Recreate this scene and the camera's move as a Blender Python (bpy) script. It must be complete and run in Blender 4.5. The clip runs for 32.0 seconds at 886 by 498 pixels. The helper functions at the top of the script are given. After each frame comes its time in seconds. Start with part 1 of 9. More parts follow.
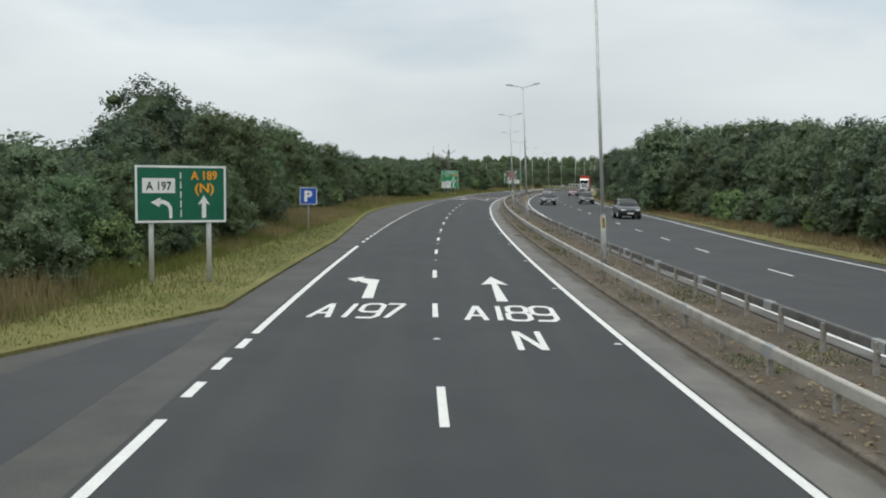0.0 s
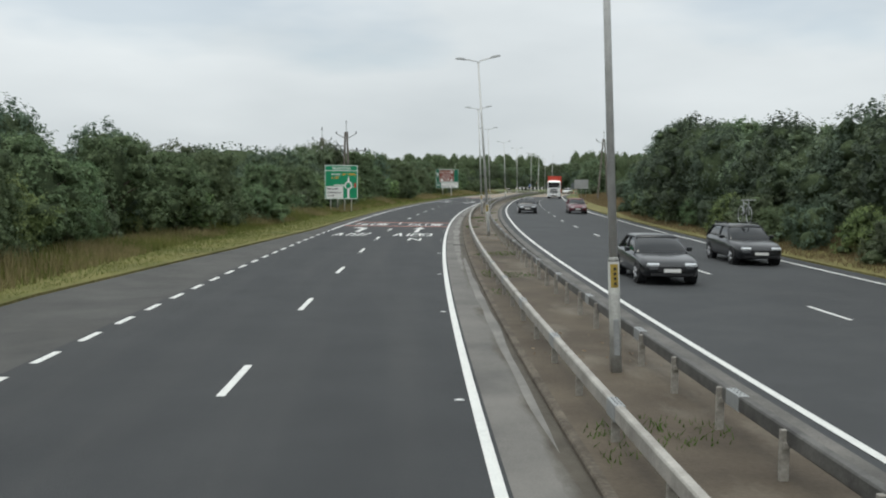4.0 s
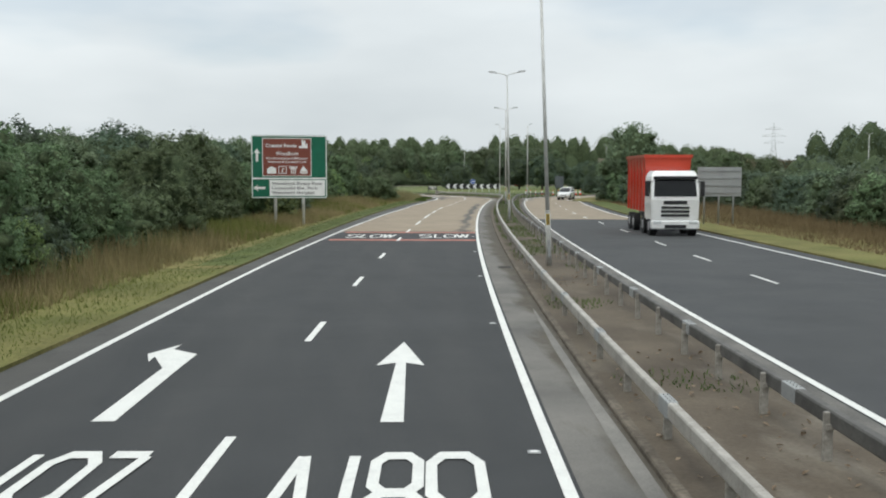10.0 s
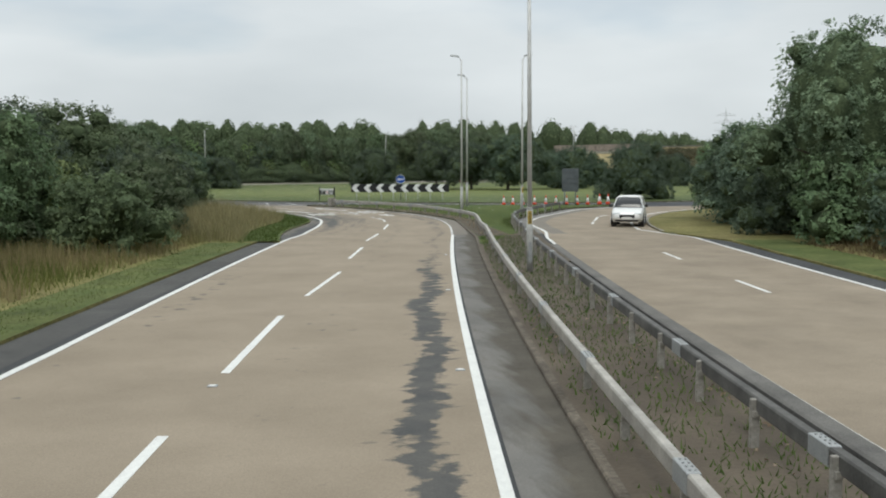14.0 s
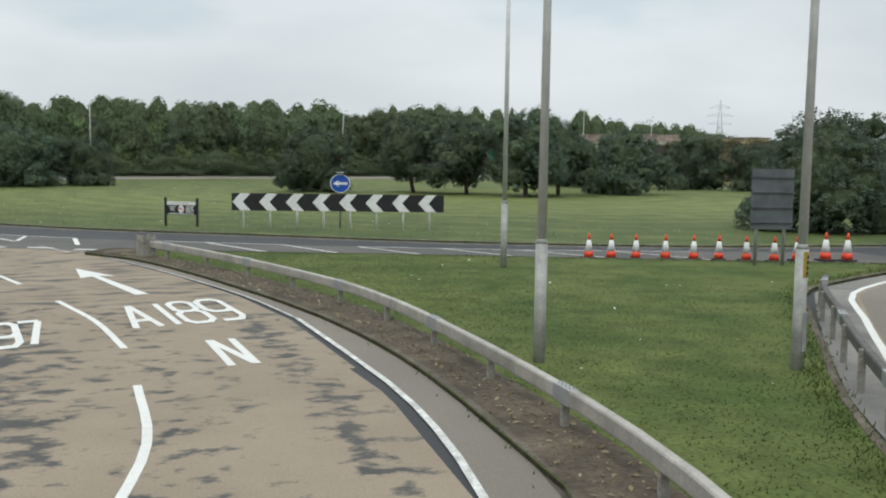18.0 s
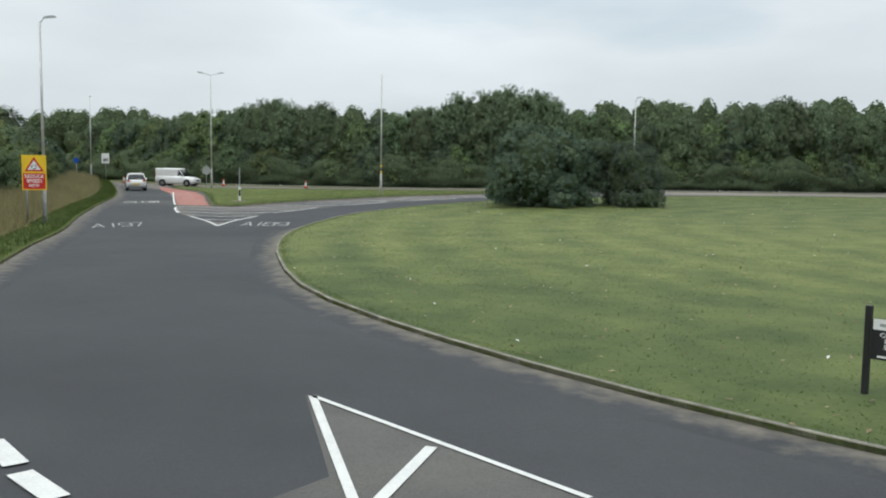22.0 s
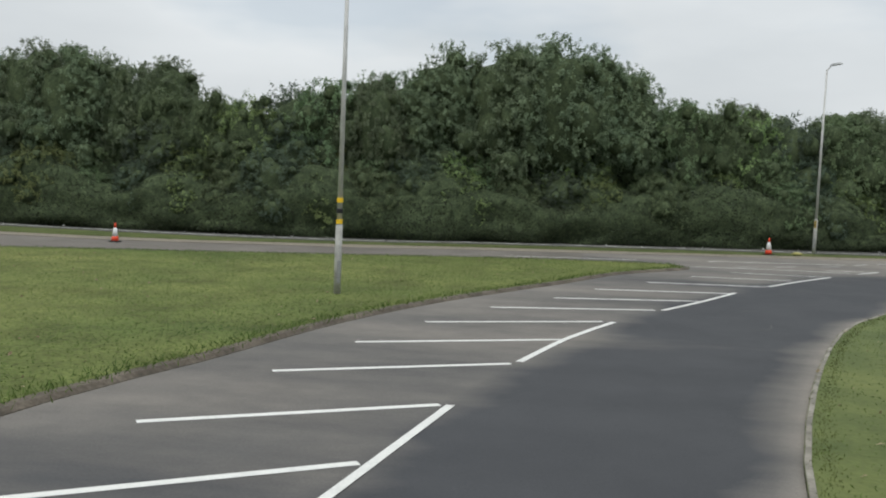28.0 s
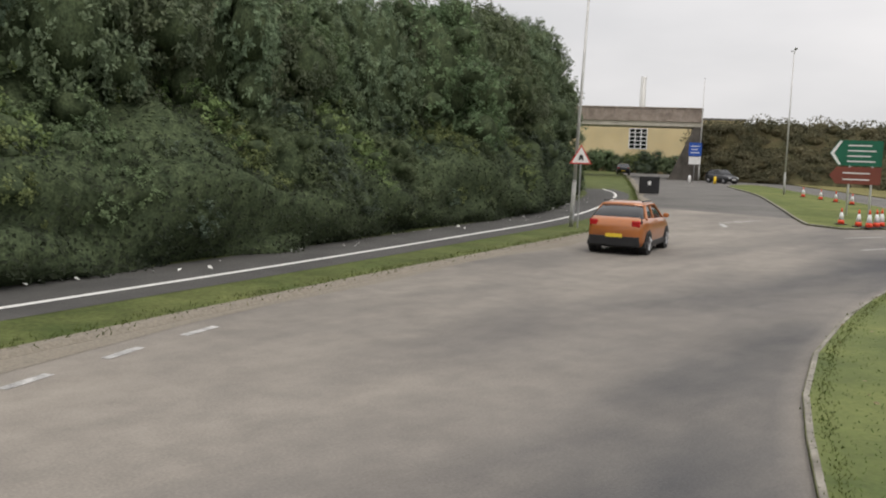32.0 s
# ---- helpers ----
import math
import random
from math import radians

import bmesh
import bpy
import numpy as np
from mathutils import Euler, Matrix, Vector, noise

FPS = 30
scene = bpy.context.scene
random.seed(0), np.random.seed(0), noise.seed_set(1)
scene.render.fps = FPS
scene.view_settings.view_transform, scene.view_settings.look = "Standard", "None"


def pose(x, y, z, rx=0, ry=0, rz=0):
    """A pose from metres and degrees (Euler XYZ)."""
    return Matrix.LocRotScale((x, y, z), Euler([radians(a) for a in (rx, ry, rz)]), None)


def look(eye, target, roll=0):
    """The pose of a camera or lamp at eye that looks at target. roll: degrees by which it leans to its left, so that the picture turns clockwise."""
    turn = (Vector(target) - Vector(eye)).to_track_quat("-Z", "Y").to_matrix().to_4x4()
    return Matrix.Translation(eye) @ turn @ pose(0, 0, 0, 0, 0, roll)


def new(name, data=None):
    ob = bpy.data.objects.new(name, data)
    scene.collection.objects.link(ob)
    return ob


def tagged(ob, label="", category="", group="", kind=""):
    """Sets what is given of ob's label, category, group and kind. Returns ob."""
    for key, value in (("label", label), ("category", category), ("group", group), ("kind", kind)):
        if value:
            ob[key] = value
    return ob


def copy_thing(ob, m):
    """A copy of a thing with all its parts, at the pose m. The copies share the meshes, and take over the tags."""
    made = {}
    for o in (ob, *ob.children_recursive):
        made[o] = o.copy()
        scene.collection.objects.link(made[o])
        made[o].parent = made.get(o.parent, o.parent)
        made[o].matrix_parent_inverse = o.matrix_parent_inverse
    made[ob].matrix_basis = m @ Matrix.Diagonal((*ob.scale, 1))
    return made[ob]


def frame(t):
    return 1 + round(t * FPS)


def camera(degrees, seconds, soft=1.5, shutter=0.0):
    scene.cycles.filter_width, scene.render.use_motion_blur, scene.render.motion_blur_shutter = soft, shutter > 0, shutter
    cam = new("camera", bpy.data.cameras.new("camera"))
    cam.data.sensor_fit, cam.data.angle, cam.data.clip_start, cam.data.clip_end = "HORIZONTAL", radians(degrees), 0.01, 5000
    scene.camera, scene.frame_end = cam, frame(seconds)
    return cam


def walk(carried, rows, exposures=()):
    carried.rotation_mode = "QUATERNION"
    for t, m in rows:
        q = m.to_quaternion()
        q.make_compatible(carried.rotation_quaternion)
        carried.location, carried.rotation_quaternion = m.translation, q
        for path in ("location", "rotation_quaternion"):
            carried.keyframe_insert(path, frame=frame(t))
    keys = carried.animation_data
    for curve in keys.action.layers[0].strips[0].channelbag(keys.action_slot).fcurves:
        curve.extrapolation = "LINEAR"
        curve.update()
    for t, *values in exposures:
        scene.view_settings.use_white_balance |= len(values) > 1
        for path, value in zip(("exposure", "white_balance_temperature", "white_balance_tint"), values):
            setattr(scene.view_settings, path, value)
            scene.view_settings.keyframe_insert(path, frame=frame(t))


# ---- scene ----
cam = camera(51.0, 32.0, soft=2.0)
# seconds, place in metres, yaw, pitch, roll in degrees
ROWS = [
    (0.0, -0.00, -0.00, 3.15, 0.00, -4.35, -0.54),
    (0.5, 0.02, 10.76, 3.14, -1.45, -4.33, -0.38),
    (1.0, 0.42, 21.35, 3.14, -2.60, -4.40, -0.04),
    (1.5, 0.81, 32.04, 3.15, -3.58, -4.40, -0.14),
    (2.0, 1.27, 43.00, 3.17, -4.22, -4.28, -0.59),
    (2.5, 1.85, 53.17, 3.15, -4.49, -4.38, -0.65),
    (3.0, 2.36, 63.63, 3.15, -4.62, -4.26, -0.49),
    (3.5, 2.92, 74.24, 3.15, -4.65, -4.18, -0.49),
    (5.5, 5.59, 120.28, 3.15, -6.19, -4.26, -0.29),
    (6.0, 6.60, 130.96, 3.16, -6.57, -4.32, -0.30),
    (6.5, 7.64, 141.72, 3.16, -6.97, -4.42, -0.49),
    (7.0, 8.75, 152.44, 3.15, -7.53, -4.34, -0.30),
    (7.5, 9.89, 162.86, 3.15, -8.16, -4.31, -0.58),
    (8.0, 11.31, 173.24, 3.15, -8.66, -4.19, -0.37),
    (8.5, 12.84, 183.79, 3.15, -9.21, -4.27, -0.25),
    (9.0, 14.42, 194.35, 3.16, -9.96, -4.34, -0.46),
    (9.5, 16.17, 204.63, 3.17, -10.70, -4.36, -0.36),
    (10.0, 18.01, 214.63, 3.17, -11.54, -4.59, -0.08),
    (10.5, 20.06, 224.27, 3.17, -12.11, -4.64, -0.15),
    (11.0, 21.96, 233.67, 3.17, -12.74, -4.71, -0.08),
    (11.5, 23.94, 242.67, 3.17, -13.33, -4.70, -0.33),
    (12.0, 25.96, 251.54, 3.15, -14.16, -4.84, -0.30),
    (12.5, 27.91, 259.99, 3.13, -14.93, -4.86, 0.01),
    (13.0, 29.93, 268.10, 3.11, -15.45, -4.86, 0.40),
    (13.5, 31.91, 275.69, 3.12, -15.83, -5.06, 0.33),
    (14.0, 33.81, 283.11, 3.14, -16.30, -5.08, 0.20),
    (14.5, 35.70, 289.98, 3.13, -16.79, -5.26, 0.30),
    (16.5, 42.00, 312.72, 3.14, -18.22, -5.43, 0.06),
    (17.0, 43.41, 317.68, 3.13, -18.29, -5.46, -0.47),
    (17.5, 44.70, 322.40, 3.14, -18.25, -5.52, -0.68),
    (18.0, 45.81, 326.85, 3.14, -18.11, -5.60, -0.78),
    (18.5, 46.89, 331.09, 3.13, -16.97, -5.70, -0.74),
    (19.0, 47.79, 335.32, 3.12, -14.70, -5.74, -0.48),
    (19.5, 47.96, 338.88, 3.14, -11.66, -5.77, -0.19),
    (20.0, 47.60, 342.72, 3.17, -7.71, -5.69, -0.41),
    (20.5, 47.12, 345.89, 3.21, -2.52, -5.68, -0.54),
    (21.0, 46.42, 349.00, 3.20, 3.35, -5.63, -0.50),
    (21.5, 45.36, 352.18, 3.18, 9.07, -5.66, -0.59),
    (22.0, 44.27, 354.92, 3.20, 13.97, -5.54, -0.80),
    (22.5, 42.88, 357.95, 3.19, 17.98, -5.46, -0.98),
    (23.0, 41.29, 361.12, 3.18, 20.96, -5.52, -1.08),
    (23.5, 39.60, 364.38, 3.13, 23.29, -5.79, -0.55),
    (24.0, 37.63, 368.01, 3.11, 25.20, -6.14, 0.31),
    (24.5, 35.78, 371.71, 3.09, 27.05, -6.20, 1.36),
    (26.5, 27.59, 389.57, 3.08, 20.86, -4.84, -1.31),
    (27.0, 26.24, 395.39, 3.11, 16.35, -4.52, -1.62),
    (27.5, 25.44, 401.13, 3.13, 11.34, -4.31, -2.03),
    (28.0, 25.11, 406.77, 3.16, 5.79, -4.25, -2.46),
    (28.5, 25.32, 412.64, 3.12, -0.73, -4.29, -2.62),
    (29.0, 26.30, 418.28, 3.14, -7.55, -4.43, -2.41),
    (29.5, 27.85, 423.41, 3.14, -13.96, -4.54, -2.39),
    (30.0, 30.08, 428.41, 3.16, -20.27, -4.63, -2.70),
    (30.5, 32.76, 433.61, 3.15, -27.07, -4.96, -2.90),
    (31.0, 36.09, 438.41, 3.14, -34.35, -5.29, -3.02),
    (31.5, 40.0, 442.19, 3.13, -40.67, -6.11, -2.29),
    (32.0, 44.26, 445.57, 3.13, -47.24, -6.32, -1.98),
]
walk(cam, [(t, pose(x, y, z, 90 + pitch, roll, yaw)) for t, x, y, z, yaw, pitch, roll in ROWS],
     exposures=[(0.0, 0.05, 6450, 5), (9.0, 0.03, 6450, 5), (10.0, 0.14, 6450, 5), (12.0, 0.11, 6450, 5), (13.0, 0.03, 6450, 5), (18.0, 0.08, 6400, 5), (21.0, 0.13, 6320, 5), (23.0, 0.11, 6280, 5), (24.0, -0.06, 6240, 5), (27.0, -0.06, 6360, 6), (28.0, -0.02, 6500, 7), (29.0, 0.39, 6600, 9), (30.0, 0.50, 6800, 11), (31.0, 0.48, 6850, 12), (32.0, 0.15, 6900, 13)])

# ---- sky and sun: a bright overcast day ----
SUN_ELEVATION, SUN_TURN = 60.0, 205.0
world = bpy.data.worlds.new("overcast_sky")
scene.world = world
world.use_nodes = True
wt = world.node_tree
wt.nodes.clear()
w_out = wt.nodes.new("ShaderNodeOutputWorld")
w_bg = wt.nodes.new("ShaderNodeBackground")
w_sky = wt.nodes.new("ShaderNodeTexSky")
w_sky.sky_type, w_sky.sun_disc = "NISHITA", False
w_sky.sun_elevation, w_sky.sun_rotation = radians(SUN_ELEVATION), radians(SUN_TURN)
w_bg.inputs["Strength"].default_value = 0.1
w_co = wt.nodes.new("ShaderNodeTexCoord")
w_map = wt.nodes.new("ShaderNodeMapping")
w_map.inputs["Scale"].default_value = (1.0, 1.0, 3.2)
w_n = wt.nodes.new("ShaderNodeTexNoise")
w_n.inputs["Scale"].default_value, w_n.inputs["Detail"].default_value, w_n.inputs["Roughness"].default_value = 2.0, 5.0, 0.48
w_r = wt.nodes.new("ShaderNodeValToRGB")
w_r.color_ramp.elements[0].position, w_r.color_ramp.elements[0].color = 0.30, (5.65, 5.95, 6.3, 1)
w_r.color_ramp.elements[1].position, w_r.color_ramp.elements[1].color = 0.72, (8.1, 8.3, 8.6, 1)
w_sep = wt.nodes.new("ShaderNodeSeparateXYZ")
w_h = wt.nodes.new("ShaderNodeMapRange")
w_h.inputs["From Min"].default_value, w_h.inputs["From Max"].default_value = 0.1, 0.9
w_h.inputs["To Min"].default_value, w_h.inputs["To Max"].default_value = 1.0, 1.75
w_mul = wt.nodes.new("ShaderNodeMixRGB")
w_mul.blend_type, w_mul.inputs[0].default_value = "MULTIPLY", 1.0
w_n2 = wt.nodes.new("ShaderNodeTexNoise")
w_n2.inputs["Scale"].default_value, w_n2.inputs["Detail"].default_value = 1.7, 5.0
w_r2 = wt.nodes.new("ShaderNodeMapRange")
w_r2.inputs["From Min"].default_value, w_r2.inputs["From Max"].default_value = 0.60, 0.70
w_r2.inputs["To Min"].default_value, w_r2.inputs["To Max"].default_value = 0.97, 0.66
w_mix = wt.nodes.new("ShaderNodeMixRGB")
for a, b in ((w_co.outputs["Generated"], w_map.inputs[0]), (w_map.outputs[0], w_n.inputs["Vector"]), (w_n.outputs["Fac"], w_r.inputs[0]),
             (w_co.outputs["Generated"], w_sep.inputs[0]), (w_sep.outputs["Z"], w_h.inputs["Value"]), (w_r.outputs[0], w_mul.inputs[1]),
             (w_h.outputs[0], w_mul.inputs[2]), (w_map.outputs[0], w_n2.inputs["Vector"]), (w_n2.outputs["Fac"], w_r2.inputs["Value"]),
             (w_r2.outputs[0], w_mix.inputs[0]), (w_sky.outputs[0], w_mix.inputs[1]), (w_mul.outputs[0], w_mix.inputs[2]),
             (w_mix.outputs[0], w_bg.inputs["Color"]), (w_bg.outputs[0], w_out.inputs["Surface"])):
    wt.links.new(a, b)
sun = new("sun", bpy.data.lights.new("sun", "SUN"))
sun.data.energy, sun.data.angle, sun.data.color = 1.0, radians(25), (1.0, 0.96, 0.9)
_az = radians(SUN_TURN)
sun.matrix_basis = look((0, 0, 60), (-math.sin(_az) * 60, -math.cos(_az) * 60, 60 - 60 * math.tan(radians(SUN_ELEVATION))))
scene.view_settings.exposure = 0.0


# ---- materials ----
def material(name, colours, scale=4.0, rough=0.8, metal=0.0, bump=0.0, fine=60.0, spread=0.12, stains=0.0, stain_scale=0.35, per="", spec=0.4, coat=0.0):
    """A two-scale noise material: colours lists two base colours, coarse patches mix them, fine grain and relief lie over that."""
    m = bpy.data.materials.new(name)
    m.use_nodes = True
    nt = m.node_tree
    b = nt.nodes["Principled BSDF"]
    co = nt.nodes.new("ShaderNodeTexCoord")
    n1 = nt.nodes.new("ShaderNodeTexNoise")
    n1.inputs["Scale"].default_value, n1.inputs["Detail"].default_value, n1.inputs["Roughness"].default_value = scale, 6.0, 0.6
    r1 = nt.nodes.new("ShaderNodeValToRGB")
    r1.color_ramp.elements[0].position, r1.color_ramp.elements[1].position = 0.32, 0.68
    r1.color_ramp.elements[0].color, r1.color_ramp.elements[1].color = (*colours[0], 1), (*colours[1], 1)
    n2 = nt.nodes.new("ShaderNodeTexNoise")
    n2.inputs["Scale"].default_value, n2.inputs["Detail"].default_value = fine, 3.0
    mr = nt.nodes.new("ShaderNodeMapRange")
    mr.inputs["From Min"].default_value, mr.inputs["From Max"].default_value = 0.25, 0.75
    mr.inputs["To Min"].default_value, mr.inputs["To Max"].default_value = 1 - spread, 1 + spread
    mx = nt.nodes.new("ShaderNodeMixRGB")
    mx.blend_type, mx.inputs[0].default_value = "MULTIPLY", 1.0
    L = nt.links.new
    L(co.outputs["Object"], n1.inputs["Vector"])
    L(co.outputs["Object"], n2.inputs["Vector"])
    L(n1.outputs["Fac"], r1.inputs[0])
    L(n2.outputs["Fac"], mr.inputs["Value"])
    L(r1.outputs[0], mx.inputs[1])
    L(mr.outputs[0], mx.inputs[2])
    last = mx.outputs[0]
    if stains:
        n3 = nt.nodes.new("ShaderNodeTexNoise")
        n3.inputs["Scale"].default_value, n3.inputs["Detail"].default_value, n3.inputs["Roughness"].default_value = stain_scale, 8.0, 0.65
        m3 = nt.nodes.new("ShaderNodeMapRange")
        m3.inputs["From Min"].default_value, m3.inputs["From Max"].default_value = 0.42, 0.66
        m3.inputs["To Min"].default_value, m3.inputs["To Max"].default_value = 1.0, 1.0 - stains
        x3 = nt.nodes.new("ShaderNodeMixRGB")
        x3.blend_type, x3.inputs[0].default_value = "MULTIPLY", 1.0
        L(co.outputs["Object"], n3.inputs["Vector"])
        L(n3.outputs["Fac"], m3.inputs["Value"])
        L(last, x3.inputs[1])
        L(m3.outputs[0], x3.inputs[2])
        last = x3.outputs[0]
    if per:
        if per == "island":
            src = nt.nodes.new("ShaderNodeNewGeometry").outputs["Random Per Island"]
        else:
            src = nt.nodes.new("ShaderNodeObjectInfo").outputs["Random"]
        m4 = nt.nodes.new("ShaderNodeMapRange")
        m4.inputs["To Min"].default_value, m4.inputs["To Max"].default_value = (0.80, 1.20) if per == "island" else (0.88, 1.12)
        x4 = nt.nodes.new("ShaderNodeMixRGB")
        x4.blend_type, x4.inputs[0].default_value = "MULTIPLY", 1.0
        L(src, m4.inputs["Value"])
        L(last, x4.inputs[1])
        L(m4.outputs[0], x4.inputs[2])
        last = x4.outputs[0]
        if per == "island":
            hs = nt.nodes.new("ShaderNodeHueSaturation")
            oi = nt.nodes.new("ShaderNodeObjectInfo")
            m5 = nt.nodes.new("ShaderNodeMapRange")
            m5.inputs["To Min"].default_value, m5.inputs["To Max"].default_value = 0.475, 0.525
            m6 = nt.nodes.new("ShaderNodeMapRange")
            m6.inputs["To Min"].default_value, m6.inputs["To Max"].default_value = 0.75, 1.3
            L(oi.outputs["Random"], m5.inputs["Value"])
            L(oi.outputs["Random"], m6.inputs["Value"])
            L(m5.outputs[0], hs.inputs["Hue"])
            L(m6.outputs[0], hs.inputs["Value"])
            L(last, hs.inputs["Color"])
            last = hs.outputs[0]
    L(last, b.inputs["Base Color"])
    if per == "island":
        # thin leaves and blades let part of the light through
        tr = nt.nodes.new("ShaderNodeBsdfTranslucent")
        ms = nt.nodes.new("ShaderNodeMixShader")
        ms.inputs[0].default_value = 0.3
        L(last, tr.inputs["Color"])
        L(b.outputs[0], ms.inputs[1])
        L(tr.outputs[0], ms.inputs[2])
        L(ms.outputs[0], nt.nodes["Material Output"].inputs["Surface"])
    b.inputs["Roughness"].default_value, b.inputs["Metallic"].default_value = rough, metal
    b.inputs["Specular IOR Level"].default_value = spec
    b.inputs["Coat Weight"].default_value = coat
    if bump:
        bp = nt.nodes.new("ShaderNodeBump")
        bp.inputs["Strength"].default_value, bp.inputs["Distance"].default_value = bump, 0.02
        L(n2.outputs["Fac"], bp.inputs["Height"])
        L(bp.outputs[0], b.inputs["Normal"])
    return m


def worn_material(name, base, worn, stretch, turn, gain, const=0.0, grain=40.0):
    """A surface that gives way to another where the mesh's "wear" value is high, in streaks."""
    m = bpy.data.materials.new(name)
    m.use_nodes = True
    nt = m.node_tree
    b = nt.nodes["Principled BSDF"]
    L = nt.links.new
    co = nt.nodes.new("ShaderNodeTexCoord").outputs["Object"]

    def noise_of(scale, detail=5.0, vec=co):
        n = nt.nodes.new("ShaderNodeTexNoise")
        n.inputs["Scale"].default_value, n.inputs["Detail"].default_value, n.inputs["Roughness"].default_value = scale, detail, 0.6
        L(vec, n.inputs["Vector"])
        return n.outputs["Fac"]

    def pair(colours, scale):
        r = nt.nodes.new("ShaderNodeValToRGB")
        r.color_ramp.elements[0].position, r.color_ramp.elements[1].position = 0.3, 0.7
        r.color_ramp.elements[0].color, r.color_ramp.elements[1].color = (*colours[0], 1), (*colours[1], 1)
        L(noise_of(scale), r.inputs[0])
        return r.outputs[0]

    def maths(op, a, v):
        n = nt.nodes.new("ShaderNodeMath")
        n.operation = op
        L(a, n.inputs[0])
        if isinstance(v, (int, float)):
            n.inputs[1].default_value = v
        else:
            L(v, n.inputs[1])
        return n.outputs[0]

    mp = nt.nodes.new("ShaderNodeMapping")
    mp.inputs["Rotation"].default_value = (0, 0, radians(turn))
    mp.inputs["Scale"].default_value = stretch
    L(co, mp.inputs[0])
    at = nt.nodes.new("ShaderNodeAttribute")
    at.attribute_name = "wear"
    k = maths("ADD", maths("MULTIPLY", at.outputs["Fac"], 0.5), const * 0.5 - 0.75)
    k = maths("MULTIPLY", maths("ADD", noise_of(1.0, 6.0, mp.outputs[0]), k), gain)
    cl = nt.nodes.new("ShaderNodeClamp")
    L(k, cl.inputs[0])
    mx = nt.nodes.new("ShaderNodeMixRGB")
    L(cl.outputs[0], mx.inputs[0])
    L(pair(base, 0.45), mx.inputs[1])
    L(pair(worn, 1.5), mx.inputs[2])
    g = noise_of(grain, 3.0)
    mr = nt.nodes.new("ShaderNodeMapRange")
    mr.inputs["From Min"].default_value, mr.inputs["From Max"].default_value = 0.25, 0.75
    mr.inputs["To Min"].default_value, mr.inputs["To Max"].default_value = 0.84, 1.16
    L(g, mr.inputs["Value"])
    m2 = nt.nodes.new("ShaderNodeMixRGB")
    m2.blend_type, m2.inputs[0].default_value = "MULTIPLY", 1.0
    L(mx.outputs[0], m2.inputs[1])
    L(mr.outputs[0], m2.inputs[2])
    L(m2.outputs[0], b.inputs["Base Color"])
    b.inputs["Roughness"].default_value, b.inputs["Specular IOR Level"].default_value = 0.88, 0.35
    bp = nt.nodes.new("ShaderNodeBump")
    bp.inputs["Strength"].default_value, bp.inputs["Distance"].default_value = 0.35, 0.02
    L(g, bp.inputs["Height"])
    L(bp.outputs[0], b.inputs["Normal"])
    return m


M = {}
M["buff_worn"] = worn_material("buff_surfacing_worn", ((0.230, 0.188, 0.138), (0.300, 0.247, 0.185)), ((0.060, 0.060, 0.060), (0.10, 0.096, 0.088)), (2.0, 2.8, 1.0), 18, 10.0)
M["buff_mouth"] = worn_material("buff_surfacing_mouth", ((0.230, 0.188, 0.138), (0.300, 0.247, 0.185)), ((0.070, 0.070, 0.068), (0.12, 0.112, 0.10)), (0.9, 2.6, 1.0), 4, 8.0, 0.50)
M["dust_blend"] = worn_material("dusty_asphalt", ((0.041, 0.043, 0.048), (0.058, 0.060, 0.065)), ((0.280, 0.251, 0.214), (0.370, 0.332, 0.282)), (0.085, 0.26, 1.0), -17, 1.3, 0.42, 28.0)
M["kerb_dust"] = worn_material("kerb_side_dust", ((0.040, 0.042, 0.046), (0.058, 0.060, 0.064)), ((0.17, 0.152, 0.122), (0.23, 0.205, 0.165)), (2.2, 2.2, 1.0), 0, 2.2, 0.12)
M["asphalt"] = material("asphalt", ((0.045, 0.047, 0.050), (0.058, 0.060, 0.062)), 0.5, 0.85, bump=0.35, fine=45, spread=0.22, stains=0.18, stain_scale=0.22)
M["asphalt_old"] = material("asphalt_old", ((0.066, 0.065, 0.062), (0.094, 0.091, 0.085)), 0.7, 0.88, bump=0.4, fine=40, spread=0.25, stains=0.25, stain_scale=0.3)
M["asphalt_round"] = material("asphalt_round", ((0.038, 0.040, 0.044), (0.058, 0.060, 0.064)), 0.16, 0.85, bump=0.35, fine=45, spread=0.2, stains=0.15, stain_scale=0.15)
M["buff"] = material("buff_surfacing", ((0.230, 0.188, 0.138), (0.300, 0.247, 0.185)), 0.6, 0.9, bump=0.3, fine=35, spread=0.14, stains=0.16, stain_scale=0.4)
M["hatch_asphalt"] = material("hatch_asphalt", ((0.125, 0.114, 0.100), (0.185, 0.168, 0.147)), 0.8, 0.9, bump=0.4, fine=40, spread=0.22, stains=0.22, stain_scale=0.2)
M["beam_dark"] = material("dirty_dark_beam", ((0.085, 0.082, 0.078), (0.15, 0.145, 0.135)), 3.0, 0.7, 0.2, bump=0.2, fine=30, spread=0.15, stains=0.35, stain_scale=1.2)
M["worn"] = material("worn_surfacing", ((0.075, 0.076, 0.076), (0.115, 0.11, 0.10)), 2.5, 0.85, bump=0.4, fine=40, spread=0.25)
M["dusty"] = material("dusty_road", ((0.17, 0.15, 0.125), (0.24, 0.215, 0.18)), 0.5, 0.9, bump=0.3, fine=40, spread=0.15, stains=0.25, stain_scale=0.25)
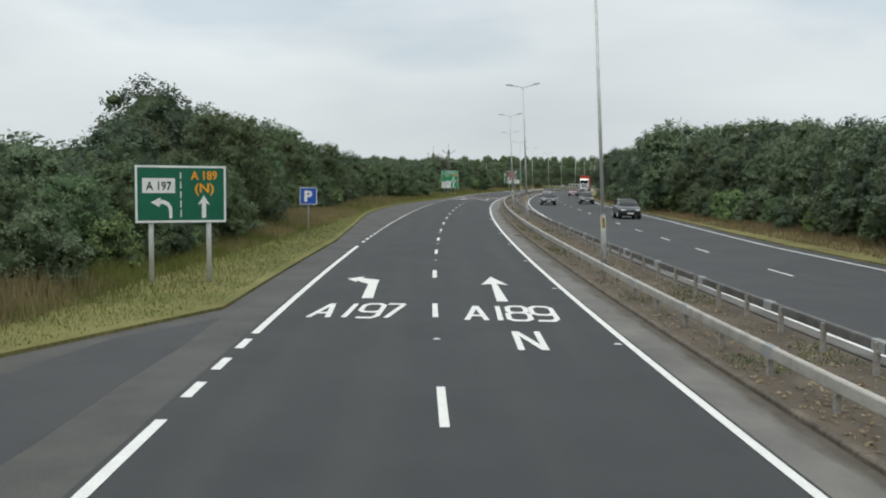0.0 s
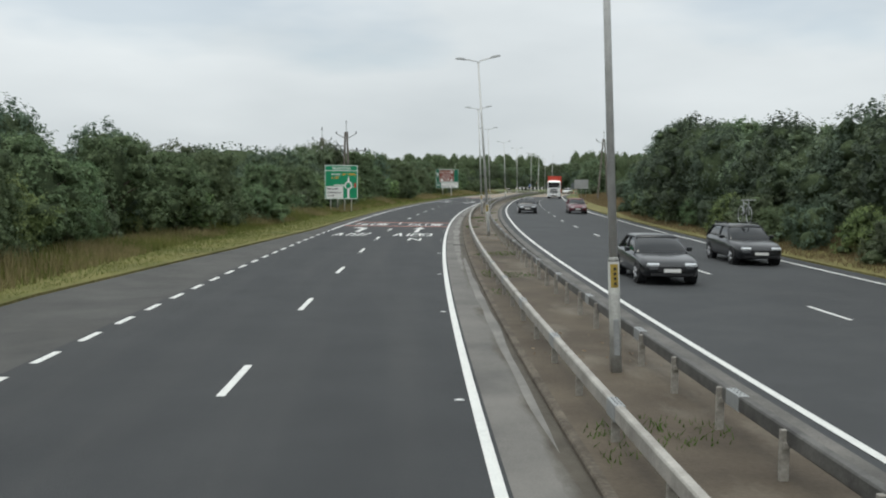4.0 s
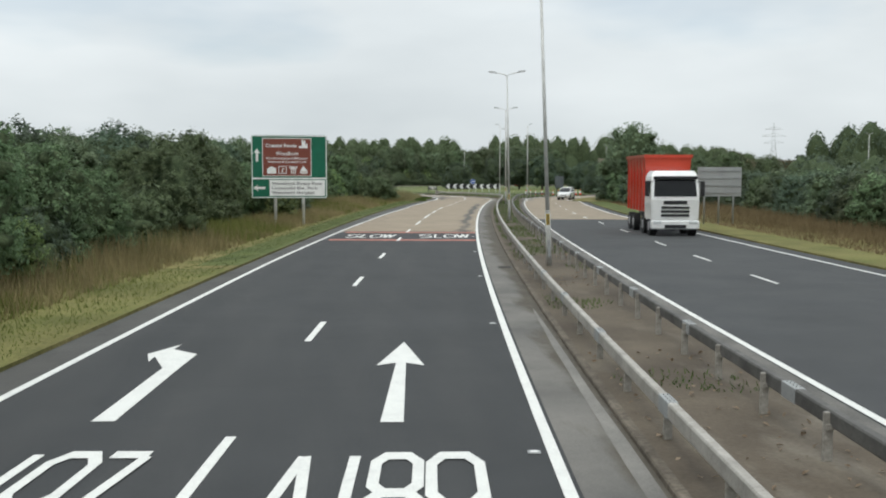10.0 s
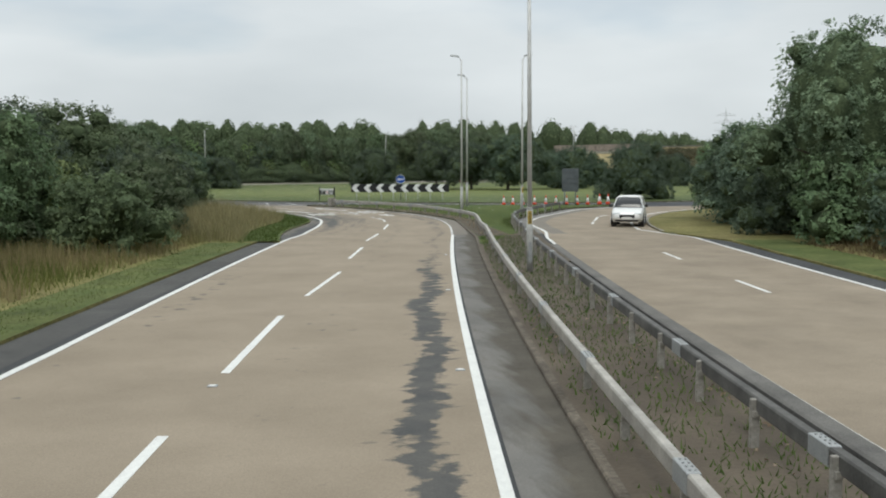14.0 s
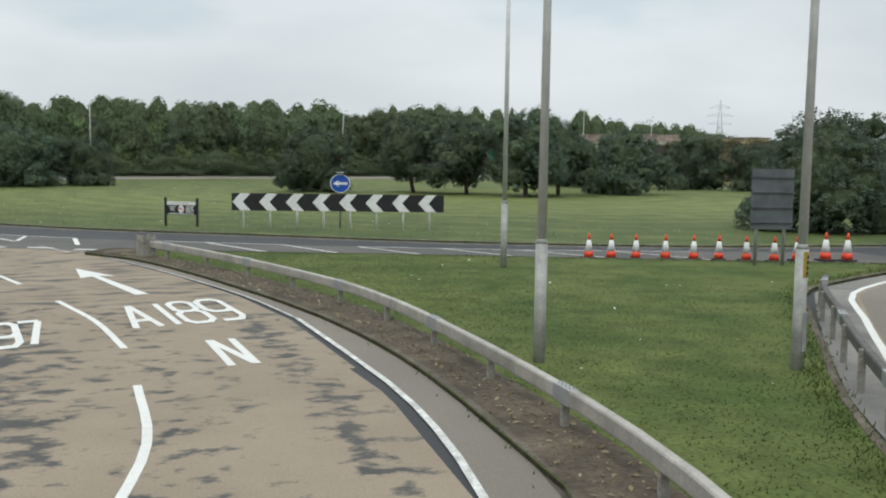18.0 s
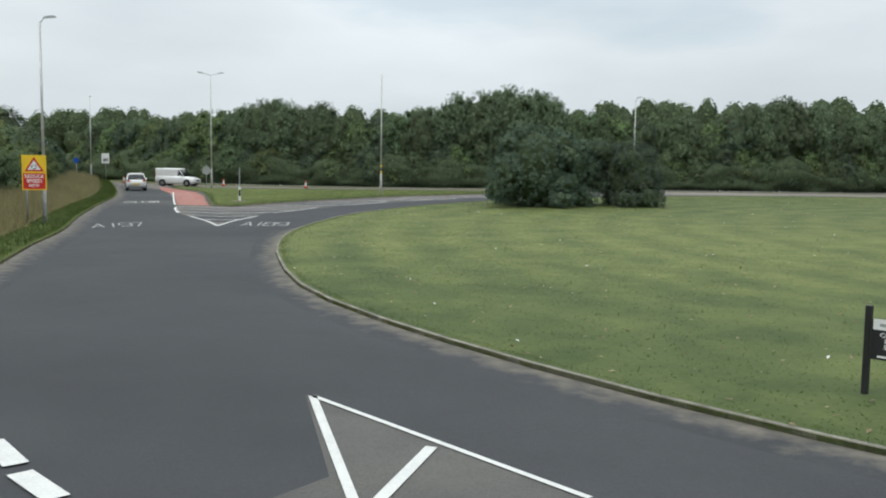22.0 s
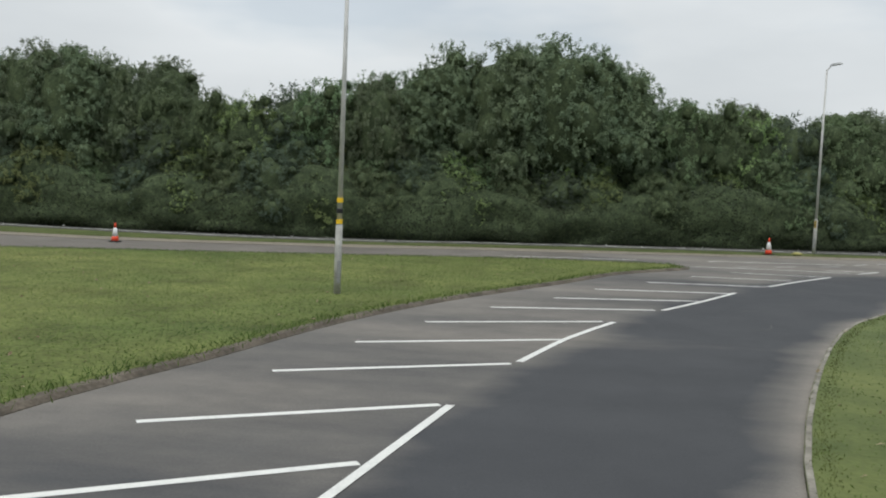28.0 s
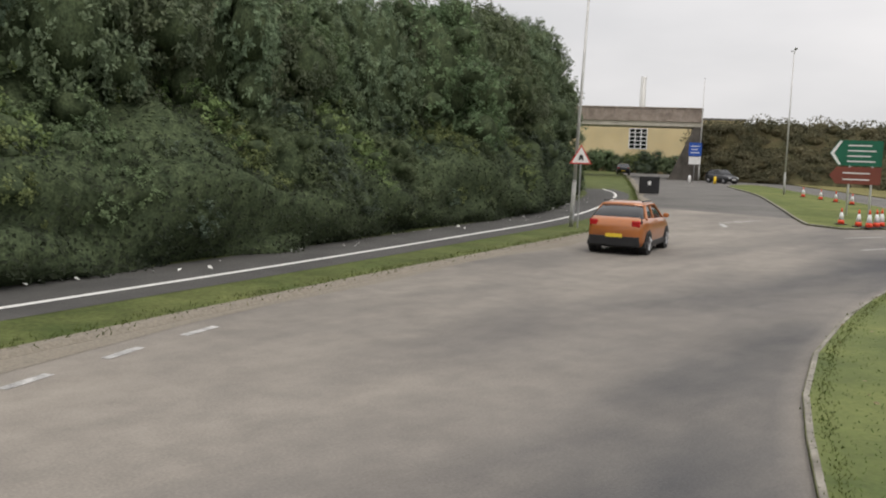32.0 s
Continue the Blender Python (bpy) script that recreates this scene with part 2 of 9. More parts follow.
M["strip"] = material("hard_strip", ((0.100, 0.096, 0.090), (0.185, 0.175, 0.160)), 0.55, 0.88, bump=0.4, fine=40, spread=0.22, stains=0.35, stain_scale=0.5)
M["red"] = material("red_surfacing", ((0.34, 0.125, 0.098), (0.45, 0.20, 0.16)), 1.2, 0.9, bump=0.3, fine=40, spread=0.2, stains=0.3, stain_scale=0.8)
M["paint"] = material("road_paint", ((0.66, 0.66, 0.63), (0.78, 0.78, 0.75)), 2.5, 0.7, bump=0.15, fine=50, spread=0.12, stains=0.22, stain_scale=2.5)
M["paint_worn"] = material("road_paint_worn", ((0.34, 0.34, 0.33), (0.58, 0.57, 0.55)), 3.0, 0.75, bump=0.15, fine=30, spread=0.35, stains=0.5, stain_scale=3.5)
M["paint_chipped"] = material("road_paint_chipped", ((0.46, 0.46, 0.44), (0.74, 0.74, 0.71)), 4.0, 0.75, bump=0.15, fine=30, spread=0.25, stains=0.35, stain_scale=5.0)
M["dirt"] = material("dry_dirt", ((0.064, 0.050, 0.035), (0.138, 0.110, 0.078)), 1.3, 0.95, bump=0.8, fine=14, spread=0.35, stains=0.4, stain_scale=1.1)
M["silt"] = material("pale_silt", ((0.20, 0.175, 0.14), (0.29, 0.26, 0.21)), 1.5, 0.95, bump=0.5, fine=18, spread=0.25, stains=0.3, stain_scale=1.5)
M["grass"] = material("lawn_grass", ((0.086, 0.118, 0.033), (0.178, 0.196, 0.062)), 0.13, 0.9, bump=0.9, fine=11, spread=0.38, stains=0.36, stain_scale=0.55, spec=0.15)
M["verge"] = material("verge_grass", ((0.15, 0.145, 0.052), (0.228, 0.198, 0.085)), 0.4, 0.95, bump=0.9, fine=9, spread=0.35, stains=0.35, stain_scale=0.3, spec=0.15)
M["lush"] = material("lush_grass", ((0.050, 0.084, 0.020), (0.118, 0.140, 0.043)), 0.42, 0.9, bump=0.7, fine=14, spread=0.35, stains=0.3, stain_scale=1.3, spec=0.15)
M["pale_strip"] = material("pale_concrete_strip", ((0.17, 0.162, 0.150), (0.25, 0.24, 0.22)), 0.8, 0.9, bump=0.4, fine=35, spread=0.18, stains=0.3, stain_scale=0.5)
M["mown"] = material("mown_verge", ((0.125, 0.132, 0.042), (0.205, 0.188, 0.072)), 0.35, 0.9, bump=0.6, fine=12, spread=0.3, stains=0.3, stain_scale=0.25, spec=0.15)
M["hedge_leaf"] = material("hedge_leaf", ((0.028, 0.044, 0.024), (0.051, 0.072, 0.036)), 0.35, 0.7, spread=0.14, fine=6, per="island", spec=0.25)
M["dry_earth"] = material("dry_pale_earth", ((0.090, 0.074, 0.056), (0.165, 0.140, 0.110)), 1.3, 0.95, bump=0.8, fine=14, spread=0.35, stains=0.4, stain_scale=1.1)
M["dead_leaf"] = material("dead_leaves", ((0.16, 0.115, 0.065), (0.36, 0.30, 0.21)), 6.0, 0.8, spread=0.2, per="island", spec=0.2)
M["scrub"] = material("brown_scrub", ((0.055, 0.058, 0.028), (0.125, 0.105, 0.058)), 0.6, 0.95, bump=1.0, fine=6, spread=0.4, stains=0.4, stain_scale=0.4, spec=0.1)
# soil of the hedge bank, the shade of the plants mixed into its colour
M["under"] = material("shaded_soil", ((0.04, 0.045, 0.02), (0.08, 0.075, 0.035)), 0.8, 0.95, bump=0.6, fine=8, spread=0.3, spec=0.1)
M["kerb"] = material("concrete_kerb", ((0.19, 0.175, 0.145), (0.33, 0.31, 0.265)), 2.0, 0.9, bump=0.5, fine=25, spread=0.2, stains=0.45, stain_scale=1.6)
M["steel"] = material("galvanised_steel", ((0.30, 0.31, 0.31), (0.40, 0.41, 0.41)), 5.0, 0.55, 0.4, bump=0.15, fine=40, spread=0.1, stains=0.25, stain_scale=2.5)
M["beam"] = material("weathered_beam", ((0.35, 0.33, 0.295), (0.47, 0.445, 0.405)), 3.0, 0.6, 0.25, bump=0.2, fine=30, spread=0.12, stains=0.3, stain_scale=1.6)
M["post"] = material("stained_post", ((0.27, 0.25, 0.22), (0.40, 0.38, 0.34)), 5.0, 0.7, 0.2, bump=0.3, fine=25, spread=0.2, stains=0.4, stain_scale=4)
M["pole"] = material("lamp_column_grey", ((0.52, 0.52, 0.51), (0.64, 0.64, 0.62)), 2.5, 0.5, 0.2, bump=0.1, fine=30, spread=0.08, stains=0.2, stain_scale=1.0)
M["white"] = material("white_plastic", ((0.70, 0.70, 0.69), (0.80, 0.80, 0.79)), 3.0, 0.5, bump=0.05, spread=0.05, stains=0.1, stain_scale=2)
M["postwhite"] = material("painted_sign_post", ((0.55, 0.55, 0.54), (0.68, 0.68, 0.67)), 3.0, 0.55, bump=0.08, spread=0.08, stains=0.2, stain_scale=2)
M["black"] = material("black_plastic", ((0.012, 0.012, 0.013), (0.022, 0.022, 0.024)), 3.0, 0.5, bump=0.05, spread=0.1)
M["green"] = material("sign_green", ((0.004, 0.10, 0.055), (0.006, 0.125, 0.07)), 1.5, 0.42, spread=0.04, stains=0.1, stain_scale=1.2)
M["brightgreen"] = material("sign_bright_green", ((0.006, 0.22, 0.10), (0.008, 0.26, 0.12)), 1.5, 0.42, spread=0.04, stains=0.1, stain_scale=1.2)
M["brown"] = material("sign_brown", ((0.17, 0.045, 0.03), (0.20, 0.055, 0.035)), 1.5, 0.42, spread=0.04, stains=0.1, stain_scale=1.2)
M["blue"] = material("sign_blue", ((0.010, 0.07, 0.34), (0.014, 0.085, 0.40)), 1.5, 0.4, spread=0.04)
M["yellow"] = material("sign_yellow", ((0.80, 0.52, 0.02), (0.85, 0.57, 0.03)), 1.5, 0.5, spread=0.04)
M["orange"] = material("sign_orange", ((0.78, 0.30, 0.008), (0.85, 0.36, 0.012)), 1.5, 0.45, spread=0.04, stains=0.08)
M["signred"] = material("sign_red", ((0.50, 0.02, 0.02), (0.58, 0.03, 0.028)), 1.5, 0.45, spread=0.04)
M["conered"] = material("cone_red", ((0.68, 0.055, 0.02), (0.78, 0.085, 0.03)), 5.0, 0.5, spread=0.08, stains=0.15, stain_scale=6)
M["signback"] = material("sign_back_aluminium", ((0.33, 0.34, 0.34), (0.42, 0.43, 0.43)), 2.0, 0.5, 0.5, spread=0.06, stains=0.15, stain_scale=1)
M["slate"] = material("dark_sign_back", ((0.10, 0.115, 0.125), (0.15, 0.165, 0.175)), 2.0, 0.6, 0.3, spread=0.08, stains=0.25, stain_scale=1.2)
M["tar"] = material("bitumen_joint", ((0.02, 0.02, 0.02), (0.03, 0.03, 0.03)), 5.0, 0.6, spread=0.1)
M["bark"] = material("bark", ((0.05, 0.042, 0.033), (0.11, 0.095, 0.075)), 4.0, 0.95, bump=0.8, fine=18, spread=0.3)
M["wood_pole"] = material("weathered_wood_pole", ((0.11, 0.095, 0.08), (0.19, 0.17, 0.15)), 3.0, 0.9, bump=0.4, fine=22, spread=0.2)
LEAVES = (((0.060, 0.086, 0.036), (0.105, 0.138, 0.056)), ((0.068, 0.090, 0.044), (0.115, 0.140, 0.066)), ((0.085, 0.120, 0.038), (0.145, 0.180, 0.058)),
          ((0.046, 0.066, 0.037), (0.078, 0.102, 0.054)), ((0.092, 0.135, 0.030), (0.150, 0.195, 0.046)))
for i, c in enumerate([[tuple(v * k for v, k in zip(q, (1.62, 1.63, 2.05))) for q in c] for c in LEAVES]):
    M["leaf%d" % i] = material("leaf_%s" % ("green", "olive", "fresh", "dark", "lime")[i], c, 0.7, 0.7, spread=0.2, fine=6, per="island", spec=0.25)
# crown and hedge insides, darker than the leaves: inner shade painted as colour
M["core"] = material("inner_leaf_shade", ((0.044, 0.060, 0.034), (0.088, 0.114, 0.060)), 2.6, 0.95, bump=1.0, fine=13, spread=0.5, spec=0.05)
M["drygrass"] = material("dry_grass", ((0.160, 0.130, 0.068), (0.265, 0.212, 0.118)), 0.4, 0.9, spread=0.15, per="island", spec=0.1)
M["exit_dry"] = material("exit_dry_grass", ((0.14, 0.118, 0.066), (0.25, 0.208, 0.122)), 0.5, 0.9, spread=0.15, per="island", spec=0.1)
M["tallgreen"] = material("tall_green_grass", ((0.09, 0.11, 0.03), (0.17, 0.17, 0.055)), 0.4, 0.9, spread=0.15, per="island", spec=0.1)
M["lush_blade"] = material("lush_blades", ((0.052, 0.090, 0.022), (0.095, 0.132, 0.039)), 0.5, 0.9, spread=0.15, per="island", spec=0.1)
M["blade"] = material("lawn_blades", ((0.048, 0.078, 0.020), (0.108, 0.135, 0.040)), 0.24, 0.9, spread=0.15, per="island", spec=0.1)
M["entry_asphalt"] = material("entry_asphalt", ((0.088, 0.086, 0.081), (0.128, 0.122, 0.112)), 0.35, 0.9, bump=0.4, fine=40, spread=0.22, stains=0.22, stain_scale=0.25)
M["lawn"] = worn_material("lawn_mown", ((0.042, 0.068, 0.016), (0.086, 0.112, 0.032)), ((0.145, 0.170, 0.048), (0.215, 0.232, 0.070)), (0.5, 0.4, 1.0), 20, 1.5, 0.42, 11.0)
M["strip_worn"] = worn_material("hard_strip_dirty", ((0.100, 0.096, 0.090), (0.190, 0.180, 0.164)), ((0.060, 0.052, 0.041), (0.105, 0.092, 0.072)), (1.6, 0.35, 1.0), 6, 5.0, 0.10)
M["north_grass"] = material("north_grass", ((0.070, 0.096, 0.030), (0.132, 0.148, 0.052)), 0.5, 0.9, bump=0.9, fine=11, spread=0.3, stains=0.34, stain_scale=0.6, spec=0.15)
M["asphalt_worn"] = worn_material("asphalt_tracked", ((0.036, 0.038, 0.040), (0.047, 0.049, 0.051)), ((0.057, 0.058, 0.059), (0.073, 0.072, 0.070)), (0.9, 0.035, 1.0), 5, 1.5, 0.36)
M["scrub_leaf"] = material("scrub_leaf", ((0.085, 0.088, 0.052), (0.170, 0.155, 0.095)), 0.35, 0.8, spread=0.2, fine=6, per="island", spec=0.15)
M["east_asphalt"] = material("east_asphalt", ((0.110, 0.106, 0.098), (0.155, 0.147, 0.134)), 0.3, 0.9, bump=0.4, fine=40, spread=0.2, stains=0.2, stain_scale=0.2)
M["median_dirt"] = worn_material("median_dirt", ((0.060, 0.047, 0.034), (0.128, 0.103, 0.075)), ((0.185, 0.162, 0.130), (0.255, 0.228, 0.188)), (0.8, 0.30, 1.0), 6, 3.2, 0.0, 16.0)
M["glass"] = material("dark_car_glass", ((0.010, 0.012, 0.014), (0.016, 0.018, 0.02)), 1.0, 0.06, spread=0.02, spec=0.6)
M["sandbag"] = material("dirty_yellow_sacking", ((0.34, 0.32, 0.10), (0.48, 0.44, 0.18)), 6.0, 0.85, bump=0.3, fine=40, spread=0.2, stains=0.3, stain_scale=5)
M["litter"] = material("pale_litter", ((0.62, 0.62, 0.58), (0.75, 0.75, 0.72)), 6.0, 0.6, spread=0.1)


# ---- building helpers ----
def part(name, bm, mat, parent=None, label="", smooth=False):
    me = bpy.data.meshes.new(name)
    if isinstance(bm, bmesh.types.BMesh):
        bm.to_mesh(me)
        bm.free()
    else:
        me.from_pydata(bm[0], [], bm[1])
    for mm in (mat if isinstance(mat, (list, tuple)) else [mat]):
        me.materials.append(mm)
    if smooth:
        me.shade_smooth()
    ob = new(name, me)
    if parent is not None:
        ob.parent = parent
    if label:
        ob["label"] = label
    return ob


def thing(name, label, category, m=None, group="", kind=""):
    ob = new(name)
    if m is not None:
        ob.matrix_basis = m
    return tagged(ob, label, category, group, kind)


def box(bm, x0, x1, y0, y1, z0, z1, bevel=0.0):
    r = bmesh.ops.create_cube(bm, size=1.0, matrix=Matrix.LocRotScale(((x0 + x1) / 2, (y0 + y1) / 2, (z0 + z1) / 2), None, (x1 - x0, y1 - y0, z1 - z0)))
    if bevel:
        es = {e for v in r["verts"] for e in v.link_edges}
        bmesh.ops.bevel(bm, geom=list(es), offset=bevel, segments=1, affect="EDGES")
    return bm


def tube(bm, p0, p1, r0, r1, seg=10, caps=True):
    p0, p1 = Vector(p0), Vector(p1)
    d = p1 - p0
    m = Matrix.Translation((p0 + p1) / 2) @ d.to_track_quat("Z", "Y").to_matrix().to_4x4()
    bmesh.ops.create_cone(bm, cap_ends=caps, segments=seg, radius1=r0, radius2=r1, depth=d.length, matrix=m)
    return bm


def bent(points, r, seg=8):
    bm = bmesh.new()
    for a, b in zip(points[:-1], points[1:]):
        tube(bm, a, b, r, r, seg)
    return bm


def smooth_line(pts, step=1.5, closed=False):
    """A Catmull-Rom curve through the points, about one vertex a step."""
    P = [Vector((p[0], p[1])) for p in pts]
    n = len(P)
    out = []
    for i in range(n if closed else n - 1):
        a = P[(i - 1) % n] if closed or i > 0 else P[0] * 2 - P[1]
        b, c = P[i], P[(i + 1) % n]
        d = P[(i + 2) % n] if closed or i + 2 < n else c * 2 - b
        k = max(1, int((c - b).length / step))
        for j in range(k):
            t = j / k
            q = 0.5 * ((2 * b) + (c - a) * t + (2 * a - 5 * b + 4 * c - d) * t * t + (3 * b - a - 3 * c + d) * t ** 3)
            out.append((q.x, q.y))
    if not closed:
        out.append((P[-1].x, P[-1].y))
    return out


def normals(line):
    a = np.array(line, float)
    t = np.gradient(a, axis=0)
    t /= np.maximum(np.linalg.norm(t, axis=1)[:, None], 1e-9)
    return np.stack([t[:, 1], -t[:, 0]], 1)


def shift(line, d):
    """The line moved d metres to its right (d: a number or one a vertex)."""
    a = np.array(line, float)
    d = np.broadcast_to(np.asarray(d, float), (len(a),))
    return [tuple(p) for p in a + normals(line) * d[:, None]]


def between(la, lb, z, za=None, cross=1):
    """A strip from line la to line lb."""
    vs, fs = [], []
    za = z if za is None else za
    for (ax, ay), (bx, by) in zip(la, lb):
        for k in range(cross + 1):
            f = k / cross
            vs.append((ax + (bx - ax) * f, ay + (by - ay) * f, za + (z - za) * f))
    w = cross + 1
    for i in range(len(la) - 1):
        for k in range(cross):
            a = i * w + k
            fs.append((a, a + 1, a + w + 1, a + w))
    return vs, fs


def ribbon(line, width, z):
    return between(shift(line, -width / 2), shift(line, width / 2), z)


def polygon(pts, z):
    """A filled flat outline with a skirt of 0.3 m."""
    from_top = [(x, y, z) for x, y in pts]
    bm = bmesh.new()
    vs = [bm.verts.new(p) for p in from_top]
    es = [bm.edges.new((vs[i], vs[(i + 1) % len(vs)])) for i in range(len(vs))]
    bmesh.ops.triangle_fill(bm, use_beauty=True, use_dissolve=False, edges=es)
    bm.normal_update()
    for fc in bm.faces:
        if fc.normal.z < 0:
            fc.normal_flip()
    lo = [bm.verts.new((x, y, z - 0.3)) for x, y in pts]
    n = len(vs)
    for i in range(n):
        try:
            bm.faces.new((vs[i], lo[i], lo[(i + 1) % n], vs[(i + 1) % n]))
        except ValueError:
            pass
    return bm


def inside(pts, x, y):
    """Which of the points (x, y) lie inside the outline."""
    hit = np.zeros(len(x), bool)
    n = len(pts)
    for i in range(n):
        (xa, ya), (xb, yb) = pts[i], pts[(i + 1) % n]
        if ya != yb:
            c = ((ya > y) != (yb > y)) & (x < (xb - xa) * (y - ya) / (yb - ya) + xa)
            hit ^= c
    return hit


def set_wear(ob, values):
    at = ob.data.attributes.new("wear", "FLOAT", "POINT")
    at.data.foreach_set("value", np.asarray(values, np.float32))
    return ob


def resample(line, n):
    a = np.array(line, float)
    s_ = np.concatenate([[0], np.cumsum(np.linalg.norm(np.diff(a, axis=0), axis=1))])
    q = np.linspace(0, s_[-1], n)
    return list(zip(np.interp(q, s_, a[:, 0]).tolist(), np.interp(q, s_, a[:, 1]).tolist()))


# ---- plan: the lines that everything follows ----
KR = (1.274784e-13, -1.191706e-10, 3.997524e-08, -5.593235e-06, 7.977636e-04, -0.04293443, 4.13094)


def right_x(y):
    return float(np.polyval(KR, y)) if y >= 4 else float(np.polyval(KR, 4)) - 0.037 * (y - 4)


YS = [float(v) for v in np.arange(-70, 324.1, 2.0)]
RIGHT = [(right_x(y), y) for y in YS]


def along(y_from, y_to, off, step=2.0):
    """The line at an offset (a number, or rows of y and offset) from the right-hand edge line."""
    ys = np.arange(y_from, y_to + 0.01, step)
    base = [(right_x(y), y) for y in ys]
    d = np.interp(ys, [r[0] for r in off], [r[1] for r in off]) if isinstance(off, (list, tuple)) else off
    return shift(base, d)


LEFT_VERGE = [(-70, -8.6), (-20, -12.0), (10, -12.0), (16, -11.2), (22, -8.7), (46, -8.7), (60, -9.4), (72, -10.2), (85, -11.0), (110, -11.0), (128, -9.4), (144, -8.4), (160, -8.3), (240, -8.35), (290, -8.4), (330, -8.0)]
OPP_NEAR = [(-70, 4.4), (90, 4.5), (160, 4.7), (215, 4.45), (255, 4.3), (324, 4.15)]
OPP_DASH = [(-70, 8.1), (40, 8.3), (70, 8.95), (95, 9.3), (160, 8.9), (180, 9.0), (230, 8.45), (265, 8.35), (290, 7.8), (324, 7.6)]
OPP_OUT = [(-70, 12.3), (45, 12.45), (72, 13.6), (95, 13.9), (165, 13.7), (180, 13.4), (235, 12.8), (262, 12.0), (290, 10.8), (324, 10.6)]
ENTRY_R = [(46.2, 324.0), (47.8, 329.7), (48.8, 334.6), (49.1, 337.9), (49.0, 340.6), (48.7, 344.6), (48.0, 347.9), (46.7, 351.9), (45.5, 355.1), (44.1, 358.4)]
ENTRY_L = [(39.2, 324.0), (40.0, 327.7), (40.9, 330.8), (41.9, 335.3), (42.3, 339.1), (41.8, 343.8), (40.1, 349.2)]
OPP_IN = [(50.6, 323.0), (51.3, 325.5), (52.0, 328.3), (53.0, 331.6), (55.4, 336.0), (57.8, 339.3), (59.8, 341.9), (62.3, 345.0), (66.3, 347.4)]
OPP_EDGE = [(55.9, 322.0), (57.8, 326.8), (60.5, 331.9), (63.3, 335.7), (65.2, 337.8), (68.1, 340.1), (74, 343.0), (84, 345.5), (100, 346.5)]
CENTRE, ISLE_R = (75.5, 404.8), 49.0
ISLE = smooth_line([(72.7, 355.3), (64.6, 356.4), (56.9, 359.5), (50.0, 363.8), (44.1, 367.5), (38.8, 372.1), (35.3, 376.3), (32.48, 381.4), (30.76, 385.1), (29.16, 389.3), (28.0, 393.9), (27.18, 399.5), (26.8, 403.5), (26.98, 408.8), (27.85, 415.6), (29.62, 421.9), (32.1, 428.5), (34.28, 432.27), (38.43, 437.68), (44.29, 443.32), (48.77, 446.55), (56.25, 450.10), (61.64, 451.63), (68.13, 452.67), (77.63, 453.13), (89.64, 450.61), (101.68, 445.19), (111.74, 435.76), (120, 424), (124, 408), (122.5, 392), (116, 377), (106, 365.5), (93, 358), (82, 355.4)], 2.0, True)
LEFT_KERB = [(38.1, 322.0), (38.6, 326.0), (39.6, 330.3), (41.2, 335.1), (41.6, 339.3), (41.0, 345.0), (39.6, 349.8), (36.6, 356.5), (32.0, 365.0), (27.3, 374.4), (25.3, 378.0), (22.5, 383.0), (19.6, 388.6), (14.6, 396.8), (9.5, 405.8), (1.4, 420.2), (-14.0, 443.0), (-45.0, 487.0), (-80.0, 536.0)]
FAR_KERB = [(-64.0, 548.0), (-45.0, 500.0), (-33.0, 466.0), (-25.0, 454.5), (-15.5, 448.4), (-5.0, 445.6), (7.0, 445.4), (14.88, 447.30), (22.45, 450.08), (29.63, 452.32), (38.81, 455.18), (48.39, 458.24), (59.47, 461.42), (65.86, 463.06), (78.54, 466.74), (92.49, 474.13), (107.43, 483.23), (127.35, 495.86), (149.26, 510.00), (175.15, 527.17), (213.98, 552.42)]
SPLIT_W = [(15.9, 408.6), (17.4, 408.4), (17.7, 412.2), (18.7, 418.3), (19.7, 421.6), (21.0, 426.4), (22.94, 431.11), (25.93, 436.60), (28.20, 441.01), (31.28, 444.83), (30.87, 446.23), (26.97, 445.90), (23.48, 445.08), (14.89, 441.90), (8.0, 439.6), (1.0, 437.6), (-4.0, 439.5), (-3.0, 436.0), (4.0, 428.6), (9.3, 420.1), (12.5, 414.4)]
MEDIAN_NOSE = [(49.6, 334.6), (49.7, 339.3), (49.4, 342.9), (48.7, 346.4), (47.2, 351.5), (45.6, 355.6), (44.2, 357.6), (44.95, 358.75), (46.85, 357.95), (49.8, 356.7), (54.8, 354.9), (59.5, 353.0), (64.2, 351.2), (68.0, 349.6), (67.0, 348.4), (61.6, 345.6), (59.0, 342.5), (56.9, 339.6), (54.5, 336.3), (52.1, 332.0), (51.1, 328.6), (50.2, 325.0)]
SPLIT_E = [(87.18, 460.60), (88.17, 462.60), (102.52, 470.20), (118.06, 478.60), (135.39, 489.41), (141.40, 488.45), (125.47, 476.85), (107.55, 464.73), (90.59, 459.02)]
EAST_RIGHT = [(91.64, 451.13), (99.62, 454.18), (111.58, 460.26), (127.51, 471.36), (147.41, 485.99), (171.30, 503.14), (204.15, 526.36), (239.00, 550.59)]

# ---- ground and roads ----
tagged(part("ground", polygon([(-2500, -2500), (2500, -2500), (2500, 2500), (-2500, 2500)], -0.12), M["verge"]), "dry rough grass and scrub land reaching the horizon", "ground", kind="structure")
road = part("road", between(along(-70, 324, -12.6), along(-70, 324, 1.3), 0.0, cross=50), M["asphalt_worn"])
